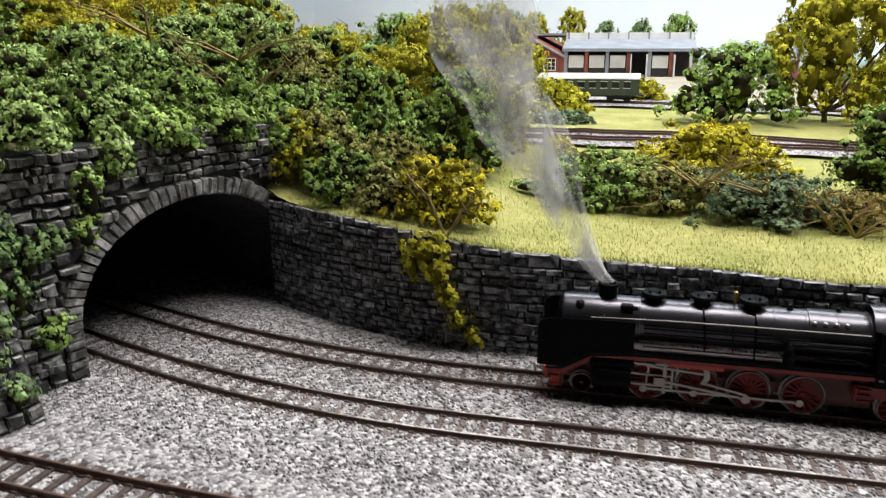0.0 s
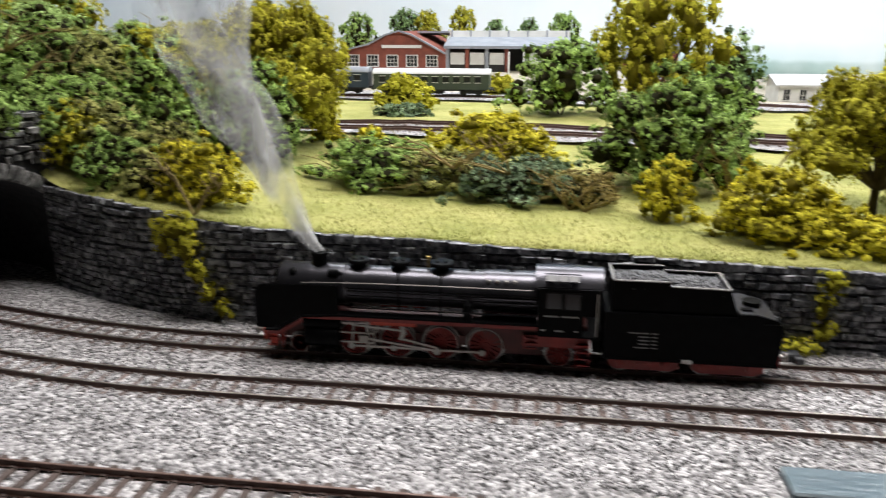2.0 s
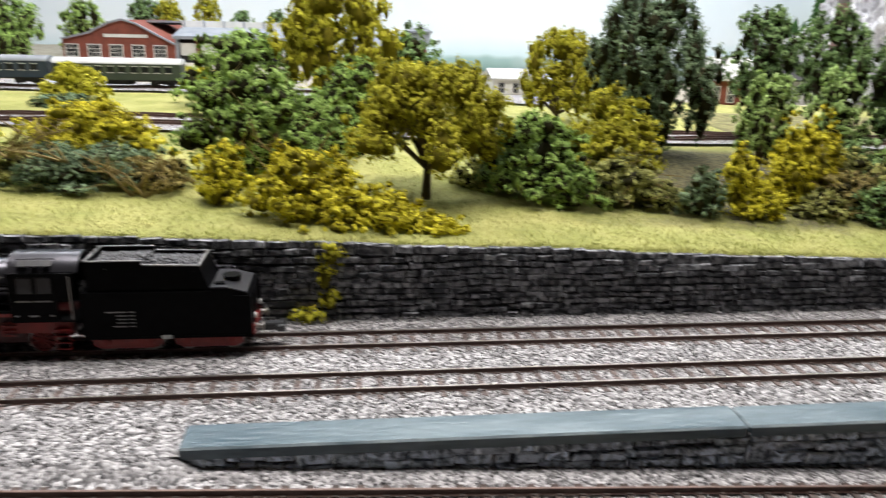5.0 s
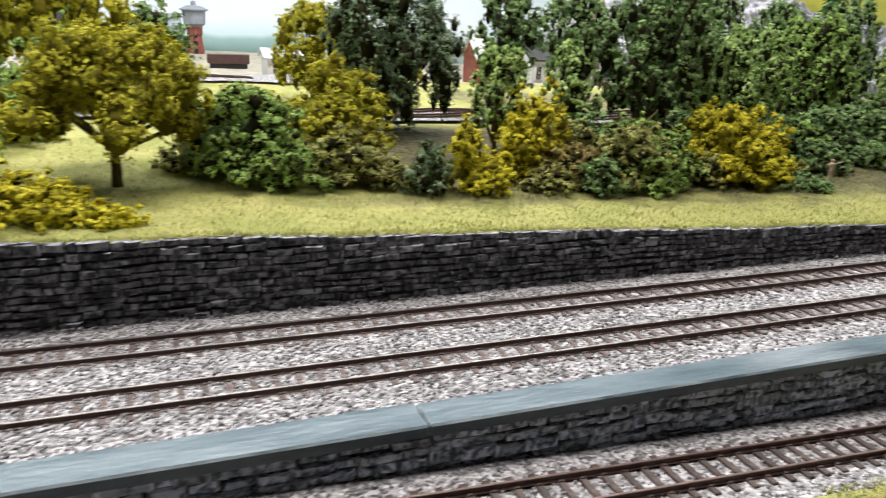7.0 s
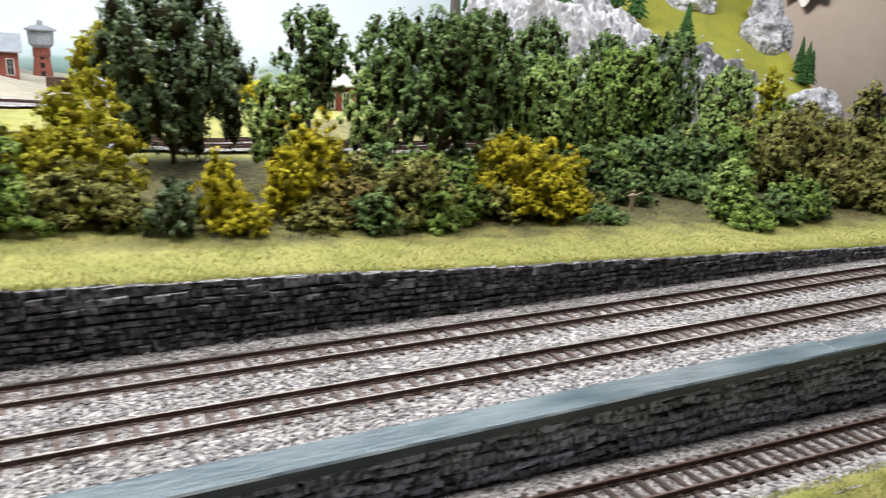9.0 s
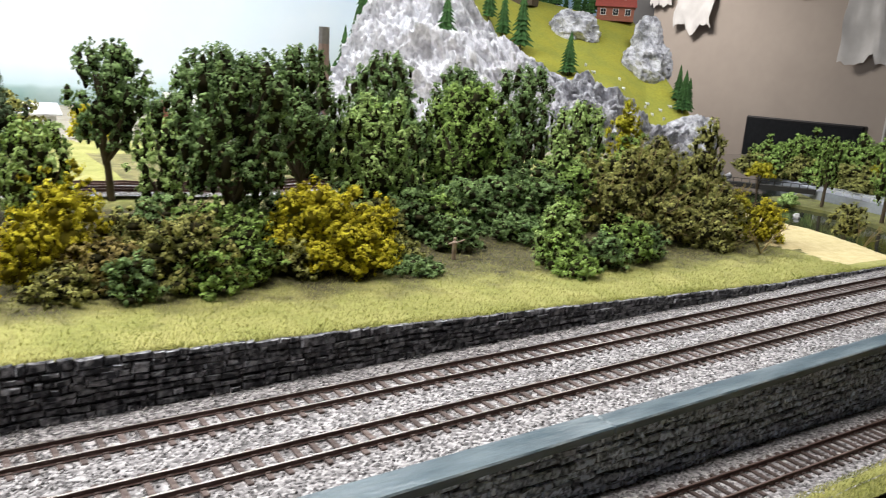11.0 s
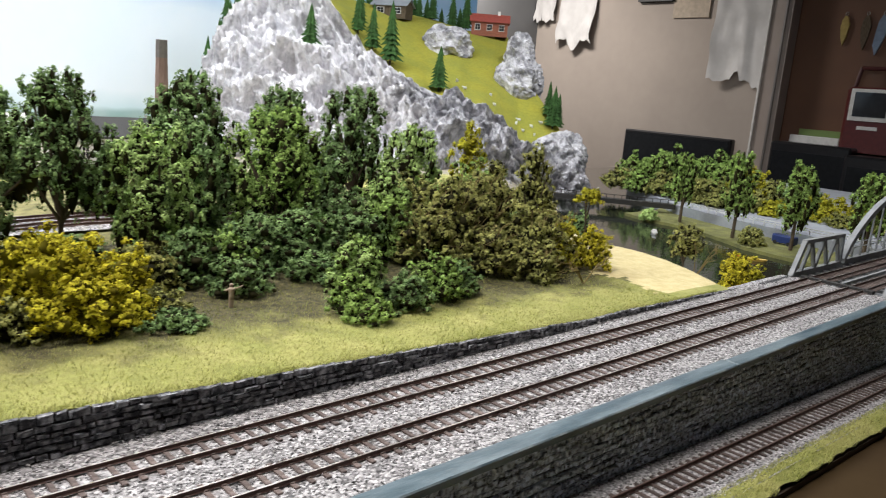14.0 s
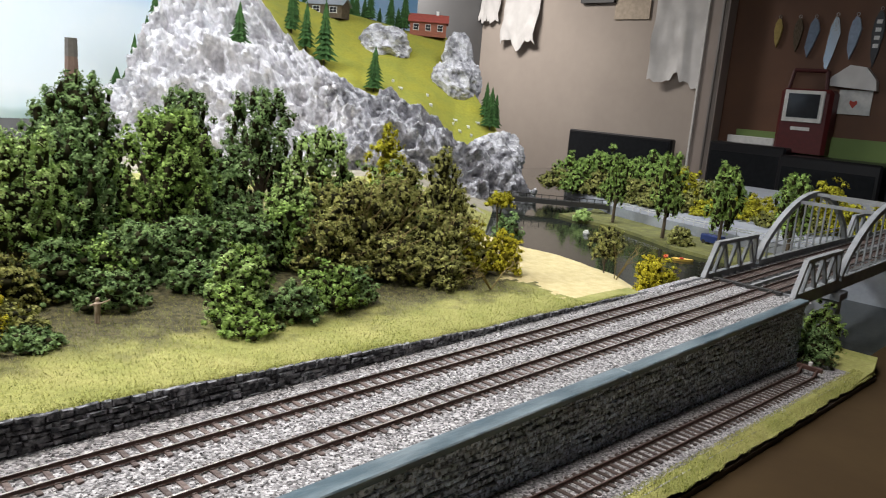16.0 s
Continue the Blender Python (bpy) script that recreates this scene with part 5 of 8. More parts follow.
# running boards, smoke deflectors, front end
for y in (-1, 1):
    a, b = sorted((y * 9.5, y * 15.2))
    g = Geo(MM)
    g.slab([(46, 23.2), (148, 23.2), (148, 24.2), (46, 24.2)], a, b)
    g.slab([(46, 23.2), (46, 24.2), (26, 22.6), (13, 14.6), (6, 14.4), (6, 13.6), (13.4, 13.6), (26.6, 21.6)], a, b)
    lp("running_board", g, M_BLACK)
    a, b = sorted((y * 14.4, y * 15.0))
    g = Geo(MM)
    g.slab([(46, 21.3), (148, 21.3), (148, 23.2), (46, 23.2)], a, b)
    g.slab([(46, 21.3), (46, 23.2), (27, 21.6), (13.6, 13.5), (7, 13.4), (7, 11.8), (14.4, 11.8), (28, 20.0)], a, b)
    lp("valance", g, M_RED, label="dark red edge strip of the running board")
    a, b = sorted((y * 15.1, y * 15.7))
    g = Geo(MM)
    g.slab([(2.0, 15.5), (10.5, 15.5), (19, 19.5), (27, 23.5), (46, 24.6), (46, 40.2), (30, 40.0), (6.5, 39.2), (4.2, 38.4), (2.6, 36.6), (2.0, 34.5)], a, b)
    d = lp("smoke_deflector", g, M_BLACK, label="large flat black smoke deflector plate")
    g = Geo(MM)
    g.tube([(3.0, y * 15.9, 16), (2.6, y * 15.9, 34), (4.4, y * 15.9, 38.2), (7, y * 15.9, 39.2), (30, y * 15.9, 40.0), (45.5, y * 15.9, 40.2)], 0.28, 5)
    part("edge_bead", g, M_BLACK, d)
    g = Geo(MM)
    g.lathe((5.0, y * 10.0, 12.0), (-1, 0, 0), [(-1, 2.0), (0, 1.7), (2.4, 1.5), (2.5, 1.0), (3.6, 1.0), (3.7, 2.4), (4.3, 2.6), (4.7, 2.4), (5.0, 1.2)], 18)
    lp("buffer", g, M_STEEL, label="round sprung buffer")
    g = Geo(MM)
    g.lathe((5.5, y * 9.6, 17.2), (-1, 0, 0), [(-1.8, 1.3), (0.6, 1.7), (1.4, 1.8), (1.7, 1.5), (1.8, 0.3)], 16)
    g.cyl((6, y * 9.6, 13.5), (6, y * 9.6, 16), 0.7, 8)
    lp("lamp", g, M_WHITE, label="white electric headlamp")
    g = Geo(MM)
    g.box(8.5, 12.5, y * 13.2 - 0.6, y * 13.2 + 0.6, 5.2, 13.4)
    g.box(7.5, 12.5, y * 13.2 - 1.6, y * 13.2 + 1.6, 5.0, 5.6)
    g.box(8.0, 12.5, y * 13.2 - 1.6, y * 13.2 + 1.6, 9.2, 9.7)
    lp("front_step", g, M_BRIGHTRED)
    g = Geo(MM)
    g.slab([(12, 10), (15, 10), (13.4, 1.2), (12.2, 1.2)], y * 8.3 - 0.4, y * 8.3 + 0.4)
    lp("rail_guard", g, M_RED)
g = Geo(MM)
g.box(5, 7.2, -14.6, 14.6, 8.4, 14.2, 0.4)
lp("buffer_beam", g, M_BRIGHTRED, label="bright red buffer beam")
g = Geo(MM)
g.slab([(7, 14), (14, 14), (14, 24), (12, 26), (9, 18)], -9, 9)
lp("front_platform", g, M_BLACK)
g = Geo(MM)
g.box(3.4, 5, -1.2, 1.2, 10, 12.5)
g.tube([(3.6, 0, 10), (2.8, 0, 8), (3.4, 0, 5.2)], 0.6, 6)
lp("coupling_hook", g, M_STEEL)

# frame, cylinders, valve gear
g = Geo(MM)
g.box(8, 172, -6.2, 6.2, 7.5, 21, 0.4)
g.box(128, 150, -7.0, 7.0, 4.5, 16, 0.6)
lp("main_frame", g, M_FRAMESHADE, label="red main frame, darkened for the shade under the boiler", smooth=0)
g = Geo(MM)
g.slab([(118, 21), (146, 21), (150, 14), (146, 8), (128, 8), (120, 14)], -9.5, 9.5)
lp("ashpan", g, M_FRAMESHADE)
for y in (-1, 1):
    g = Geo(MM)
    g.lathe((27.5, y * 12.2, 11.5), (1, 0, 0), [(0, 3.5), (0.4, 5.4), (1.2, 5.7), (17, 5.7), (17.8, 5.3), (18.2, 3.2)], 24)
    g.lathe((26.5, y * 12.4, 19.0), (1, 0, 0), [(0, 2.4), (0.5, 3.5), (19.6, 3.5), (20.2, 2.4)], 20)
    a, b = sorted((y * 7, y * 14.5))
    g.box(30, 43, a, b, 9, 20)
    lp("cylinder", g, M_BLACK, smooth=35)
    g = Geo(MM)
    for z in (8.6, 13.8):
        g.bar((45.5, y * 12.4, z), (64, y * 12.4, z), 0.9, 0.9)
    g.bar((60.5, y * 12.6, 5.2), (60.5, y * 12.6, 21.0), 1.4, 1.6)
    g.bar((64, y * 12.6, 6.5), (64, y * 12.6, 17.5), 0.9, 1.0)
    lp("slide_bar_bracket", g, M_STEEL, label="pale metal slide bars and bracket")
    g = Geo(MM)
    g.box(56, 61, y * 12.6 - 1.5, y * 12.6 + 1.5, 9.3, 13.2, 0.3)
    lp("crosshead", g, M_STEEL)
    pin = (98 - 1.5, y * 12.2, 9.2 - 3.2)
    g = Geo(MM)
    g.bar((58.5, y * 12.6, 11.2), pin, 0.9, 1.2)
    g.cyl((pin[0], y * 11.2, pin[2]), (pin[0], y * 13.4, pin[2]), 2.0, 14)
    lp("connecting_rod", g, M_STEEL, label="bare metal connecting rod")
    g = Geo(MM)
    for x0, x1 in ((53, 75.5), (75.5, 98), (98, 121)):
        g.bar((x0 - 1.5, y * 11.0, 6.0), (x1 - 1.5, y * 11.0, 6.0), 0.8, 1.1)
    for x in (53, 75.5, 98, 121):
        g.cyl((x - 1.5, y * 10.2, 6.0), (x - 1.5, y * 11.9, 6.0), 1.7, 14)
    lp("coupling_rod", g, M_STEEL, label="bare metal coupling rod")
    g = Geo(MM)
    g.slab([(76.5, 11.5), (79, 11.0), (80.5, 15), (79.5, 20.5), (77, 20.5), (78, 15)], y * 12.6 - 0.5, y * 12.6 + 0.5)
    g.bar((79, y * 13.2, 12), (97, y * 13.4, 8.2), 0.7, 1.1)
    g.bar((78, y * 13.0, 16.5), (52, y * 13.0, 18.5), 0.7, 1.0)
    g.bar((53.5, y * 13.2, 19.5), (52.5, y * 13.2, 9.5), 0.7, 1.1)
    g.bar((46, y * 12.6, 19.0), (55, y * 12.6, 19.0), 1.0, 1.2)
    g.bar((66, y * 13.2, 14.6), (66, y * 13.2, 19.4), 0.8, 1.0)
    g.bar((56, y * 13.2, 19.6), (67, y * 13.2, 19.6), 0.8, 1.0)
    lp("valve_gear", g, M_STEEL, label="bare metal valve gear levers")
    g = Geo(MM)
    g.box(62, 86, y * 13.3 - 0.8, y * 13.3 + 0.8, 19.2, 21.2, 0.3)
    lp("gear_carrier", g, M_BRIGHTRED, label="bright orange-red valve gear carrier")
    g = Geo(MM)
    for x in (43, 64.5, 87, 109.5):
        g.slab([(x - 3, 5.5), (x - 1, 4.6), (x, 14), (x - 2.4, 14)], y * 8.6 - 0.5, y * 8.6 + 0.5)
    lp("brake_gear", g, M_FRAMESHADE)
    wheel(23, y * 8.9, 5.0, 0, LOCO)
    for x in (53, 75.5, 98, 121):
        wheel(x, y * 8.9, 9.2, 16, LOCO)
    wheel(158, y * 8.9, 6.6, 10, LOCO)
    g = Geo(MM)
    g.box(140, 173, y * 11.6 - 0.5, y * 11.6 + 0.5, 11.5, 17.5)
    g.bar((141, y * 13, 17), (141, y * 13, 10.5), 1, 1)
    for z in (10.8, 13.4, 16.0):
        g.bar((140.5, y * 13, z), (147, y * 13, z), 1.2, 0.6)
    lp("rear_frame", g, M_RED)
    ladder = None
    for x in (166.5, 172.5):
        g = Geo(MM)
        g.bar((x, y * 14, 18), (x, y * 14, 3.4), 0.7, 0.7)
        ladder = lp("step_hanger", g, M_RED, label="red bracket of the cab steps")
    for z in (3.6, 7.0, 10.4, 13.8):
        g = Geo(MM)
        g.box(166, 173, y * 14 - 1.6, y * 14 + 1.6, z, z + 0.6)
        part("step", g, M_RED, ladder)

# cab
for y in (-1, 1):
    a, b = sorted((y * 14.6, y * 15.2))
    g = Geo(MM)
    g.slab([(147, 18.4), (169, 18.4), (169, 30), (176, 30), (176, 18.4), (177, 18.4), (177, 43.5), (147, 43.5)], a, b)
    w = lp("cab_side", g, M_BLACK)
    for x0, x1 in ((151, 158.4), (160, 167.4)):
        g = Geo(MM)
        g.box(x0, x1, y * 15.3 - 0.15, y * 15.3 + 0.15, 33.2, 41.4)
        p = part("cab_window", g, M_DARKGLASS, w, "small dark glazed cab window")
        g = Geo(MM)
        for q in ((x0 - 0.4, x0 + 0.2, 32.8, 41.8), (x1 - 0.2, x1 + 0.4, 32.8, 41.8), (x0, x1, 32.7, 33.3), (x0, x1, 41.3, 41.9)):
            g.box(q[0], q[1], y * 15.45 - 0.2, y * 15.45 + 0.2, q[2], q[3])
        part("window_frame", g, M_BLACK, p)
    g = Geo(MM)
    for x0, x1, z in ((150, 157.2, 28.9), (158.4, 166.6, 28.9), (148.6, 150.6, 21.4), (155.4, 159.8, 21.3), (165, 167, 21.4)):
        g.box(x0, x1, y * 15.25 - 0.1, y * 15.25 + 0.1, z, z + 0.8)
    part("lettering_bar", g, M_BAR, w, "faint pale lettering bars")
    g = Geo(MM)
    g.tube([(175.6, y * 15.8, 20), (175.6, y * 15.8, 42)], 0.35, 6)
    part("grab_rail", g, M_STEEL, w)
arc = [(15.8 * math.sin(t), 30.3 + 20.6 * math.cos(t)) for t in np.linspace(-0.88, 0.88, 17)]
arc = [(y, 43.2 + (z - 43.4) * 1.0) for y, z in arc]
g = Geo(MM)
g.slab(arc + [(y * 0.96, z - 0.9) for y, z in arc[::-1]], 145.5, 178.5, "x")
roof = lp("cab_roof", g, M_BOILER, label="curved black cab roof with a bright sheen", smooth=50)
for s in (-1, 1):
    g = Geo(MM)
    for x0, x1 in ((150.5, 155.8), (156.6, 161.2), (162, 166.4)):
        g.add([(x0, s * 8.6, 48.3), (x1, s * 8.6, 48.3), (x1, s * 12.0, 46.1), (x0, s * 12.0, 46.1)], [(0, 1, 2, 3)])
        g.add([(x0, s * 8.6, 47.9), (x1, s * 8.6, 47.9), (x1, s * 12.0, 45.7), (x0, s * 12.0, 45.7)], [(3, 2, 1, 0)])
    part("roof_vent", g, M_PLASTICBLACK, roof)
    g = Geo(MM)
    g.bar((149.5, s * 8.3, 48.9), (167.4, s * 8.3, 48.9), 0.5, 0.5)
    g.bar((149.5, s * 12.4, 46.3), (167.4, s * 12.4, 46.3), 0.5, 0.5)
    part("vent_rail", g, M_BOILER, roof)
g = Geo(MM)
front = [(15.0 * math.sin(t), 30.0 + 20.2 * math.cos(t)) for t in np.linspace(-0.85, 0.85, 15)]
g.slab([(-14.8, 18.4), (14.8, 18.4)] + front[::-1], 146.8, 147.6, "x")
g.box(147, 177, -14.6, 14.6, 18.0, 18.8)
lp("cab_front", g, M_BLACK)
g = Geo(MM)
g.box(150, 156, -7, 7, 18.8, 38)
g.box(158, 162, -12, -7, 18.8, 27)
lp("backhead", g, M_BLACK)

# tender
TENDER = thing("tender", (LX + 0.1795, RAIL_A, 0), "black four-axle coal tender with red bogies behind the locomotive", "tender")


def tp(name, g, mat, parent=None, label="", smooth=0):
    return part(name, g, mat, parent or TENDER, label, smooth)


g = Geo(MM)
g.slab([(0, 9.2), (82, 9.2), (82, 29.5), (80, 32.0), (70, 34.6), (62, 34.6), (62, 33), (0, 33)], -15.2, 15.2)
body = tp("water_tank", g, M_BLACK)
g = Geo(MM)
g.box(-0.4, 82.4, -15.5, 15.5, 8.4, 9.6)
part("footplate", g, M_BLACK, body)
for y in (-1, 1):
    g = Geo(MM)
    for i, (x0, x1) in enumerate(((11.5, 21.5), (16.5, 21.5), (16.5, 21.5), (16.5, 21.5), (14.5, 21.5))):
        z = 22.6 - 1.9 * i
        g.box(x0, x1, y * 15.25 - 0.1, y * 15.25 + 0.1, z, z + 0.55)
        g.box(22.6, 25.2, y * 15.25 - 0.1, y * 15.25 + 0.1, z, z + 0.55)
    part("lettering_bar", g, M_BAR, body, "faint pale data lettering bars")
g = Geo(MM)
for y in (-1, 1):
    a, b = sorted((y * 12.6, y * 13.4))
    g.slab([(3, 33), (62, 33), (57.5, 46.0), (30, 46.6), (30, 48.6), (3, 48.6)], a, b)
g.box(3, 3.8, -13, 13, 33, 48.4)
g.add([(62, -13, 33), (62, 13, 33), (57.5, 13, 46), (57.5, -13, 46)], [(0, 1, 2, 3)])
g.add([(61.2, -13, 33), (61.2, 13, 33), (56.7, 13, 46), (56.7, -13, 46)], [(3, 2, 1, 0)])
tp("coal_bunker", g, M_BLACK)
# paler bars paint the light reflected along the bunker's edge
g = Geo(MM)
for y in (-1, 1):
    g.bar((30, y * 13.0, 46.6), (57.5, y * 13.0, 46.1), 1.3, 0.5)
    g.bar((3, y * 13.0, 48.8), (30, y * 13.0, 48.8), 1.3, 0.5)
g.bar((57.3, -13.4, 46.2), (57.3, 13.4, 46.2), 1.3, 0.5)
g.bar((3.2, -13.4, 48.8), (3.2, 13.4, 48.8), 1.3, 0.5)
tp("bunker_rim", g, M_TYRE, label="bunker rim in paler metal, imitating reflected light")
# added plate, paler than the tank, for the light its top reflects
g = Geo(MM)
g.slab([(62.3, 34.7), (70, 34.7), (80, 32.1), (80, 32.5), (70, 35.1), (62.3, 35.1)], -14.6, 14.6)
part("tank_deck", g, M_BOILER, body, "tank top plate in paler metal for its reflected light")
r = np.random.default_rng(11)
n = 1500
x, y = r.uniform(4.5, 56.5, n), r.uniform(-12.3, 12.3, n)
z = np.where(x < 30, 45.6, 43.8) + 2.4 * (1 - (y / 12.6) ** 2) * np.sin(np.pi * np.clip((x - 2) / 58, 0, 1)) - 0.6 + r.uniform(-0.6, 0.6, n)
base = np.array([(1, 0, 0), (-1, 0, 0), (0, 1, 0), (0, -1, 0), (0, 0, 1), (0, 0, -1)], float)
tri = np.array([(0, 2, 4), (2, 1, 4), (1, 3, 4), (3, 0, 4), (2, 0, 5), (1, 2, 5), (3, 1, 5), (0, 3, 5)])
v = base[None] * r.uniform(0.6, 1.5, (n, 1, 1)) * r.uniform(0.6, 1.3, (n, 6, 1)) + np.stack([x, y, z], -1)[:, None]
coal = new("coal_load", raw_mesh("coal_load", v.reshape(-1, 3) * MM, (tri[None] + 6 * np.arange(n)[:, None, None]).reshape(-1, 3), M_COAL))
coal.parent = TENDER
coal["label"] = "heaped glossy black coal"
g = Geo(MM)
g.box(4, 57, -12.6, 12.6, 36, 43.5)
tp("coal_floor", g, M_COAL)
g = Geo(MM)
g.lathe((71, 0, 34.4), (0, 0, 1), [(0, 4.2), (2.0, 4.2), (2.1, 4.6), (2.6, 4.6), (2.8, 1.0)], 20)
g.box(64, 69, -11, -8, 34.4, 36)
tp("water_hatch", g, M_BLACK, smooth=35)
for y in (-1, 1):
    g = Geo(MM)
    g.lathe((82.4, y * 10, 12), (1, 0, 0), [(-1, 2.0), (0, 1.7), (2.4, 1.5), (2.5, 1.0), (3.6, 1.0), (3.7, 2.4), (4.3, 2.6), (4.7, 2.4), (5.0, 1.2)], 18)
    tp("buffer", g, M_STEEL)
    g = Geo(MM)
    g.lathe((82.2, y * 9.8, 18), (1, 0, 0), [(-0.6, 1.3), (1.2, 1.6), (1.6, 1.3), (1.7, 0.3)], 14)
    tp("lamp", g, M_WHITE, label="white tail lamp")
    g = Geo(MM)
    g.box(74, 81, y * 15.4 - 0.8, y * 15.4 + 0.8, 30.2, 30.8)
    g.tube([(82.9, y * 12.6, 11), (82.9, y * 12.6, 32)], 0.35, 6)
    for z in (13, 16, 19, 22, 25, 28, 31):
        g.bar((82.9, y * 12.6, z), (82.9, y * 8.6, z), 0.4, 0.4)
    g.tube([(82.9, y * 8.6, 11), (82.9, y * 8.6, 32)], 0.35, 6)
    tp("ladder", g, M_BLACK)
g = Geo(MM)
g.box(81, 83, -14.6, 14.6, 8.6, 14)
tp("buffer_beam", g, M_RED)
g = Geo(MM)
g.box(83, 97, -2.6, 2.6, 6.4, 10.2, 0.6)
g.box(93, 97.5, -6, 6, 6.8, 9.6, 0.5)
tp("coupler", g, M_PLASTICBLACK, label="black plastic model coupler")
for cx in (20, 60):
    g = Geo(MM)
    for y in (-1, 1):
        a, b = sorted((y * 10.8, y * 12.2))
        g.slab([(cx - 17, 4.0), (cx - 13, 2.2), (cx + 13, 2.2), (cx + 17, 4.0), (cx + 17, 9.0), (cx + 12, 10.2), (cx - 12, 10.2), (cx - 17, 9.0)], a, b)
        for x in (cx - 11, cx + 11):
            g.lathe((x, y * 12.0, 5.6), (0, y, 0), [(0, 2.6), (1.0, 2.4), (1.3, 1.4), (1.4, 0.3)], 14)
        for i in range(5):
            g.bar((cx - 6 + i * 0.6, y * 12.6, 8.4 - i * 0.7), (cx + 6 - i * 0.6, y * 12.6, 8.4 - i * 0.7), 0.8, 0.6)
    g.box(cx - 4, cx + 4, -11, 11, 5, 9)
    bogie = tp("bogie", g, M_RED, label="dark red bogie frame", smooth=35)
    for x in (cx - 11, cx + 11):
        for y in (-8.9, 8.9):
            s = 1 if y > 0 else -1
            g = Geo(MM)
            g.lathe((x, y, 5.7), (0, s, 0), [(-1.6, 6.4), (-1.1, 6.4), (-0.9, 5.7), (1.0, 5.6), (1.0, 0.4)], 28)
            part("wheel", g, M_TYRE, bogie, smooth=40)
g = Geo(MM)
g.box(-6, 1, -6, 6, 14, 18)
g.box(-5, 3, -10, 10, 9, 10.5)
tp("drawbar_plate", g, M_BLACK)
g = Geo(MM)
g.box(37.5, 42.5, -15.6, -15.3, 8.2, 10.2)
tp("marking_plate", g, M_WHITE, label="small white plate between the bogies")

# ---- middle distance: the branch line, coaches, engine shed ----
def strip(name, x0, x1, yc, half, label):
    me = sheet(name, np.linspace(x0, x1, 80), np.linspace(yc - half, yc + half, 6),
               lambda x, y: land(x, y) + 0.0035 - 0.012 * max(0.0, abs(y - yc) - half * 0.6), M_BALLAST)
    tagged(new(name, me), label, "ballast", kind="structure")


def branch(yc, x0, x1, label):
    h = lambda x: land(x, yc) + 0.0062
    return track("track", lambda x: yc, h, x0, x1, label, 0.0125, M_RAIL)


strip("branch_ballast", -0.7, 1.3, 0.795, 0.05, "pale grey ballast strip of the branch line")
branch(0.778, -0.6, 1.2, "branch line track with dark sleepers across the grass")
branch(0.822, -0.6, 1.2, "second branch line track with dark sleepers")
strip("yard_ballast", -0.7, 0.6, 1.19, 0.07, "pale grey ballast strip of the coach siding")
branch(1.17, -0.6, 0.5, "coach siding track with dark sleepers")


def coach(x, length, colour, label, blue):
    y = 1.17
    z = land(x + length / 2, y) + 0.0062
    ob = thing("passenger_coach", (x, y, z), label, "railway coach", "coaches on the siding")
    k, w = length, 0.0165
    g = Geo()
    g.box(0, k, -w, w, 0.010, 0.0335, 0.0008)
    body = part("body", g, colour, ob)
    arc = [(w * 1.05 * math.sin(t), 0.0335 + 0.0085 * (math.cos(t) - 0.1)) for t in np.linspace(-1.5, 1.5, 13)]
    g = Geo()
    g.slab(arc, -0.001, k + 0.001, "x")
    part("roof", g, M_COACHROOF if not blue else M_ROOF, ob, "pale rounded roof", 50)
    n = int(k / 0.018)
    for i in range(n):
        a = 0.008 + i * (k - 0.016) / n
        g = Geo()
        g.box(a + 0.002, a + 0.0115, -w - 0.0005, -w + 0.0005, 0.0205, 0.0295)
        p = part("window", g, M_DARKGLASS, ob, "dark glazed window")
        g = Geo()
        g.box(a + 0.0014, a + 0.0121, -w - 0.0008, -w - 0.0002, 0.0294, 0.0302)
        g.box(a + 0.0014, a + 0.0121, -w - 0.0008, -w - 0.0002, 0.0198, 0.0206)
        part("frame", g, M_PALE, p)
    g = Geo()
    g.box(0.006, k - 0.006, -w * 0.8, w * 0.8, 0.0075, 0.010)
    g.box(k * 0.4, k * 0.6, -w * 0.7, w * 0.7, 0.003, 0.008)
    part("underframe", g, M_UNDER, ob)
    for c in (0.16, 0.84):
        g = Geo()
        g.box(c * k - 0.017, c * k + 0.017, -0.0125, 0.0125, 0.0035, 0.0085, 0.0006)
        b = part("bogie", g, M_UNDER, ob)
        for s in (-1, 1):
            g = Geo()
            for yy in (-0.0095, 0.0095):
                g.cyl((c * k + s * 0.012, yy - 0.0012, 0.0055), (c * k + s * 0.012, yy + 0.0012, 0.0055), 0.0055, 16)
            part("wheelset", g, M_UNDER, b)
    g = Geo()
    for e in (-0.005, k + 0.005):
        g.box(min(e, e + 0.002) - 0.001, max(e, e + 0.002), -0.002, 0.002, 0.007, 0.010)
        for yy in (-0.01, 0.01):
            g.cyl((e, yy, 0.0105), (e + (0.006 if e < 0 else -0.006), yy, 0.0105), 0.0018, 10)
    part("buffers", g, M_UNDER, ob)


coach(-0.368, 0.2, M_COACHBLUE, "dark blue model coach with a grey roof on the siding", True)
coach(-0.160, 0.182, M_COACHGREEN, "dark green model coach with a pale roof on the siding", False)


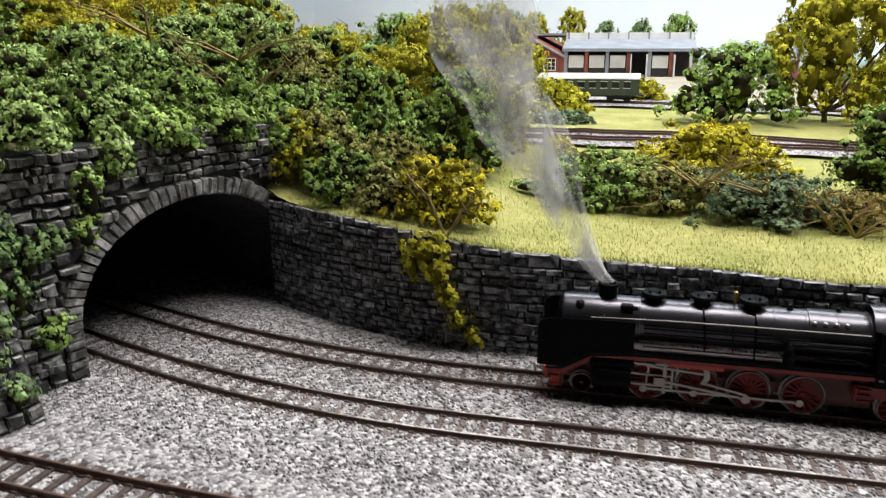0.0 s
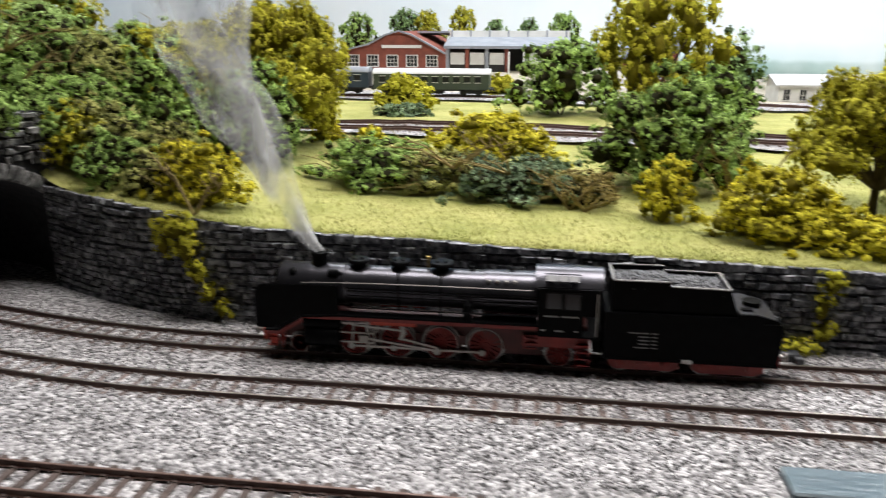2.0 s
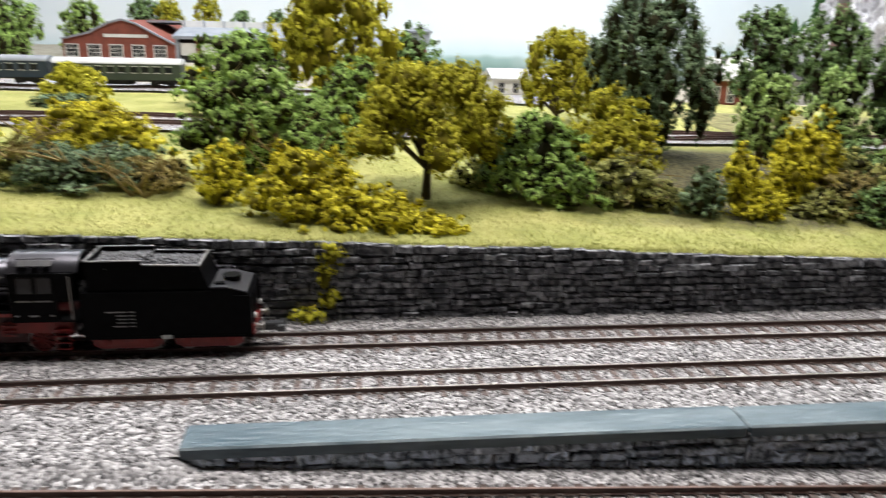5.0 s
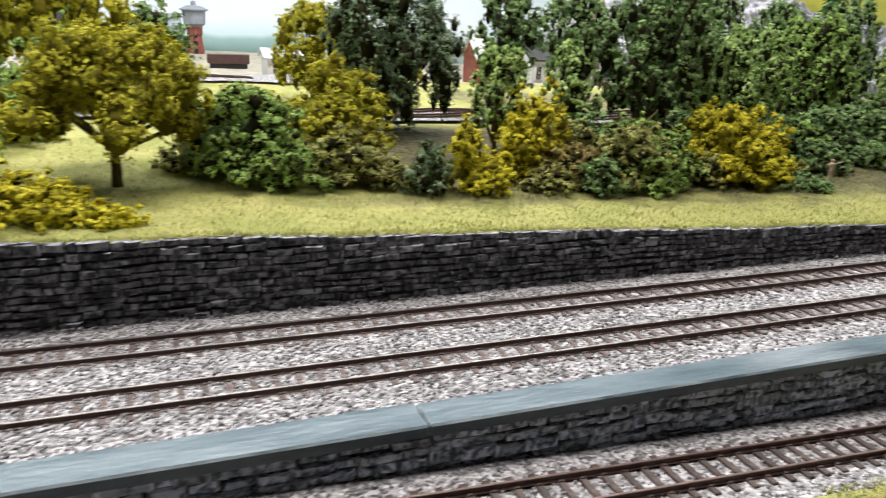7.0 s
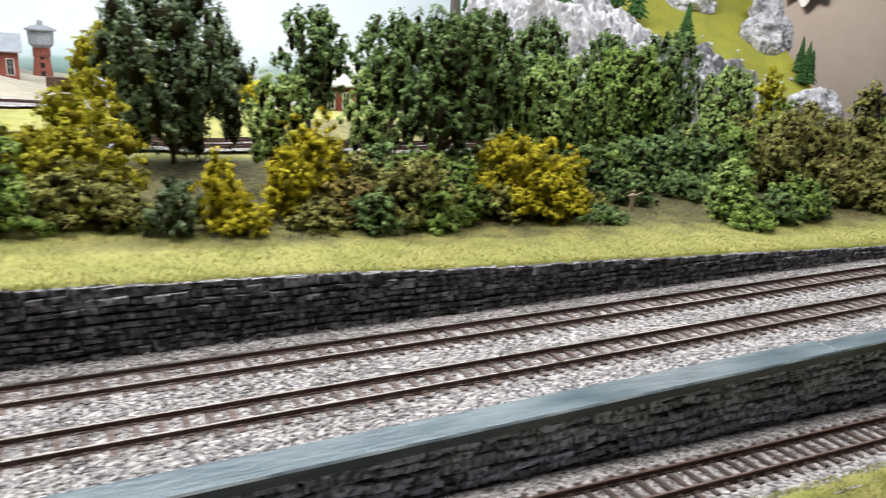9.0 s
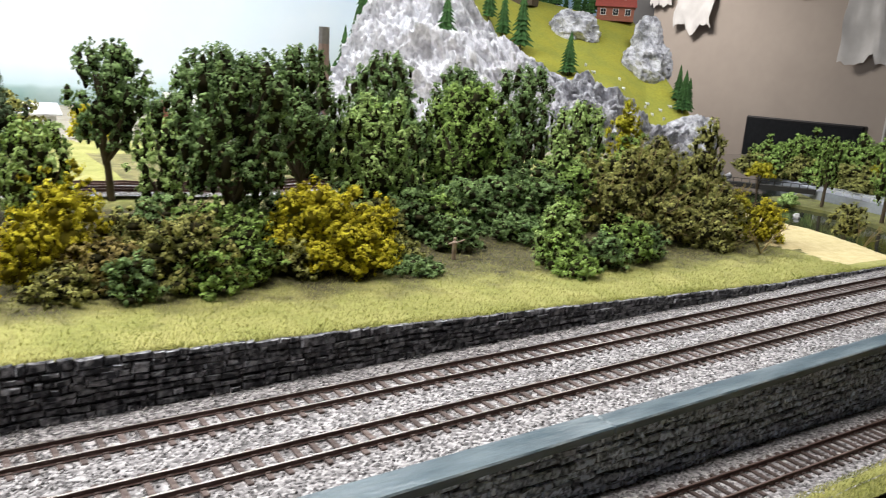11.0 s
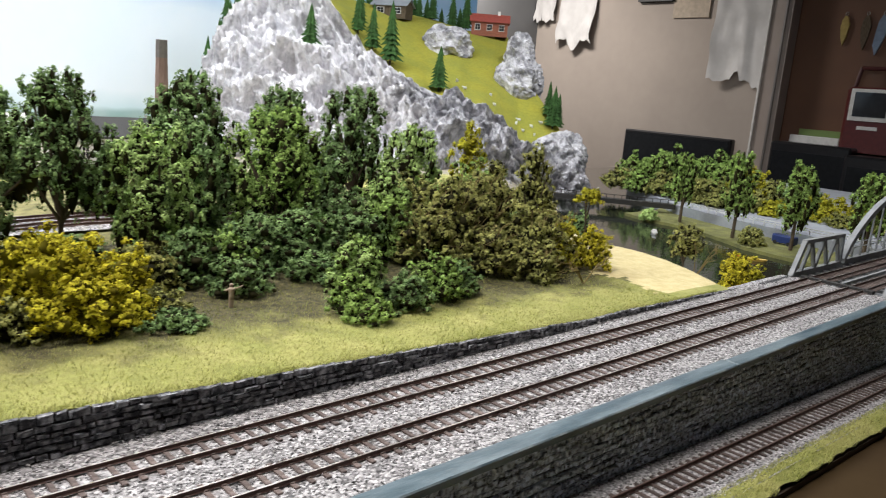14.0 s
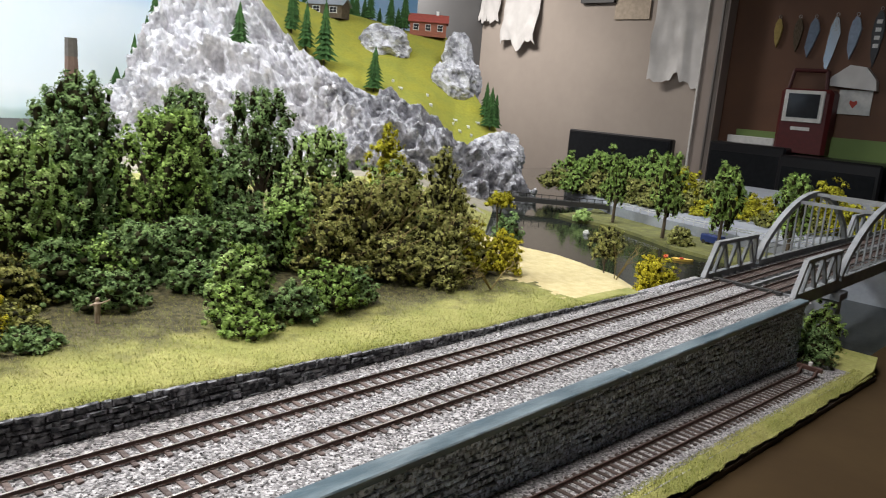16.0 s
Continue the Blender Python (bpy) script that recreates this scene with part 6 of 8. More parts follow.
def framed_opening(ob, x0, x1, y, z0, z1, mat, name, label, bars=(2, 2), side=-1, t=0.002):
    """A window or gate set in a wall that faces -y: pane, frame and glazing bars."""
    g = Geo()
    g.box(x0, x1, y - 0.0008, y + 0.0008, z0, z1)
    p = part(name, g, mat, ob, label)
    g = Geo()
    for a, b, c, d in ((x0 - t, x0, z0 - t, z1 + t), (x1, x1 + t, z0 - t, z1 + t), (x0, x1, z1, z1 + t), (x0, x1, z0 - t, z0)):
        g.box(a, b, y - 0.0022, y + 0.001, c, d)
    for i in range(1, bars[0]):
        xx = x0 + (x1 - x0) * i / bars[0]
        g.box(xx - t * 0.25, xx + t * 0.25, y - 0.0016, y, z0, z1)
    for i in range(1, bars[1]):
        zz = z0 + (z1 - z0) * i / bars[1]
        g.box(x0, x1, y - 0.0016, y, zz - t * 0.25, zz + t * 0.25)
    part("frame", g, M_PALE, p, "white frame")


SZ = 0.045
SHED = thing("engine_shed", (0, 0, 0), "red brick roundhouse engine shed with grey roofs and white gates", "building")
g = Geo()
g.slab([(-0.40, SZ - 0.02), (-0.145, SZ - 0.02), (-0.145, 0.098), (-0.185, 0.120), (-0.23, 0.143), (-0.262, 0.152), (-0.295, 0.143), (-0.34, 0.120), (-0.40, 0.106)], 1.88, 2.3)
part("gable_wall", g, M_BRICK, SHED, "red brick gable wall with a stepped parapet")
g = Geo()
for p, q in (((-0.40, 0.107), (-0.34, 0.121)), ((-0.34, 0.121), (-0.295, 0.144)), ((-0.295, 0.144), (-0.262, 0.153)), ((-0.262, 0.153), (-0.23, 0.144)), ((-0.23, 0.144), (-0.145, 0.099))):
    g.bar((p[0], 1.878, p[1]), (q[0], 1.878, q[1]), 0.012, 0.004)
part("gable_coping", g, M_ROOF, SHED)
g = Geo()
g.box(-0.305, -0.205, 1.8765, 1.879, 0.112, 0.1195)
part("sign_board", g, M_PALE, SHED, "white sign board with bars for lettering")
for i in range(5):
    x = -0.392 + i * 0.05
    framed_opening(SHED, x, x + 0.026, 1.8786, 0.068, 0.094, M_DARKGLASS, "window", "tall brick-arched window", (3, 3))
g = Geo()
g.slab([(1.88, 0.118), (2.02, 0.142), (2.02, 0.136), (1.88, 0.111)], -0.15, 0.16, "x")
g.slab([(2.0, 0.152), (2.18, 0.146), (2.18, 0.14), (2.0, 0.147)], -0.235, 0.16, "x")
part("roof", g, M_ROOF, SHED, "low grey felt roof")
g = Geo()
g.box(-0.15, 0.16, 1.995, 2.005, 0.135, 0.153)
part("clerestory", g, M_PALE, SHED, "row of pale clerestory glazing")
for i in range(7):
    g = Geo()
    x = -0.145 + i * 0.049
    g.box(x, x + 0.004, 1.990, 1.9955, 0.134, 0.154)
    part("clerestory_post", g, M_ROOF, SHED)
    g = Geo()
    g.box(x, x + 0.008, 1.884, 1.9, SZ - 0.02, 0.115)
    part("pier", g, M_BRICK if i % 2 else M_ROOF, SHED)
    if i < 6:
        g = Geo()
        open_gate = i in (3, 5)
        # closed gates are near-black to look like shaded openings into the shed
        if not open_gate:
            for a, b in ((x + 0.009, x + 0.028), (x + 0.0285, x + 0.048)):
                g.box(a, b, 1.893, 1.897, SZ - 0.02, 0.104)
            d = part("gate", g, M_UNDER, SHED, "double gate with small panes, darkened like the shaded openings")
            framed_opening(d, x + 0.012, x + 0.045, 1.8925, 0.074, 0.10, M_PALE, "gate_window", "pale gate window", (4, 2), t=0.0014)
        else:
            for a, b in ((x + 0.009, x + 0.012), (x + 0.045, x + 0.048)):
                g.box(a, b, 1.855, 1.893, SZ - 0.02, 0.104)
            part("gate", g, M_PALE, SHED, "open white gate leaf")
# near-black block coloured as the shade inside the shed
g = Geo()
g.box(-0.15, 0.16, 1.935, 2.3, SZ - 0.02, 0.11)
part("inner_wall", g, M_UNDER, SHED)


def water_tower():
    ob = thing("water_tower", (0.5, 2.57, 0.0), "brick water tower with a grey tank and cap", "tower")
    g = Geo()
    g.lathe((0, 0, -0.04), (0, 0, 1), [(0, 0.031), (0.06, 0.025), (0.095, 0.021), (0.096, 0.024), (0.12, 0.024)], 8)
    part("shaft", g, M_BRICK, ob)
    g = Geo()
    g.lathe((0, 0, 0.078), (0, 0, 1), [(0, 0.02), (0.012, 0.034), (0.05, 0.036), (0.052, 0.044), (0.056, 0.044), (0.066, 0.02), (0.067, 0.009), (0.078, 0.008), (0.081, 0.002)], 12)
    part("tank", g, M_ROOF, ob)
    for i in range(3):
        g = Geo()
        g.box(-0.006, 0.006, -0.0285 + 0.003 * i, -0.026 + 0.003 * i, 0.0 + 0.024 * i, 0.014 + 0.024 * i)
        part("window", g, M_DARKGLASS, ob)


water_tower()
ob = thing("goods_wagon", (0.545, 2.0, land(0.545, 2.0)), "rusty brown open goods wagon by the water tower", "railway wagon")
g = Geo()
g.box(-0.05, 0.05, -0.016, 0.016, 0.012, 0.034)
part("body", g, M_WAGON, ob)
g = Geo()
g.box(-0.045, 0.045, -0.012, 0.012, 0.0, 0.012)
part("underframe", g, M_UNDER, ob)


def factory():
    ob = thing("factory_chimney", (1.293, 1.5, 0.0), "tall red brick factory chimney with a dark top", "chimney")
    g = Geo()
    g.lathe((0, 0, 0.0), (0, 0, 1), [(0, 0.017), (0.02, 0.0165), (0.21, 0.0125), (0.222, 0.0118)], 8)
    part("shaft", g, M_STACK, ob)
    g = Geo()
    g.lathe((0, 0, 0.222), (0, 0, 1), [(0, 0.0122), (0.033, 0.0116), (0.0345, 0.0118), (0.0347, 0.008), (0.02, 0.007)], 8)
    part("cap", g, M_SOOT, ob, "sooty dark grey chimney top")
    g = Geo()
    g.box(-0.03, 0.035, -0.03, 0.03, -0.01, 0.022)
    part("plinth", g, M_BRICK, ob)
    g = Geo()
    g.box(-0.034, 0.039, -0.034, 0.034, 0.022, 0.027)
    part("plinth_cap", g, M_PALE, ob)


factory()


def house(name, x, y, w, d, z0, eaves, ridge, wall, roof, label, windows=3, turn=0.0):
    ob = thing(name, (x, y, 0), label, "building", turn=turn)
    g = Geo()
    g.box(-w / 2, w / 2, -d / 2, d / 2, z0, eaves)
    for s in (-1, 1):
        g.slab([(-d / 2, eaves), (d / 2, eaves), (0, ridge)], s * w / 2 - 0.001, s * w / 2 + 0.001, "x")
    part("wall", g, wall, ob)
    o = 0.1 * d
    for s in (-1, 1):
        g = Geo()
        g.slab([(s * (d / 2 + o), eaves - 0.003), (s * (d / 2 + o), eaves), (0, ridge + 0.004), (0, ridge)], -w / 2 - o, w / 2 + o, "x")
        part("roof", g, roof, ob)
    h = eaves - z0
    for i in range(windows):
        cx = -w / 2 + w * (i + 0.5) / windows
        framed_opening(ob, cx - w / windows * 0.2, cx + w / windows * 0.2, -d / 2 - 0.0008, z0 + h * 0.4, z0 + h * 0.8, M_DARKGLASS, "window", "small dark window", t=0.0015)
    return ob


house("warehouse", 0.96, 1.32, 0.085, 0.07, 0.01, 0.078, 0.112, M_BRICK, M_PALE, "brick goods shed with a pale roof among the trees")
house("factory_hall", 1.19, 1.5, 0.15, 0.1, 0.0, 0.068, 0.098, M_PALE, M_UNDER, "pale factory hall with a dark roof behind the trees", 5)
house("depot_office", 0.365, 2.3, 0.15, 0.1, -0.02, 0.078, 0.118, M_BRICK, M_ROOF, "red brick depot office with pale windows", 4)
house("lineside_hut", 0.70, 1.75, 0.2, 0.1, -0.01, 0.045, 0.06, M_PALE, M_COACHROOF, "long low pale shed with a light grey roof", 6)
for c, x, y, w, t in (("green", -0.42, 2.1, 0.11, 0.2), ("olive", -0.28, 2.45, 0.1, 0.215), ("deep", -0.36, 2.5, 0.12, 0.22), ("olive", -0.17, 2.45, 0.1, 0.225), ("deep", -0.06, 2.45, 0.08, 0.185),
                      ("deep", 0.04, 2.45, 0.08, 0.19), ("green", 0.15, 2.45, 0.11, 0.205), ("green", -0.55, 1.9, 0.2, 0.2), ("olive", -0.52, 1.3, 0.16, 0.17)):
    tree(c, x, y, w, t, base=0.03, crown=0.12, note="distant model tree by the engine shed")
bush("olive", -0.085, 1.02, 0.075, 0.098)
bush("blue", -0.07, 0.93, 0.07, 0.07)
bush("olive", 0.03, 1.25, 0.06, 0.085)
bush("yellow", -0.1, 0.70, 0.03, 0.075)
bush("yellow", -0.055, 0.69, 0.025, 0.072)

# ---- the mountain in the corner (s to the right, d away, seen along the diagonal) ----
MF, MR, M0 = Vector((0.7071, 0.7071, 0)), Vector((0.7071, -0.7071, 0)), Vector((0.733, -0.044, 0))


def mplace(s, d, z=0.0):
    return M0 + MF * d + MR * s + Vector((0, 0, z))


def ridged(x, y, z, s, octaves=5):
    a, v, f = 1.0, 0.0, s
    for _ in range(octaves):
        v += a * (1 - 2 * abs(noise.noise(Vector((x * f, y * f, z * f)))))
        a *= 0.55
        f *= 2.1
    return v


# profiles by azimuth (s / d): the rock's lip, and the far edge of the meadow behind it
def lip(a):
    return (float(np.interp(a, [-0.42, 0.0, 0.056, 0.092, 0.14], [2.5, 2.45, 2.5, 2.6, 2.6])),
            float(np.interp(a, [-0.45, -0.419, -0.386, -0.357, -0.318, -0.286, -0.25, -0.213, -0.165, -0.123, -0.093, -0.049, 0.004, 0.03, 0.056, 0.092, 0.13],
                            [0.02, 0.116, 0.177, 0.307, 0.436, 0.468, 0.464, 0.388, 0.266, 0.22, 0.182, 0.173, 0.102, 0.04, 0.03, 0.05, -0.12])))


def far_edge(a):
    return (float(np.interp(a, [-0.3, -0.258, -0.215, -0.15, -0.084, 0.011, 0.02, 0.05, 0.071, 0.096, 0.12], [2.52, 2.7, 3.0, 3.1, 3.2, 3.3, 3.15, 2.85, 2.75, 2.62, 2.6])),
            float(np.interp(a, [-0.3, -0.258, -0.215, -0.15, -0.084, -0.04, 0.011, 0.02, 0.05, 0.071, 0.096, 0.12], [0.46, 0.49, 0.527, 0.507, 0.483, 0.453, 0.447, 0.383, 0.23, 0.154, 0.07, -0.1])))


def foot(a):
    return lip(a)[0] - 0.34 + 0.16 * smooth01(-0.02, 0.06, a) + 0.05 * smooth01(-0.2, -0.35, a)


def meadow_share(s, d):
    a = s / d
    d0, d1 = lip(a)[0], far_edge(a)[0]
    w = 0.02 * wob(s, d, 0, 9)
    return smooth01(d0 - 0.005 + w, d0 + 0.03 + w, d) * (1 - smooth01(d1 - 0.01, d1 + 0.02, d)) * smooth01(-0.245, -0.232, a + 0.1 * w) * (1 - smooth01(0.088, 0.098, a))


def mountain_z(s, d):
    a = s / d
    base = -0.135
    f, (d0, z0), (d1, z1) = foot(a), lip(a), far_edge(a)
    z0 += 0.012 * wob(a * 8, 0, 5, 4)
    if d < f:
        return base
    if d < d0:
        t = (d - f) / (d0 - f)
        return base + (z0 - base) * (0.62 * t ** 0.62 + 0.38 * smooth01(0.0, 1.0, t))
    z = z0 + (z1 - z0) * (d - d0) / max(0.02, d1 - d0) if d < d1 and a > -0.27 else (z1 if a > -0.27 else z0) - 0.9 * max(0.0, d - (d1 if a > -0.27 else d0))
    return max(base, z) + 0.004 * wob(s, d, 1, 7)


A = np.linspace(-0.46, 0.145, 330)
v, index = [], []
V = list(np.linspace(0, 1, 120)) + list(1 + np.linspace(0.012, 1, 62) ** 1.2) + [2.05, 2.15, 2.3, 2.5]
for a in A:
    f, d0, d1 = foot(a), lip(a)[0], far_edge(a)[0]
    for t in V:
        d = f - 0.03 + (d0 - f + 0.03) * t if t <= 1 else d0 + (d1 - d0) * (t - 1) if t <= 2 else d1 + (t - 2)
        s = a * d
        p = mplace(s, d, mountain_z(s, d))
        rough = 1 - meadow_share(s, d)
        k = rough * smooth01(0.0, 0.12, t) * (1 if t <= 1 else smooth01(1.25, 1.0, t) if a > -0.24 else 1)
        big = ridged(p.x, p.y, p.z * 0.8, 5.0, 3) - 0.4
        small = ridged(p.x + 3, p.y, p.z, 21.0, 4) - 0.3
        cells, _ = noise.voronoi(Vector((p.x * 13, p.y * 13, p.z * 13)))
        crag = 0.062 * big + 0.042 * small + 0.04 * (cells[1] - cells[0] - 0.3)
        out = -crag * k
        v.append((p.x + MF.x * out, p.y + MF.y * out, p.z + 0.45 * crag * k))
n = len(V)
faces = [(i * n + j, i * n + j + 1, (i + 1) * n + j + 1, (i + 1) * n + j) for i in range(len(A) - 1) for j in range(n - 1)]
me = raw_mesh("mountain", v, faces, M_ROCK, False)
me.materials.append(M_MEADOW)
me.materials.append(M_CRAG)
for p in me.polygons:
    q = Vector(p.center) - M0
    s, d = q.dot(MR), q.dot(MF)
    dark = s / d + 0.05 * noise.noise(Vector((s * 9, d * 9, p.center[2] * 9))) > -0.125
    index.append(1 if meadow_share(s, d) > 0.5 else 2 if dark else 0)
me.polygons.foreach_set("material_index", index)
me.polygons.foreach_set("use_smooth", [True] * len(index))
me.update()
tagged(new("mountain", me), "modelled mountain of pale grey plaster rock with a yellow-green alpine meadow", "mountain", kind="structure")


def boulder(s, d, w, h, label, z=None):
    p = mplace(s, d, mountain_z(s, d) if z is None else z - h * 0.35)
    g = Geo()
    seg, rings = 72, 48
    for i in range(rings + 1):
        t = math.pi * i / rings
        for j in range(seg):
            a = 2 * math.pi * j / seg
            x, y, z = math.sin(t) * math.cos(a), math.sin(t) * math.sin(a), math.cos(t)
            k = 1 + 0.2 * ridged(x + s * 7, y, z, 1.6, 5) - 0.1 + 0.1 * (noise.voronoi(Vector((x * 2.4 + s * 9, y * 2.4, z * 2.4)))[0][1] - 0.5)
            g.v.append((x * w / 2 * k, y * w / 2 * k, h * 0.35 + z * h / 2 * k))
    for i in range(rings):
        for j in range(seg):
            g.f.append((i * seg + j, i * seg + (j + 1) % seg, (i + 1) * seg + (j + 1) % seg, (i + 1) * seg + j))
    ob = part("boulder", g, M_CRAG)
    ob.location = p
    tagged(ob, label, "rock", "mountain rocks")


boulder(-0.199, 2.95, 0.17, 0.145, "grey plaster boulder on the alpine meadow", 0.362)
boulder(0.068, 2.85, 0.15, 0.17, "craggy grey boulder at the meadow's edge", 0.235)
boulder(0.083, 3.0, 0.10, 0.17, "steep dark grey crag at the meadow's edge", 0.345)
boulder(0.12, 2.9, 0.1, 0.15, "steep dark grey crag at the meadow's edge", 0.25)
boulder(0.215, 2.55, 0.17, 0.19, "large grey rock at the mountain's foot by the lake", -0.02)
boulder(0.13, 2.5, 0.15, 0.15, "large grey rock at the mountain's foot by the lake", -0.055)
boulder(0.26, 2.62, 0.12, 0.16, "large grey rock at the mountain's foot by the lake", 0.0)


def fir(s=None, d=None, h=0.15, w=0.06, place=None, label="dark green model fir tree on the mountain"):
    p = place or mplace(s, d, mountain_z(s, d) - 0.004)
    ob = thing("fir_tree", tuple(p), label, "tree", "fir trees")
    SEED[0] += 1
    r = random.Random(SEED[0])
    g = Geo()
    layers = 11
    for i in range(layers):
        t = i / layers
        z1, z0 = h * (0.16 + 0.84 * (t + 1.15 / layers)), h * (0.10 + 0.84 * t)
        R = w / 2 * (1 - t) ** 0.85 * r.uniform(0.9, 1.1) + 0.002
        n = 15
        top = [(0.12 * R * math.cos(a), 0.12 * R * math.sin(a), min(z1, h)) for a in np.linspace(0, 6.283, n + 1)[:-1]]
        rimv = []
        for j in range(n):
            a = 6.283 * (j + r.uniform(-0.3, 0.3)) / n
            k = R * (r.uniform(0.88, 1.15) if j % 2 else r.uniform(0.5, 0.68))
            rimv.append((k * math.cos(a), k * math.sin(a), z0 - (0.012 * h if j % 2 else -0.02 * h)))
        g.add(top + rimv, [(j, (j + 1) % n, n + (j + 1) % n, n + j) for j in range(n)])
    part("crown", g, LEAF["fir"], ob)
    g = Geo()
    g.cyl((0, 0, -0.01), (0, 0, h * 0.9), 0.0035, 6, 0.001)
    part("trunk", g, M_BARK, ob)


for s, d, h, w in ((-0.61, 2.42, 0.135, 0.07), (-0.488, 2.6, 0.15, 0.06), (-0.431, 2.56, 0.16, 0.065), (-0.365, 2.53, 0.215, 0.08), (-0.197, 2.52, 0.15, 0.075), (0.191, 2.72, 0.13, 0.05),
                   (0.206, 2.66, 0.15, 0.07), (0.226, 2.7, 0.13, 0.05), (-0.339, 3.2, 0.13, 0.06), (-0.281, 3.2, 0.13, 0.06), (-0.201, 3.25, 0.16, 0.07), (-0.249, 3.28, 0.13, 0.06), (-0.142, 3.25, 0.18, 0.07),
                   (-0.17, 3.27, 0.12, 0.06), (-0.36, 3.22, 0.15, 0.07), (-0.31, 3.25, 0.15, 0.07), (-0.101, 3.3, 0.12, 0.05), (-0.5, 2.7, 0.15, 0.06), (-0.52, 3.1, 0.15, 0.07)):
    fir(s, d, h, w)
fir(h=0.14, w=0.075, place=mplace(-0.575, 2.27, 0.283), label="dark green model fir tree rooted in the rock face")
for s, d, h in ((-1.066, 2.6, 0.11), (-1.037, 2.6, 0.09), (-0.973, 2.7, 0.2), (-0.925, 2.7, 0.2), (-1.0, 2.72, 0.18), (-0.95, 2.74, 0.2), (-0.9, 2.72, 0.17)):
    fir(s, d, h, 0.08, label="dark green model fir tree beside the rock face", place=mplace(s, d, float(np.interp(s, [-1.07, -1.03, -0.97, -0.9], [0.1, 0.11, 0.3, 0.33]))))
# grassy rise that carries the firs behind the rock
g = Geo()
g.lathe((*mplace(-0.95, 2.8)[:2], -0.14), (0, 0, 1), [(0, 0.22), (0.2, 0.13), (0.34, 0.07), (0.42, 0.04), (0.44, 0.01)], 24)
tagged(part("rear_hill", g, M_MEADOW, smooth=60), "steep grassy hill behind the rock face", "hill", kind="structure")

p = mplace(-0.042, 3.26)
z = mountain_z(-0.042, 3.26) + 0.012
hut = house("chalet", p.x, p.y, 0.15, 0.09, z - 0.02, z + 0.038, z + 0.068, material("chalet_timber", (0.30, 0.10, 0.06), 0.8, colour2=(0.22, 0.075, 0.045), scale=60, stretch=(1, 1, 5)),
            material("chalet_tiles", (0.35, 0.07, 0.05), 0.8, colour2=(0.28, 0.06, 0.045), scale=80), "red-roofed timber chalet on the alpine meadow", 3, -45)
g = Geo()
g.box(0.03, 0.042, -0.006, 0.006, z + 0.06, z + 0.085)
part("chimney", g, M_PALE, hut)
p = mplace(-0.431, 3.06)
z = mountain_z(-0.431, 3.06)
house("hay_barn", p.x, p.y, 0.14, 0.08, z - 0.02, z + 0.03, z + 0.055, M_BARK, M_ROOF, "dark timber hay barn on the alpine meadow", 2, -60)


for s in (-0.99, -0.95, -0.915, -0.885):
    fir(h=0.21, w=0.085, place=mplace(s, 2.56, mountain_z(s, 2.56) - 0.012), label="dark green model fir tree behind the rock's shoulder")


def sheep(s, d):
    p = mplace(s, d, mountain_z(s, d))
    ob = thing("sheep_figure", tuple(p), "tiny white model sheep on the meadow", "figurine", "sheep", turn=random.Random(int(s * 900)).uniform(0, 360))
    g = Geo(0.001)
    g.lathe((-6, 0, 7), (1, 0, 0), [(0, 1), (1.5, 3.4), (6, 4), (10.5, 3.4), (12, 1.2)], 10)
    g.lathe((6, 0, 9), (1, 0, 0.2), [(-1, 1.2), (1, 2), (4, 1.5), (5, 0.5)], 8)
    for x in (-4, 4):
        for y in (-2, 2):
            g.cyl((x, y, 0), (x, y, 5), 0.8, 6)
    part("body", g, M_WHITE, ob)


for s, d in ((-0.14, 2.62), (-0.11, 2.58), (-0.02, 2.64), (0.075, 2.6), (0.085, 2.63), (0.13, 2.62), (0.165, 2.66), (0.14, 2.58), (-0.005, 2.58), (0.10, 2.58)):
    sheep(s, d)


# ---- bridge over the lake ----
BRIDGE = thing("railway_bridge", (0, 0, 0), "grey steel double-track bridge with arched trusses over the lake", "bridge")


def girder(name, p, q, w, h, mat=None, label=""):
    g = Geo()
    g.bar(p, q, w, h)
    return part(name, g, mat or M_BRIDGE, BRIDGE, label)


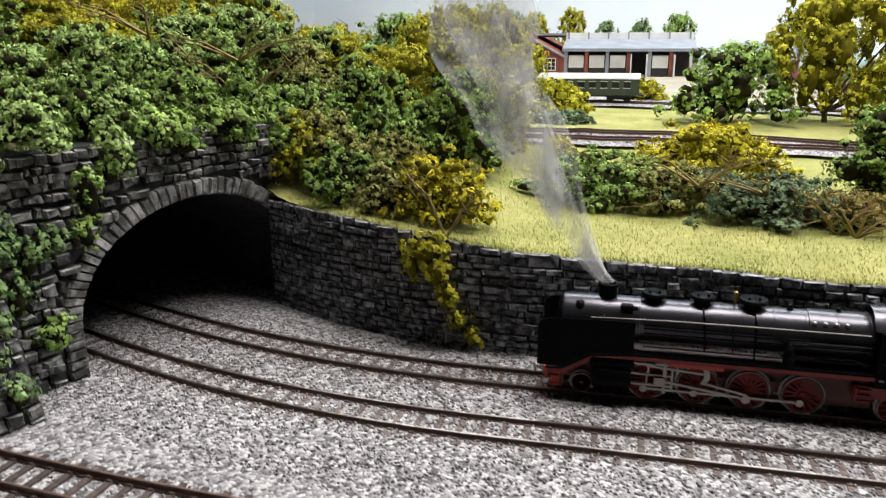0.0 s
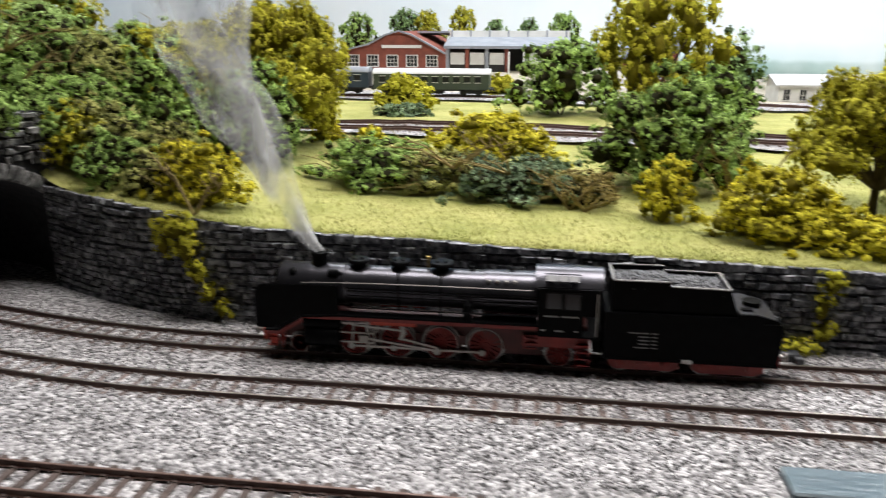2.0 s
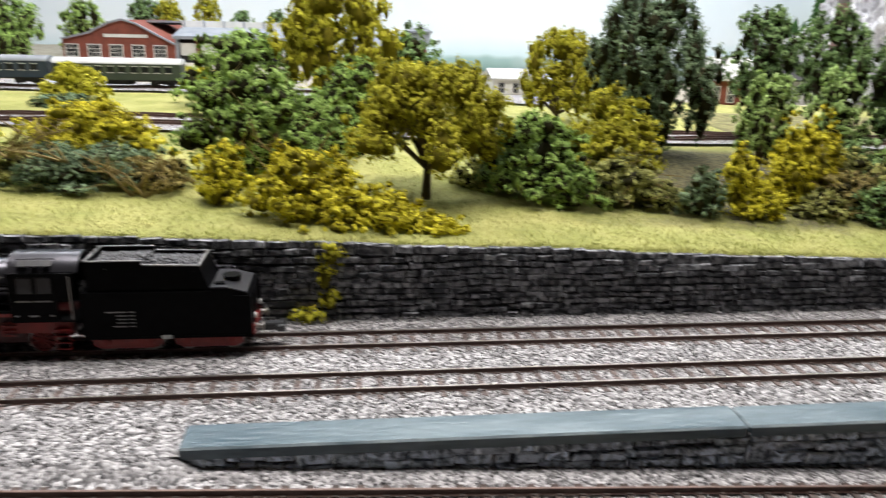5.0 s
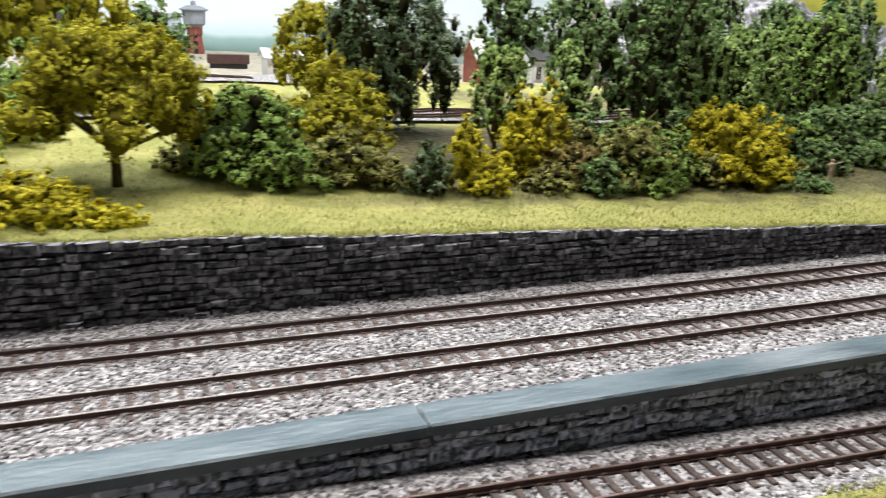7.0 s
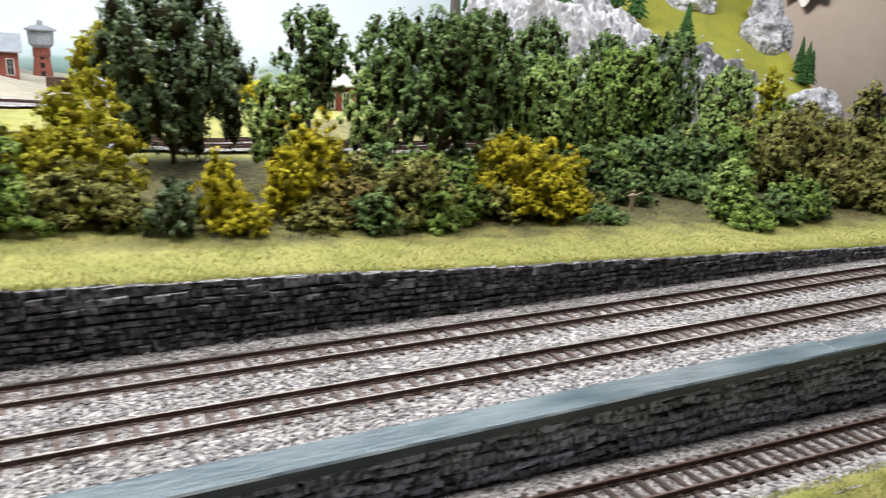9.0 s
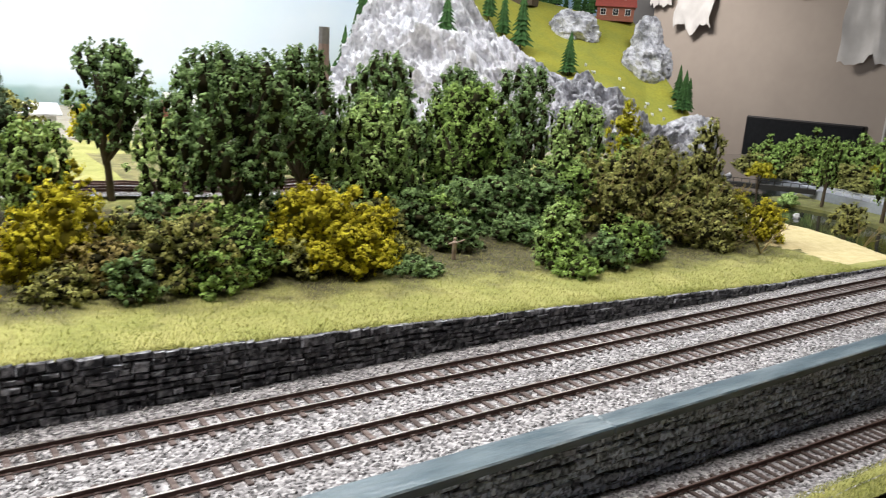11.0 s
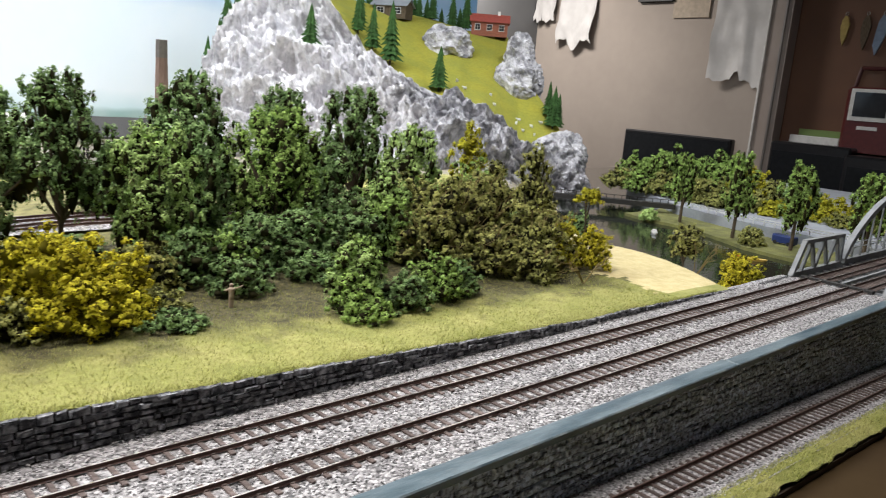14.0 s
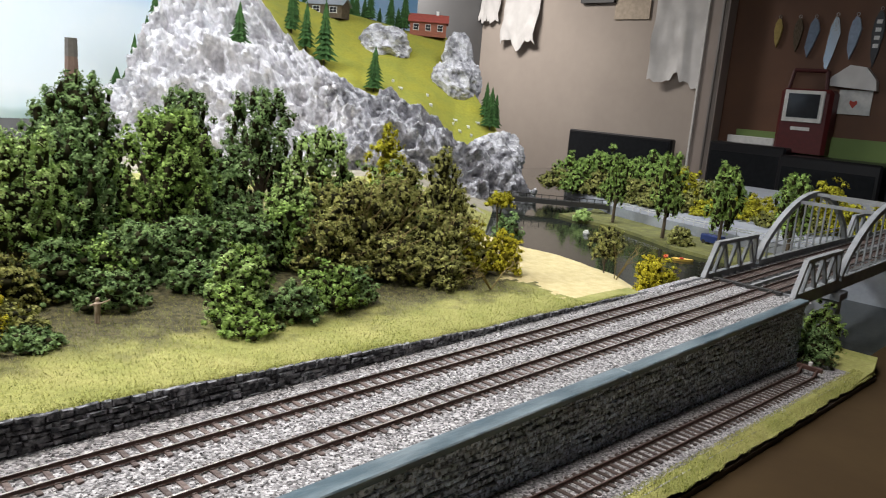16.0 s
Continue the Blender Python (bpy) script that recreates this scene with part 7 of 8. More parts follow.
for y in (0.2575, 0.3175, 0.3735):
    girder("deck_girder", (1.682, y, -0.0095), (2.62, y, -0.0095), 0.004, 0.014)
for i in range(38):
    x = 1.69 + 0.0248 * i
    girder("cross_beam", (x, 0.2575, -0.0085), (x, 0.3735, -0.0085), 0.003, 0.005)
for y in (0.2575, 0.3735):
    for x0, x1 in ((1.685, 1.85), (2.29, 2.455)):
        girder("end_post", (x0, y, -0.004), (x0 + 0.03, y, 0.041), 0.006, 0.006)
        girder("end_post", (x1, y, -0.004), (x1 - 0.004, y, 0.041), 0.006, 0.006)
        girder("top_chord", (x0 + 0.028, y, 0.041), (x1 - 0.002, y, 0.041), 0.007, 0.005)
        girder("bottom_chord", (x0, y, -0.001), (x1, y, -0.001), 0.007, 0.005)
        n = 6
        for i in range(n):
            a, b = x0 + 0.03 + (x1 - x0 - 0.034) * i / n, x0 + 0.03 + (x1 - x0 - 0.034) * (i + 1) / n
            girder("diagonal", (a, y, 0.04 if i % 2 else 0.0), (b, y, 0.0 if i % 2 else 0.04), 0.004, 0.005)
    pts = [(1.862 + 0.42 * t, y, 0.002 + 0.092 * math.sin(math.pi * t) ** 0.72) for t in np.linspace(0, 1, 25)]
    g = Geo()
    out = []
    for i, q in enumerate(pts):
        e, f = pts[max(i - 1, 0)], pts[min(i + 1, 24)]
        k = math.hypot(f[0] - e[0], f[2] - e[2])
        out.append((q[0], q[2], -(f[2] - e[2]) / k * 0.0045, (f[0] - e[0]) / k * 0.0045))
    n = len(out)
    v = [(x + m * dx, y + t, z + m * dz) for x, z, dx, dz in out for m, t in ((1, -0.004), (1, 0.004), (-1, 0.004), (-1, -0.004))]
    g.add(v, [(4 * i + j, 4 * i + (j + 1) % 4, 4 * i + 4 + (j + 1) % 4, 4 * i + 4 + j) for i in range(n - 1) for j in range(4)] + [(3, 2, 1, 0), (4 * n - 4, 4 * n - 3, 4 * n - 2, 4 * n - 1)])
    part("arch", g, M_BRIDGE, BRIDGE, "curved grey steel arch")
    girder("arch_tie", (1.862, y, 0.0), (2.282, y, 0.0), 0.008, 0.006)
    for i in range(2, 23, 2):
        girder("hanger", (pts[i][0], y, 0.0), pts[i], 0.0026, 0.0026)
    for z in (0.012, 0.02):
        girder("walkway_rail", (1.87, y - 0.011 if y < 0.3 else y + 0.011, z), (2.6, y - 0.011 if y < 0.3 else y + 0.011, z), 0.0012, 0.0012)
for x in (2.0, 2.072, 2.144):
    z = 0.002 + 0.092 * math.sin(math.pi * (x - 1.862) / 0.42) ** 0.72
    girder("wind_brace", (x, 0.2575, z), (x, 0.3735, z), 0.005, 0.005)
for yc in (RAIL_A, RAIL_B):
    track("bridge_track", lambda x, c=yc: c, lambda x: 0.0, 1.69, 2.62, "railway track with dark sleepers across the bridge")
for x in (1.857, 2.286):
    ob = thing("bridge_pier", (x, 0.3155, WATER - 0.02), "pale grey concrete bridge pier standing in the lake", "pier", "bridge piers")
    g = Geo()
    g.box(-0.014, 0.014, -0.066, 0.066, 0, 0.105, 0.004)
    part("shaft", g, M_CONCRETE, ob)
    g = Geo()
    g.box(-0.018, 0.018, -0.07, 0.07, 0.105, 0.1155, 0.001)
    part("cap", g, M_CONCRETE, ob)
g = Geo()
g.box(1.683, 1.692, 0.272, 0.36, -0.012, 0.0005)
tagged(part("bridge_seat", g, M_UNDER), "dark timber bridge seat at the abutment", "trim", kind="structure")

# ---- far bank: quay, road, poplars, hedge, boats ----
g = Geo()
bank = [(2.53, 1.20), (2.50, 1.11), (2.505, 1.0), (2.46, 0.90), (2.435, 0.85), (2.39, 0.77), (2.37, 0.69), (2.36, 0.58), (2.33, 0.4), (2.34, 0.2), (3.6, 0.2), (3.6, 1.0), (2.95, 1.3), (2.70, 1.2)]
g.slab(bank, WATER - 0.03, WATER + 0.008, "z")
tagged(part("far_bank", g, M_MEADOWDIM), "flat grassy bank on the far side of the lake", "ground", kind="structure")
QUAY = ((2.69, 1.13), (2.62, 0.92), (2.58, 0.70), (2.56, 0.20))
g = Geo()
g.slab([*QUAY, (4.0, 0.2), (4.0, 1.6), (2.98, 1.5)], WATER, -0.078, "z")
tagged(part("quay_wall", g, M_CONCRETE), "grey concrete quay wall behind the far bank", "wall", kind="structure")
g = Geo()
for (x0, y0), (x1, y1) in zip(QUAY[:-1], QUAY[1:]):
    for z in (-0.068, -0.062):
        g.bar((x0 + 0.004, y0, z), (x1 + 0.004, y1, z), 0.0016, 0.0016)
    for i in range(8):
        t = i / 7
        g.bar((x0 + 0.004 + (x1 - x0) * t, y0 + (y1 - y0) * t, -0.078), (x0 + 0.004 + (x1 - x0) * t, y0 + (y1 - y0) * t, -0.061), 0.0016, 0.0016)
tagged(part("quay_railing", g, M_PALE), "thin pale railing along the quay", "railing", kind="structure")
BA, BB = Vector((2.47, 1.42, -0.083)), Vector((2.69, 1.135, -0.083))
g = Geo()
g.bar(BA, BB, 0.03, 0.014)
tagged(part("girder_bridge", g, M_UNDER), "dark girder bridge behind the lake", "bridge")
g = Geo()
for i in range(17):
    p = BA.lerp(BB, i / 16) + Vector((-0.012, -0.009, 0.007))
    g.bar(p, p + Vector((0, 0, 0.013)), 0.0016, 0.0016)
g.bar(BA + Vector((-0.012, -0.009, 0.020)), BB + Vector((-0.012, -0.009, 0.020)), 0.0018, 0.0018)
tagged(part("bridge_railing", g, M_UNDER), "dark railing of the girder bridge", "railing")


def poplar(x, y, h, w, z0=WATER + 0.008, colour="green"):
    ob = thing("poplar", (x, y, z0), "slender light green model poplar on the lake bank", "tree", "poplars")
    SEED[0] += 1
    r = random.Random(SEED[0])
    lobes = [(0, 0, h * 0.58, w * 0.17, w * 0.17, h * 0.27)]
    for i in range(46):
        t, a = (i + 0.5) / 46, 2.4 * i + r.uniform(-0.4, 0.4)
        k = 0.5 * math.sin(math.pi * (0.12 + 0.8 * t)) ** 0.8 * r.uniform(0.45, 1.0)
        q = w * r.uniform(0.06, 0.1)
        z = h * (0.27 + 0.64 * t)
        lobes.append((math.cos(a) * w * k, math.sin(a) * w * k, z, q, q, min(q * r.uniform(2.0, 3.4), h - z + 0.004)))
    part("crown", crown_mesh(lobes, SEED[0], 0.0052, 9, LEAF[colour]), None, ob)
    g = Geo()
    g.tube([(0, 0, -0.01), (0.002, 0, h * 0.4), (0, 0, h * 0.8)], 0.005, 7, 0.002)
    part("trunk", g, M_BARK, ob)


poplar(2.56, 1.04, 0.195, 0.068)
poplar(2.475, 0.842, 0.225, 0.088)
poplar(2.47, 0.694, 0.208, 0.092)
poplar(2.53, 0.555, 0.205, 0.090)
for c, x, y, w, t in (("green", 2.93, 1.43, 0.13, 0.038), ("green", 2.93, 1.32, 0.16, 0.064), ("green", 2.93, 1.21, 0.15, 0.052), ("green", 2.93, 1.12, 0.14, 0.072), ("olive", 2.93, 1.03, 0.12, 0.045),
                      ("moss", 2.95, 0.96, 0.12, 0.0), ("deep", 2.95, 0.89, 0.13, 0.0), ("olive", 2.92, 0.85, 0.11, -0.03), ("olive", 2.92, 0.79, 0.12, -0.018), ("olive", 2.92, 0.69, 0.13, -0.02),
                      ("olive", 2.95, 0.61, 0.10, 0.055), ("olive", 2.92, 0.55, 0.10, 0.004), ("olive", 2.92, 0.46, 0.11, 0.01), ("moss", 2.95, 0.36, 0.15, 0.0), ("moss", 2.95, 0.26, 0.15, 0.02),
                      ("moss", 2.85, 1.16, 0.10, -0.01), ("moss", 2.82, 1.05, 0.10, -0.03)):
    bush(c, x, y, w * 1.25, t + 0.01, base=-0.084, n=7, note="hedge tree behind the quay")
for c, x, y, w, t in (("moss", 2.87, 1.45, 0.15, -0.005), ("green", 2.87, 1.37, 0.15, 0.0), ("moss", 2.87, 1.28, 0.15, 0.005), ("green", 2.87, 1.20, 0.15, -0.005), ("moss", 2.86, 1.10, 0.15, 0.005),
                      ("moss", 2.86, 0.99, 0.13, -0.02), ("olive", 2.86, 0.90, 0.12, -0.035), ("moss", 2.86, 0.72, 0.12, -0.04), ("moss", 2.86, 0.62, 0.13, -0.03)):
    bush(c, x, y, w, t, base=-0.084, n=6, note="dense low hedge shrub behind the quay")
bush("moss", 2.44, 0.775, 0.055, -0.062, base=WATER + 0.004, note="low shrub on the lake bank")
bush("fresh", 2.50, 1.10, 0.045, -0.078, base=WATER + 0.004, note="low shrub at the water's edge")
bush("deep", 2.06, 1.01, 0.07, -0.045, base=WATER - 0.004, note="dark shrub at the water's edge")


def boat(name, x, y, length, turn, mat, label):
    ob = thing(name, (x, y, WATER), label, "boat", turn=turn)
    k = length
    g = Geo()
    out = [(-0.5, 0.0), (-0.35, 0.16), (0.1, 0.18), (0.38, 0.1), (0.5, 0.0), (0.38, -0.1), (0.1, -0.18), (-0.35, -0.16)]
    v = [(a * k, b * k, 0.1 * k) for a, b in out] + [(a * k * 0.85, b * k * 0.7, -0.02 * k) for a, b in out] + [(a * k * 0.85, b * k * 0.7, 0.06 * k) for a, b in out]
    n = len(out)
    g.add(v, [(i, (i + 1) % n, n + (i + 1) % n, n + i) for i in range(n)] + [(i, (i + 1) % n, 2 * n + (i + 1) % n, 2 * n + i) for i in range(n)] + [tuple(range(2 * n, 3 * n)), tuple(range(n, 2 * n))])
    part("hull", g, mat, ob)
    g = Geo()
    c = 1.0 if name == "motor_boat" else 0.5
    g.box(-0.25 * k * c, 0.05 * k, -0.11 * k * c, 0.11 * k * c, 0.05 * k, (0.05 + 0.19 * c) * k, 0.02 * k)
    part("cabin" if name == "motor_boat" else "seat", g, M_PALE if name == "motor_boat" else M_BRIGHTRED, ob)


boat("motor_boat", 2.355, 0.99, 0.045, 40, M_PALE, "small white cabin boat on the lake")
boat("kayak", 2.293, 0.734, 0.032, 25, material("kayak_orange", (0.75, 0.16, 0.04), 0.5), "small orange kayak on the lake")
boat("kayak", 2.29, 0.692, 0.05, -60, material("kayak_yellow", (0.8, 0.55, 0.1), 0.5), "small yellow kayak on the lake")
ob = thing("parked_van", (2.53, 0.735, WATER + 0.008), "small blue model van parked on the far bank", "vehicle", turn=80)
g = Geo()
g.box(-0.03, 0.03, -0.011, 0.011, 0.005, 0.024, 0.003)
part("body", g, material("van_blue", (0.02, 0.04, 0.16), 0.4), ob)
for x in (-0.018, 0.018):
    for y in (-0.011, 0.011):
        g = Geo()
        g.cyl((x, y - 0.001, 0.005), (x, y + 0.001, 0.005), 0.005, 12)
        part("wheel", g, M_UNDER, ob)

# ---- small things near the line ----
ob = thing("buffer_stop", (1.63, RAIL_C, lower_bed(1.63)), "rusty brown buffer stop with a white lamp at the siding's end", "buffer stop")
for y in (-0.0085, 0.0085):
    g = Geo()
    g.bar((0.0, y, 0.0), (0.0, y, 0.011), 0.002, 0.002)
    g.bar((0.0, y, 0.010), (-0.015, y, 0.0), 0.002, 0.002)
    part("upright", g, M_RAIL, ob)
g = Geo()
g.box(-0.002, 0.003, -0.014, 0.014, 0.0065, 0.0115, 0.0005)
part("beam", g, M_RAIL, ob)
g = Geo()
g.lathe((0.001, 0.0, 0.0115), (0, 0, 1), [(0, 0.0022), (0.004, 0.0024), (0.0048, 0.0012), (0.005, 0.0004)], 12)
part("lamp", g, M_WHITE, ob)


def figurine(x, y):
    """A plain small standing figure, arms spread."""
    g = Geo(0.001)
    g.lathe((0, 0, 9.5), (0, 0, 1), [(0, 2.0), (3, 2.3), (7, 2.6), (8.4, 1.2), (8.8, 0.8)], 10)
    g.lathe((0, 0, 18), (0, 0, 1), [(0, 0.6), (0.8, 1.4), (2.0, 1.5), (2.9, 1.0), (3.1, 0.2)], 10)
    for s in (-1, 1):
        g.cyl((s * 1.0, 0, 0), (s * 0.9, 0, 10), 1.0, 8, 1.2)
    g.tube([(-2.0, 0, 16.2), (-5, -0.5, 15.0), (-3, -1.5, 15.6)], 0.8, 6)
    g.tube([(2.0, 0, 16.2), (5.5, -0.5, 17.6), (9, -1, 19.4)], 0.7, 6)
    ob = part("standing_figurine", g, material("figurine_paint", (0.50, 0.40, 0.31), 0.7, colour2=(0.36, 0.26, 0.19), scale=120))
    ob.location = (x, y, land(x, y) - 0.0005)
    ob.rotation_euler = (0, 0, radians(-25))
    tagged(ob, "small painted pale brown standing figurine on the grass", "figurine")


figurine(0.952, 0.517)


def vine(points, colour, label, rc=0.0038):
    SEED[0] += 1
    ob = tagged(new("ivy", crown_mesh(points, SEED[0], rc, 12, LEAF[colour])), label, "climbing plant", "ivy")
    return ob


vine([(*on_portal(-0.045, 0.012, 0.024), 0.007, 0.007, 0.009), (*on_portal(-0.05, 0.028, 0.019), 0.006, 0.006, 0.009), (*on_portal(-0.046, 0.042, 0.013), 0.008, 0.007, 0.008), (*on_portal(-0.03, 0.05, 0.006), 0.007, 0.005, 0.012),
      (*on_portal(-0.022, 0.066, 0.006), 0.006, 0.005, 0.012)], "deep", "dark green ivy climbing over the portal's buttress", 0.0026)
vine([(*on_portal(0.012, 0.09, 0.006), 0.008, 0.006, 0.014), (*on_portal(0.008, 0.072, 0.006), 0.006, 0.005, 0.01), (*on_portal(0.03, 0.104, 0.006), 0.011, 0.007, 0.008), (*on_portal(0.07, 0.108, 0.006), 0.013, 0.007, 0.006),
      (*on_portal(0.11, 0.108, 0.006), 0.013, 0.007, 0.007), (*on_portal(0.145, 0.1, 0.006), 0.012, 0.007, 0.009), (*on_portal(0.165, 0.088, 0.006), 0.009, 0.006, 0.012)], "green", "green ivy hanging over the portal's parapet", 0.0026)
vine([(-0.100, 0.379, 0.052, 0.013, 0.007, 0.010), (-0.094, 0.3765, 0.04, 0.009, 0.005, 0.010), (-0.088, 0.3755, 0.026, 0.007, 0.004, 0.009), (-0.108, 0.378, 0.042, 0.006, 0.004, 0.008),
      (-0.080, 0.375, 0.014, 0.006, 0.004, 0.007), (-0.073, 0.374, 0.004, 0.005, 0.004, 0.006)], "olive", "yellow-green ivy hanging down the retaining wall", 0.003)
vine([(0.266, 0.3775, 0.036, 0.007, 0.004, 0.008), (0.262, 0.377, 0.022, 0.005, 0.004, 0.010), (0.264, 0.3765, 0.008, 0.006, 0.004, 0.008), (0.252, 0.374, 0.0, 0.009, 0.006, 0.005)], "olive",
     "yellow-green ivy growing up the retaining wall", 0.003)
for u, z, w, h, c in ((0.03, 0.108, 0.014, 0.02, "fresh"), (-0.04, 0.07, 0.022, 0.028, "deep"), (-0.053, 0.03, 0.018, 0.036, "deep"), (-0.01, 0.072, 0.018, 0.01, "deep"), (-0.014, 0.027, 0.016, 0.01, "green"),
                      (-0.04, 0.112, 0.024, 0.012, "fresh"), (0.06, 0.118, 0.03, 0.012, "green"), (0.11, 0.116, 0.03, 0.012, "green"), (0.155, 0.108, 0.022, 0.016, "green")):
    p = on_portal(u, z, 0.003)
    vine([(p.x, p.y, p.z, w * 0.6, w * 0.6, h * 0.6), (p.x - 0.003, p.y + 0.004, p.z + h * 0.4, w * 0.5, w * 0.5, h * 0.5), (p.x, p.y - 0.003, p.z - h * 0.4, w * 0.4, w * 0.4, h * 0.45)], c,
         "green ivy clinging to the portal's stones")


def dead_wood(x, y, z, spread, h, seed, label="tangle of dry pale twigs in the shrubbery"):
    r = random.Random(seed)
    ob = thing("dry_branch", (x, y, z), label, "branch", "dry branches")
    for i in range(5):
        g = Geo()
        a = r.uniform(-0.6, 3.7)
        tip = Vector((math.cos(a) * spread, -abs(math.sin(a)) * spread * 0.4, h * r.uniform(0.5, 1.1)))
        mid = tip * 0.5 + Vector((0, 0, h * r.uniform(0.05, 0.3)))
        g.tube([(0, 0, 0), mid, tip], 0.0009, 5, 0.0003)
        for k in range(4):
            t = r.uniform(0.3, 0.95)
            b = mid.lerp(tip, t)
            g.tube([b, b + Vector((r.uniform(-0.3, 0.3) * spread, r.uniform(-0.2, 0.1) * spread, r.uniform(0.0, 0.35) * h))], 0.0005, 4, 0.0002)
        part("twig", g, M_TWIG, ob)


dead_wood(0.045, 0.50, land(0.045, 0.5), 0.03, 0.035, 1)
dead_wood(0.14, 0.475, land(0.14, 0.475), 0.025, 0.022, 2)
dead_wood(-0.235, 0.44, 0.125, 0.045, 0.03, 3)
dead_wood(-0.09, 0.385, land(-0.09, 0.392), 0.02, 0.03, 4)
dead_wood(0.05, 0.49, land(0.05, 0.49) + 0.02, 0.045, 0.022, 21)
dead_wood(0.09, 0.485, land(0.09, 0.485) + 0.018, 0.05, 0.02, 22)
dead_wood(0.13, 0.48, land(0.13, 0.48), 0.03, 0.026, 23)
dead_wood(-0.27, 0.40, 0.165, 0.05, 0.018, 24)
dead_wood(-0.23, 0.43, 0.15, 0.05, 0.02, 25)
dead_wood(0.235, 0.47, land(0.235, 0.47), 0.03, 0.045, 5)
dead_wood(1.36, 0.47, land(1.36, 0.47), 0.04, 0.03, 6)
dead_wood(1.80, 0.572, land(1.80, 0.572), 0.06, 0.06, 7)
tree("moss", 1.79, 0.587, 0.062, 0.022, crown=0.35, n=2, note="thin straggling sapling on the sandy shore", R=0.0015, flat=0.5)
bush("olive", 1.70, 0.425, 0.05, -0.004, note="low ragged shrub at the lake's edge", twiggy=8)
tree("olive", 1.455, 0.545, 0.034, 0.094, crown=0.8, n=3, note="slender sapling with a thin bare trunk", R=0.0012, flat=0.6)
bush("deep", 1.695, 0.224, 0.058, -0.032, base=-0.085, note="shrub below the bridge abutment")
bush("green", 1.785, 0.245, 0.07, -0.02, base=-0.09, note="shrub below the bridge abutment")
g = Geo()
g.slab([(1.66, 0.166), (1.735, 0.166), (1.80, 0.178), (1.80, 0.225), (1.70, 0.25), (1.66, 0.25)], WATER - 0.03, -0.079, "z")
tagged(part("grass_spit", g, M_GRASS), "small grassy spit at the siding's end", "ground", kind="structure")


# ---- steam drifting from the chimney: thin torn veils ----
def steam_veil():
    m = bpy.data.materials.new("steam_veil")
    m.use_nodes = True
    nodes, link = m.node_tree.nodes, m.node_tree.links.new
    bsdf = nodes["Principled BSDF"]
    bsdf.inputs["Base Color"].default_value = (0.82, 0.83, 0.83, 1)
    bsdf.inputs["Roughness"].default_value = 1.0
    bsdf.inputs["Specular IOR Level"].default_value = 0.0
    co = nodes.new("ShaderNodeTexCoord")
    mp = nodes.new("ShaderNodeMapping")
    mp.inputs["Rotation"].default_value = (0, radians(-30), 0)
    mp.inputs["Scale"].default_value = (1.0, 1.0, 0.22)
    link(co.outputs["Object"], mp.inputs[0])
    n = nodes.new("ShaderNodeTexNoise")
    n.inputs["Scale"].default_value, n.inputs["Detail"].default_value, n.inputs["Distortion"].default_value = 30, 4, 1.6
    link(mp.outputs[0], n.inputs[0])
    r1 = nodes.new("ShaderNodeMapRange")
    r1.inputs[1].default_value, r1.inputs[2].default_value, r1.inputs[4].default_value = 0.4, 0.78, 0.55
    link(n.outputs[0], r1.inputs[0])
    sep = nodes.new("ShaderNodeSeparateXYZ")
    link(co.outputs["Object"], sep.inputs[0])
    r2 = nodes.new("ShaderNodeMapRange")
    r2.inputs[1].default_value, r2.inputs[2].default_value, r2.inputs[3].default_value, r2.inputs[4].default_value = 0.06, 0.25, 1.0, 0.35
    link(sep.outputs["Z"], r2.inputs[0])
    mul = nodes.new("ShaderNodeMath")
    mul.operation = "MULTIPLY"
    link(r1.outputs[0], mul.inputs[0])
    link(r2.outputs[0], mul.inputs[1])
    link(mul.outputs[0], bsdf.inputs["Alpha"])
    return m


def steam():
    ob = thing("steam_plume", (0, 0, 0), "thin pale steam drifting up from the chimney", "steam")
    veil = steam_veil()
    seg, steps = 28, 60
    for k, (phase, wide) in enumerate(((0.0, 1.0), (2.1, 0.62), (4.0, 0.34))):
        g = Geo()
        n0 = 0
        for i in range(steps + 1):
            t = i / steps
            c = Vector((LX + 0.033 - 0.10 * t ** 0.8 + math.sin(t * 9 + phase) * 0.009 * t, RAIL_A + 0.045 * t + math.cos(t * 7 + phase) * 0.008 * t, 0.053 + 0.185 * t ** 0.95))
            R = 0.0028 + wide * 0.034 * t ** 0.9
            for j in range(seg):
                a = 2 * math.pi * j / seg
                q = R * (1 + 0.45 * noise.noise(Vector((math.cos(a) * 1.5 + k * 3, math.sin(a) * 1.5, t * 7))))
                g.v.append((c.x + q * math.cos(a), c.y + 0.55 * q * math.sin(a), c.z + 0.3 * q * math.cos(a)))
        g.f += [(n0 + i * seg + j, n0 + i * seg + (j + 1) % seg, n0 + (i + 1) * seg + (j + 1) % seg, n0 + (i + 1) * seg + j) for i in range(steps) for j in range(seg)]
        part("veil", g, veil, ob, smooth=180)


steam()
# ---- the room beyond the layout ----
def hung(name, x, y, z, label, category, group=""):
    return thing(name, (x, y, z), label, category, group)


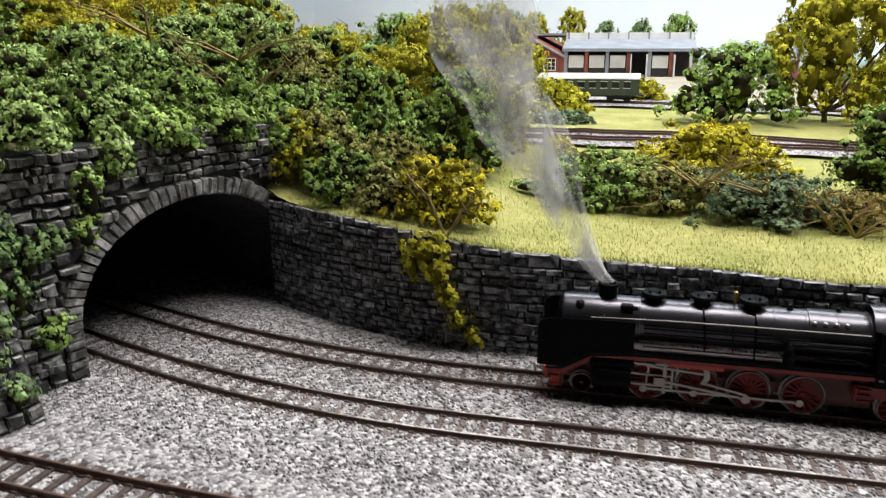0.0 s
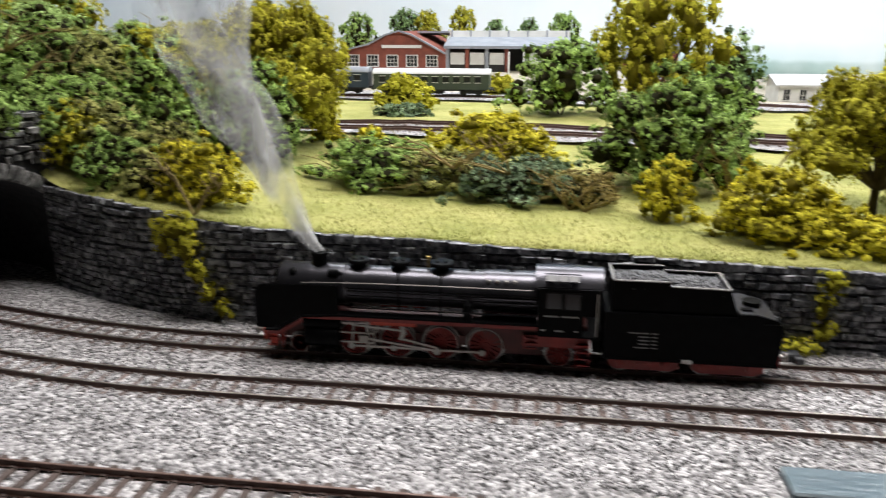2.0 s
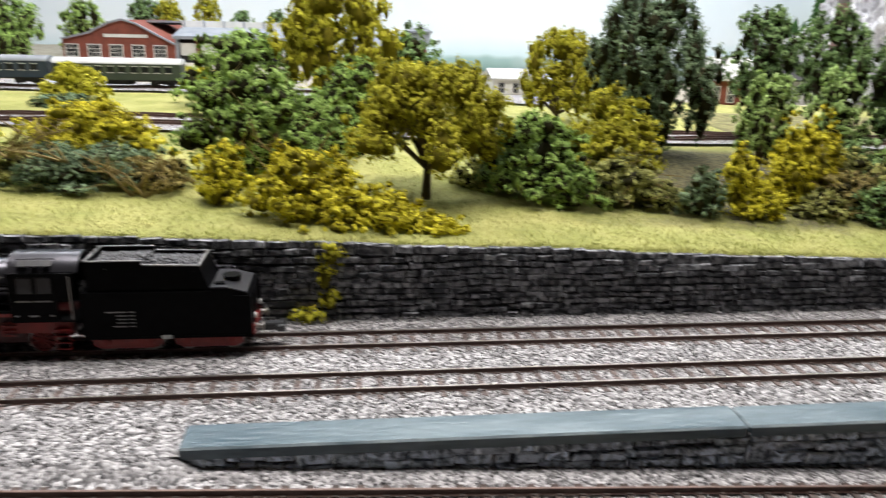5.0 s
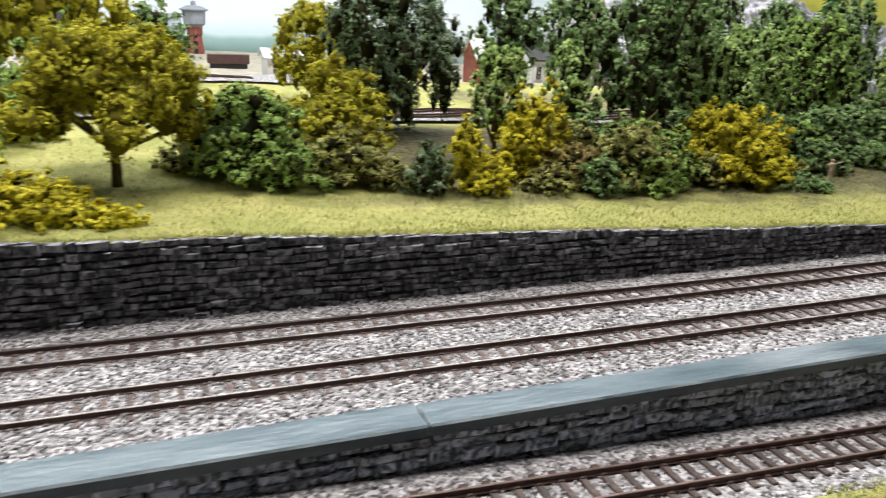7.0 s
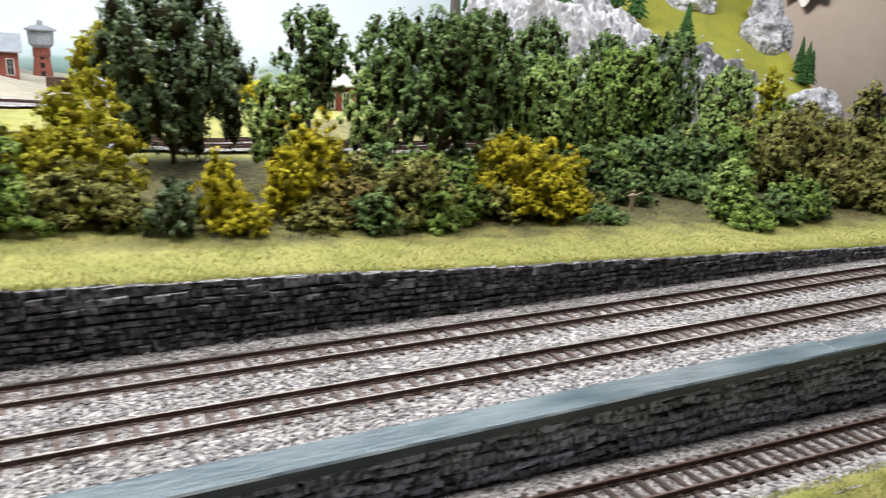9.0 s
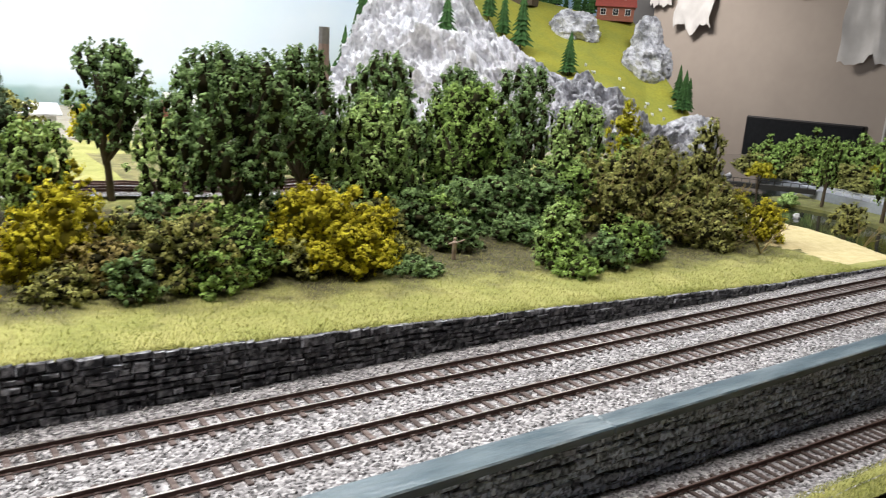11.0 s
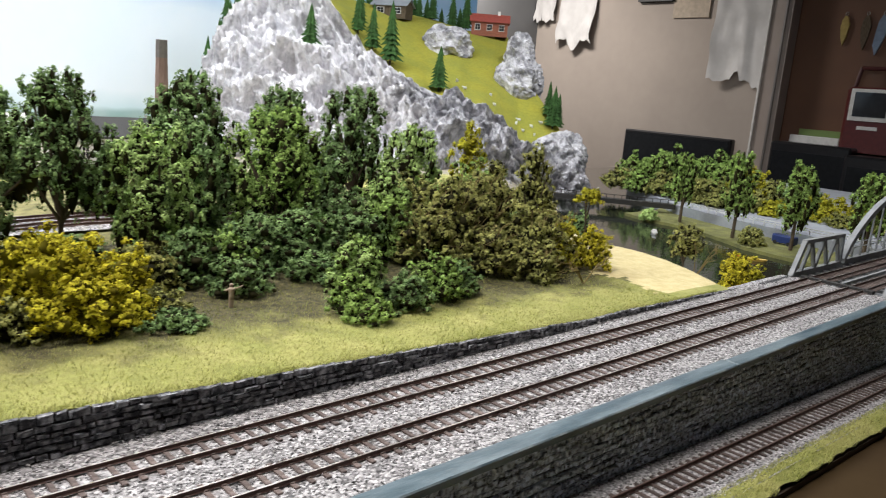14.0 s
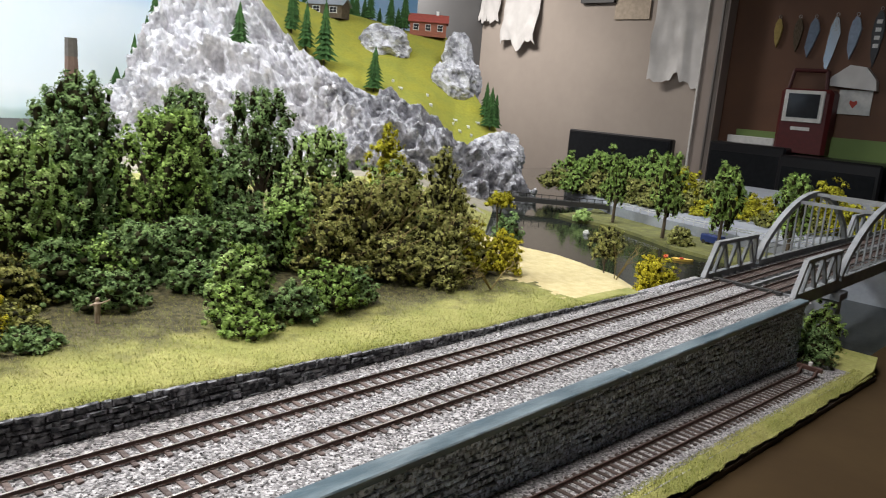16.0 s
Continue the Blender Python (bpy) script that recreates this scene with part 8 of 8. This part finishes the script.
def paper(y0, y1, z0, z1, seed, label):
    """A torn, creased sheet hanging from the wall."""
    r = random.Random(seed)
    ny, nz = 16, 16
    v = []
    for side in (0, 1):
        for i in range(ny):
            for j in range(nz):
                a, b = i / (ny - 1), j / (nz - 1)
                tear = 0.16 * (z1 - z0) * (noise.noise(Vector((a * 3 + seed, 0, seed))) + 0.5 * noise.noise(Vector((a * 9, 2, seed))))
                z = z0 + tear + (z1 - z0 - tear) * b
                bulge = 0.05 + 0.045 * noise.noise(Vector((a * 2.4, b * 2.0, seed))) + 0.03 * noise.noise(Vector((a * 6, b * 5, seed)))
                y = y0 + (y1 - y0) * a + 0.04 * noise.noise(Vector((b * 3, 7, seed))) * (1 - b)
                v.append((5.6 - bulge * (1.2 - b) - 0.002 + 0.003 * side, y, z))
    f = []
    for s in (0, 1):
        o = s * ny * nz
        f += [(o + i * nz + j, o + (i + 1) * nz + j, o + (i + 1) * nz + j + 1, o + i * nz + j + 1) for i in range(ny - 1) for j in range(nz - 1)]
    ob = tagged(new("hanging_paper", raw_mesh("hanging_paper", v, f, M_PAPER, True)), label, "paper", "torn paper")
    return ob


paper(3.69, 4.04, 0.64, 1.22, 3, "torn white wrapping paper hanging on the beige wall")
paper(2.27, 2.68, 0.42, 1.3, 8, "creased white paper hanging on the beige wall")
paper(4.08, 4.29, 0.82, 1.3, 12, "torn white paper corner hanging on the beige wall")
# plain black box for a dark thing of unknown kind
g = Geo()
g.box(5.56, 5.6, 3.03, 3.32, 0.945, 1.2, 0.004)
tagged(part("black_frame", g, M_PLASTICBLACK), "plain black box hanging on the beige wall", "frame")
g = Geo()
g.box(5.585, 5.6, 2.75, 3.03, 0.83, 1.2)
tagged(part("cardboard_sheet", g, material("card_cream", (0.5, 0.42, 0.33), 0.8)), "cream cardboard sheet pinned on the wall", "card")
ob = hung("television", 5.50, 2.81, -0.16, "large switched-off black television by the wall", "television")
g = Geo()
g.box(-0.03, 0.03, -0.42, 0.42, -0.30, 0.19, 0.01)
part("housing", g, M_PLASTICBLACK, ob)
g = Geo()
g.box(-0.034, -0.0305, -0.40, 0.40, -0.28, 0.17)
part("screen", g, M_DARKGLASS, ob)
g = Geo()
g.box(-0.1, 0.1, -0.2, 0.2, -0.36, -0.30)
part("stand", g, M_PLASTICBLACK, ob)
ob = thing("door_1", (5.55, 0, 0), "grey-brown door post with a pale metal strip", "door post", kind="structure")
for y0, y1, x, m, name in ((2.215, 2.30, -0.02, M_POST, "jamb"), (2.14, 2.215, -0.05, M_POST, "post"), (2.17, 2.182, -0.065, M_STEEL, "metal_strip"), (2.285, 2.297, -0.035, M_PALE, "edge_strip")):
    g = Geo()
    g.box(x, 0.06, y0, y1, -1.0, 1.5)
    part(name, g, m, ob)
g = Geo()
g.box(5.60, 5.63, -2.9, 2.02, -0.4, 0.14)
tagged(part("green_panel", g, M_GREENPANEL), "green painted panel below the brown board", "panel", kind="structure")
g = Geo()
g.box(5.565, 5.60, 1.76, 2.06, 0.055, 0.10, 0.004)
tagged(part("wall_strip", g, M_PALE), "white plastic strip on the green panel", "strip")


def cabinet_box(name, y0, y1, z0, z1, label, depth=0.3):
    ob = hung(name, 5.60 - depth / 2, (y0 + y1) / 2, z0, label, "appliance")
    w, h = (y1 - y0) / 2, z1 - z0
    g = Geo()
    g.box(-depth / 2, depth / 2, -w, w, 0, h, 0.012)
    part("housing", g, M_PLASTICBLACK, ob)
    g = Geo()
    g.box(-depth / 2 - 0.004, -depth / 2 + 0.002, -w * 0.9, w * 0.9, h * 0.12, h * 0.85)
    part("front_panel", g, M_DARKGLASS, ob)
    return ob


ob = cabinet_box("monitor", 1.62, 2.10, -0.33, 0.055, "black monitor with a faint reflection in front of the green panel", 0.2)
ob = cabinet_box("printer", 1.05, 1.60, -0.40, 0.02, "black office machine with a glossy panel", 0.35)
ob = cabinet_box("speaker", 0.55, 1.02, -0.40, 0.08, "black box with a glossy front panel", 0.35)
g = Geo()
g.box(5.30, 5.6, 0.45, 2.2, -0.45, -0.40)
tagged(part("wall_shelf", g, M_BOARD), "brown shelf carrying the black machines", "shelf", kind="structure")
g = Geo()
g.box(5.40, 5.6, 2.3, 3.3, -0.56, -0.52)
tagged(part("television_shelf", g, M_BOARD), "brown shelf carrying the television", "shelf", kind="structure")
ob = hung("tool_case", 5.60, 1.60, 0.0, "dark red portable case with a handle and dark screen", "case")
g = Geo()
g.box(-0.10, 0.03, -0.16, 0.14, 0.03, 0.41, 0.02)
part("housing", g, material("case_red", (0.10, 0.012, 0.012), 0.45), ob)
g = Geo()
g.tube([(-0.04, -0.10, 0.40), (-0.04, -0.09, 0.52), (-0.04, 0.10, 0.52), (-0.04, 0.12, 0.40)], 0.012, 8)
part("handle", g, material("case_red_dark", (0.07, 0.01, 0.01), 0.5), ob)
g = Geo()
g.box(-0.112, -0.10, -0.12, 0.11, 0.215, 0.40, 0.004)
b = part("bezel", g, M_PALE, ob, "white bezel")
g = Geo()
g.box(-0.116, -0.111, -0.095, 0.085, 0.24, 0.38)
part("screen", g, M_DARKGLASS, b)
g = Geo()
g.box(-0.104, -0.10, -0.06, 0.05, 0.165, 0.185)
part("lettering_bar", g, M_PALE, ob)


def blade(y, z0, z1, tip, w, mat, label, bars=False):
    """A tool or lure hanging on the board: a leaf-shaped body with a ring."""
    ob = hung("hanging_tool", 5.618, y, z0, label, "tool", "tools on the board")
    h = z1 - z0
    g = Geo()
    out = [(tip, 0.0), (tip + w * 0.3, h * 0.25), (w * 0.5, h * 0.6), (w * 0.4, h * 0.85), (w * 0.12, h), (-w * 0.2, h * 0.96), (-w * 0.5, h * 0.7), (tip * 0.6 - w * 0.3, h * 0.3)]
    g.slab(out, -0.006, 0.010, "x")
    part("body", g, mat, ob)
    g = Geo()
    g.tube([(-0.0, 0.008 * math.cos(a), h + 0.010 + 0.010 * math.sin(a)) for a in np.linspace(0, 6.28, 9)], 0.002, 5)
    part("ring", g, M_STEEL, ob)
    if bars:
        for i in range(4):
            g = Geo()
            g.box(-0.009, -0.0055, -w * 0.22, w * 0.22, h * (0.35 + 0.14 * i), h * (0.42 + 0.14 * i))
            part("lettering_bar", g, M_WHITE, ob)


M_SILVER = material("silver_metal", (0.55, 0.55, 0.56), 0.25, metal=1.0)
M_BLUEGREY = material("bluegrey_metal", (0.22, 0.25, 0.30), 0.3, metal=0.7)
blade(1.862, 0.655, 0.83, 0.0, 0.05, M_BRASS, "yellow brass tool hanging on the brown board")
blade(1.742, 0.63, 0.83, 0.0, 0.055, M_BARK, "dark brown wooden tool hanging on the brown board")
blade(1.65, 0.60, 0.83, 0.02, 0.065, M_BLUEGREY, "blue-grey lure-shaped tool hanging on the brown board")
blade(1.53, 0.51, 0.84, 0.02, 0.065, M_SILVER, "long bright silver blade hanging on the brown board")
blade(1.42, 0.595, 0.84, 0.01, 0.065, M_BLUEGREY, "dark blue-grey blade hanging on the brown board")
blade(1.30, 0.55, 0.87, 0.0, 0.065, M_PLASTICBLACK, "black tool with white lettering bars on the brown board", True)
blade(1.235, 0.70, 0.88, 0.0, 0.05, M_SILVER, "silver tool hanging on the brown board")
ob = hung("note_card", 5.618, 1.36, 0.28, "white card with a small red heart on the board", "card")
g = Geo()
g.box(-0.004, 0.004, -0.095, 0.085, 0, 0.14)
g.box(-0.0045, 0.0035, -0.08, 0.08, 0.0, 0.135)
part("sheet", g, M_PALE, ob)
g = Geo()
g.slab([(0.0, 0.035), (0.022, 0.065), (0.017, 0.082), (0.0, 0.073), (-0.017, 0.082), (-0.022, 0.065)], -0.0075, -0.005, "x")
part("heart", g, M_BRIGHTRED, ob)
ob = hung("cloth_cap", 5.60, 1.38, 0.42, "pale grey crumpled cloth hanging on the board", "cloth")
g = Geo()
g.slab([(-0.14, 0.0), (0.13, 0.02), (0.11, 0.07), (0.02, 0.14), (-0.07, 0.13), (-0.13, 0.06)], -0.03, 0.02, "x")
part("fabric", g, M_PAPER, ob)

# ---- stones of the walls ----
rnd = random.Random(21)
n = 44
for i in range(n):
    t0, t1 = math.pi * i / n + 0.004, math.pi * (i + 1) / n - 0.004
    e = lambda t, k: (ARCH_U - (ARCH_A + k) * math.cos(t), ARCH_Z + (ARCH_B + k) * math.sin(t))
    k = 0.0105 * rnd.uniform(0.92, 1.06)
    piece("voussoir", block([e(t0, 0.0), e(t1, 0.0), e(t1, k), e(t0, k)], 0.0034 * rnd.uniform(0.9, 1.2), rnd, on_portal), M_VOUSSOIR, PORTAL)
for s in (0, 1):
    z = -0.006
    while z < ARCH_Z - 0.001:
        h = rnd.uniform(0.0042, 0.006)
        u = ARCH_U + (ARCH_A if s else -ARCH_A - 0.0105)
        q = [(u, z), (u + 0.0105, z), (u + 0.0105, min(z + h - 0.0005, ARCH_Z)), (u, min(z + h - 0.0005, ARCH_Z))]
        piece("quoin", block(q, 0.0034, rnd, on_portal), M_PORTAL, PORTAL)
        z += h


def worn(ob, u, z):
    """Pale dry-brushed edges on some sides of a portal stone."""
    rnd = random.Random(int(u * 1e5) * 31 + int(z * 1e5))
    ob.data.materials.append(M_PORTALWORN)
    ob.data.polygons.foreach_set("material_index", [0] * 5 + [int(rnd.random() < 0.3), int(rnd.random() < 0.5), int(rnd.random() < 0.85), int(rnd.random() < 0.5)])


def off_arch(u, z):
    k = ((u - ARCH_U) / (ARCH_A + 0.0125)) ** 2 + ((max(z, ARCH_Z) - ARCH_Z) / (ARCH_B + 0.0135)) ** 2
    return k < 1


for u, z, vf in courses(-0.058, 0.2, -0.006, lambda u: 0.1135 - 0.15 * max(0, u - 0.13), 0.0058, 0.0072, 0.0042, 31, off_arch, on_portal, 0.0005):
    worn(piece("stone", vf, M_PORTAL, PORTAL), u, z)


for u, z, vf in courses(-0.060, -0.036, -0.007, lambda u: 0.052, 0.0058, 0.0085, 0.003, 33, None, lambda u, z, d: on_portal(u, z, 0.0265 - 0.3 * (z + 0.008) + d), 0.0005):
    worn(piece("stone", vf, M_PORTAL, PORTAL), u, z)


def many(name, parent, pieces, near, mats, rests, seed):
    """The stones that are passed nearest as pieces of their own, the others joined; upper edges are worn pale."""
    rnd = random.Random(seed)
    V, F, I, k = [], [], [], 0
    for u, z, vf in pieces:
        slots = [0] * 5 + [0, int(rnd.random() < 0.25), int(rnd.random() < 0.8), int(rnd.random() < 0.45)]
        if k < 300 and near(u):
            ob = piece("stone", vf, mats[0], parent)
            ob.data.materials.append(mats[1])
            ob.data.polygons.foreach_set("material_index", slots)
            k += 1
        else:
            n0 = len(V)
            V += [tuple(p) for p in vf[0]]
            F += [tuple(i + n0 for i in q) for q in vf[1]]
            I += slots
    me = bpy.data.meshes.new(name)
    me.from_pydata(V, [], F)
    for m in rests:
        me.materials.append(m)
    me.polygons.foreach_set("material_index", I)
    ob = new(name, me)
    ob.parent = parent
    tagged(ob, kind="stuff")


many("stone_courses", RETAINING, courses(-0.216, 1.55, -0.008, lambda u: wall_top(u) + 0.0016, 0.0036, 0.0086, 0.0021, 41, None,
                                         lambda u, z, d: (u, wall_line(u) - d, z)), lambda u: 0.25 < u < 0.5, (M_STONE, M_STONEWORN), (M_STONES, M_STONEWORN), 61)


def siding_stones():
    for u, z, vf in courses(0.212, 1.674, -0.09, lambda u: -0.0044, 0.0048, 0.0105, 0.0022, 51,
                            lambda u, z: z < lower_bed(u) - 0.004, lambda u, z, d: (u, 0.2385 - d, z)):
        yield u, z, vf


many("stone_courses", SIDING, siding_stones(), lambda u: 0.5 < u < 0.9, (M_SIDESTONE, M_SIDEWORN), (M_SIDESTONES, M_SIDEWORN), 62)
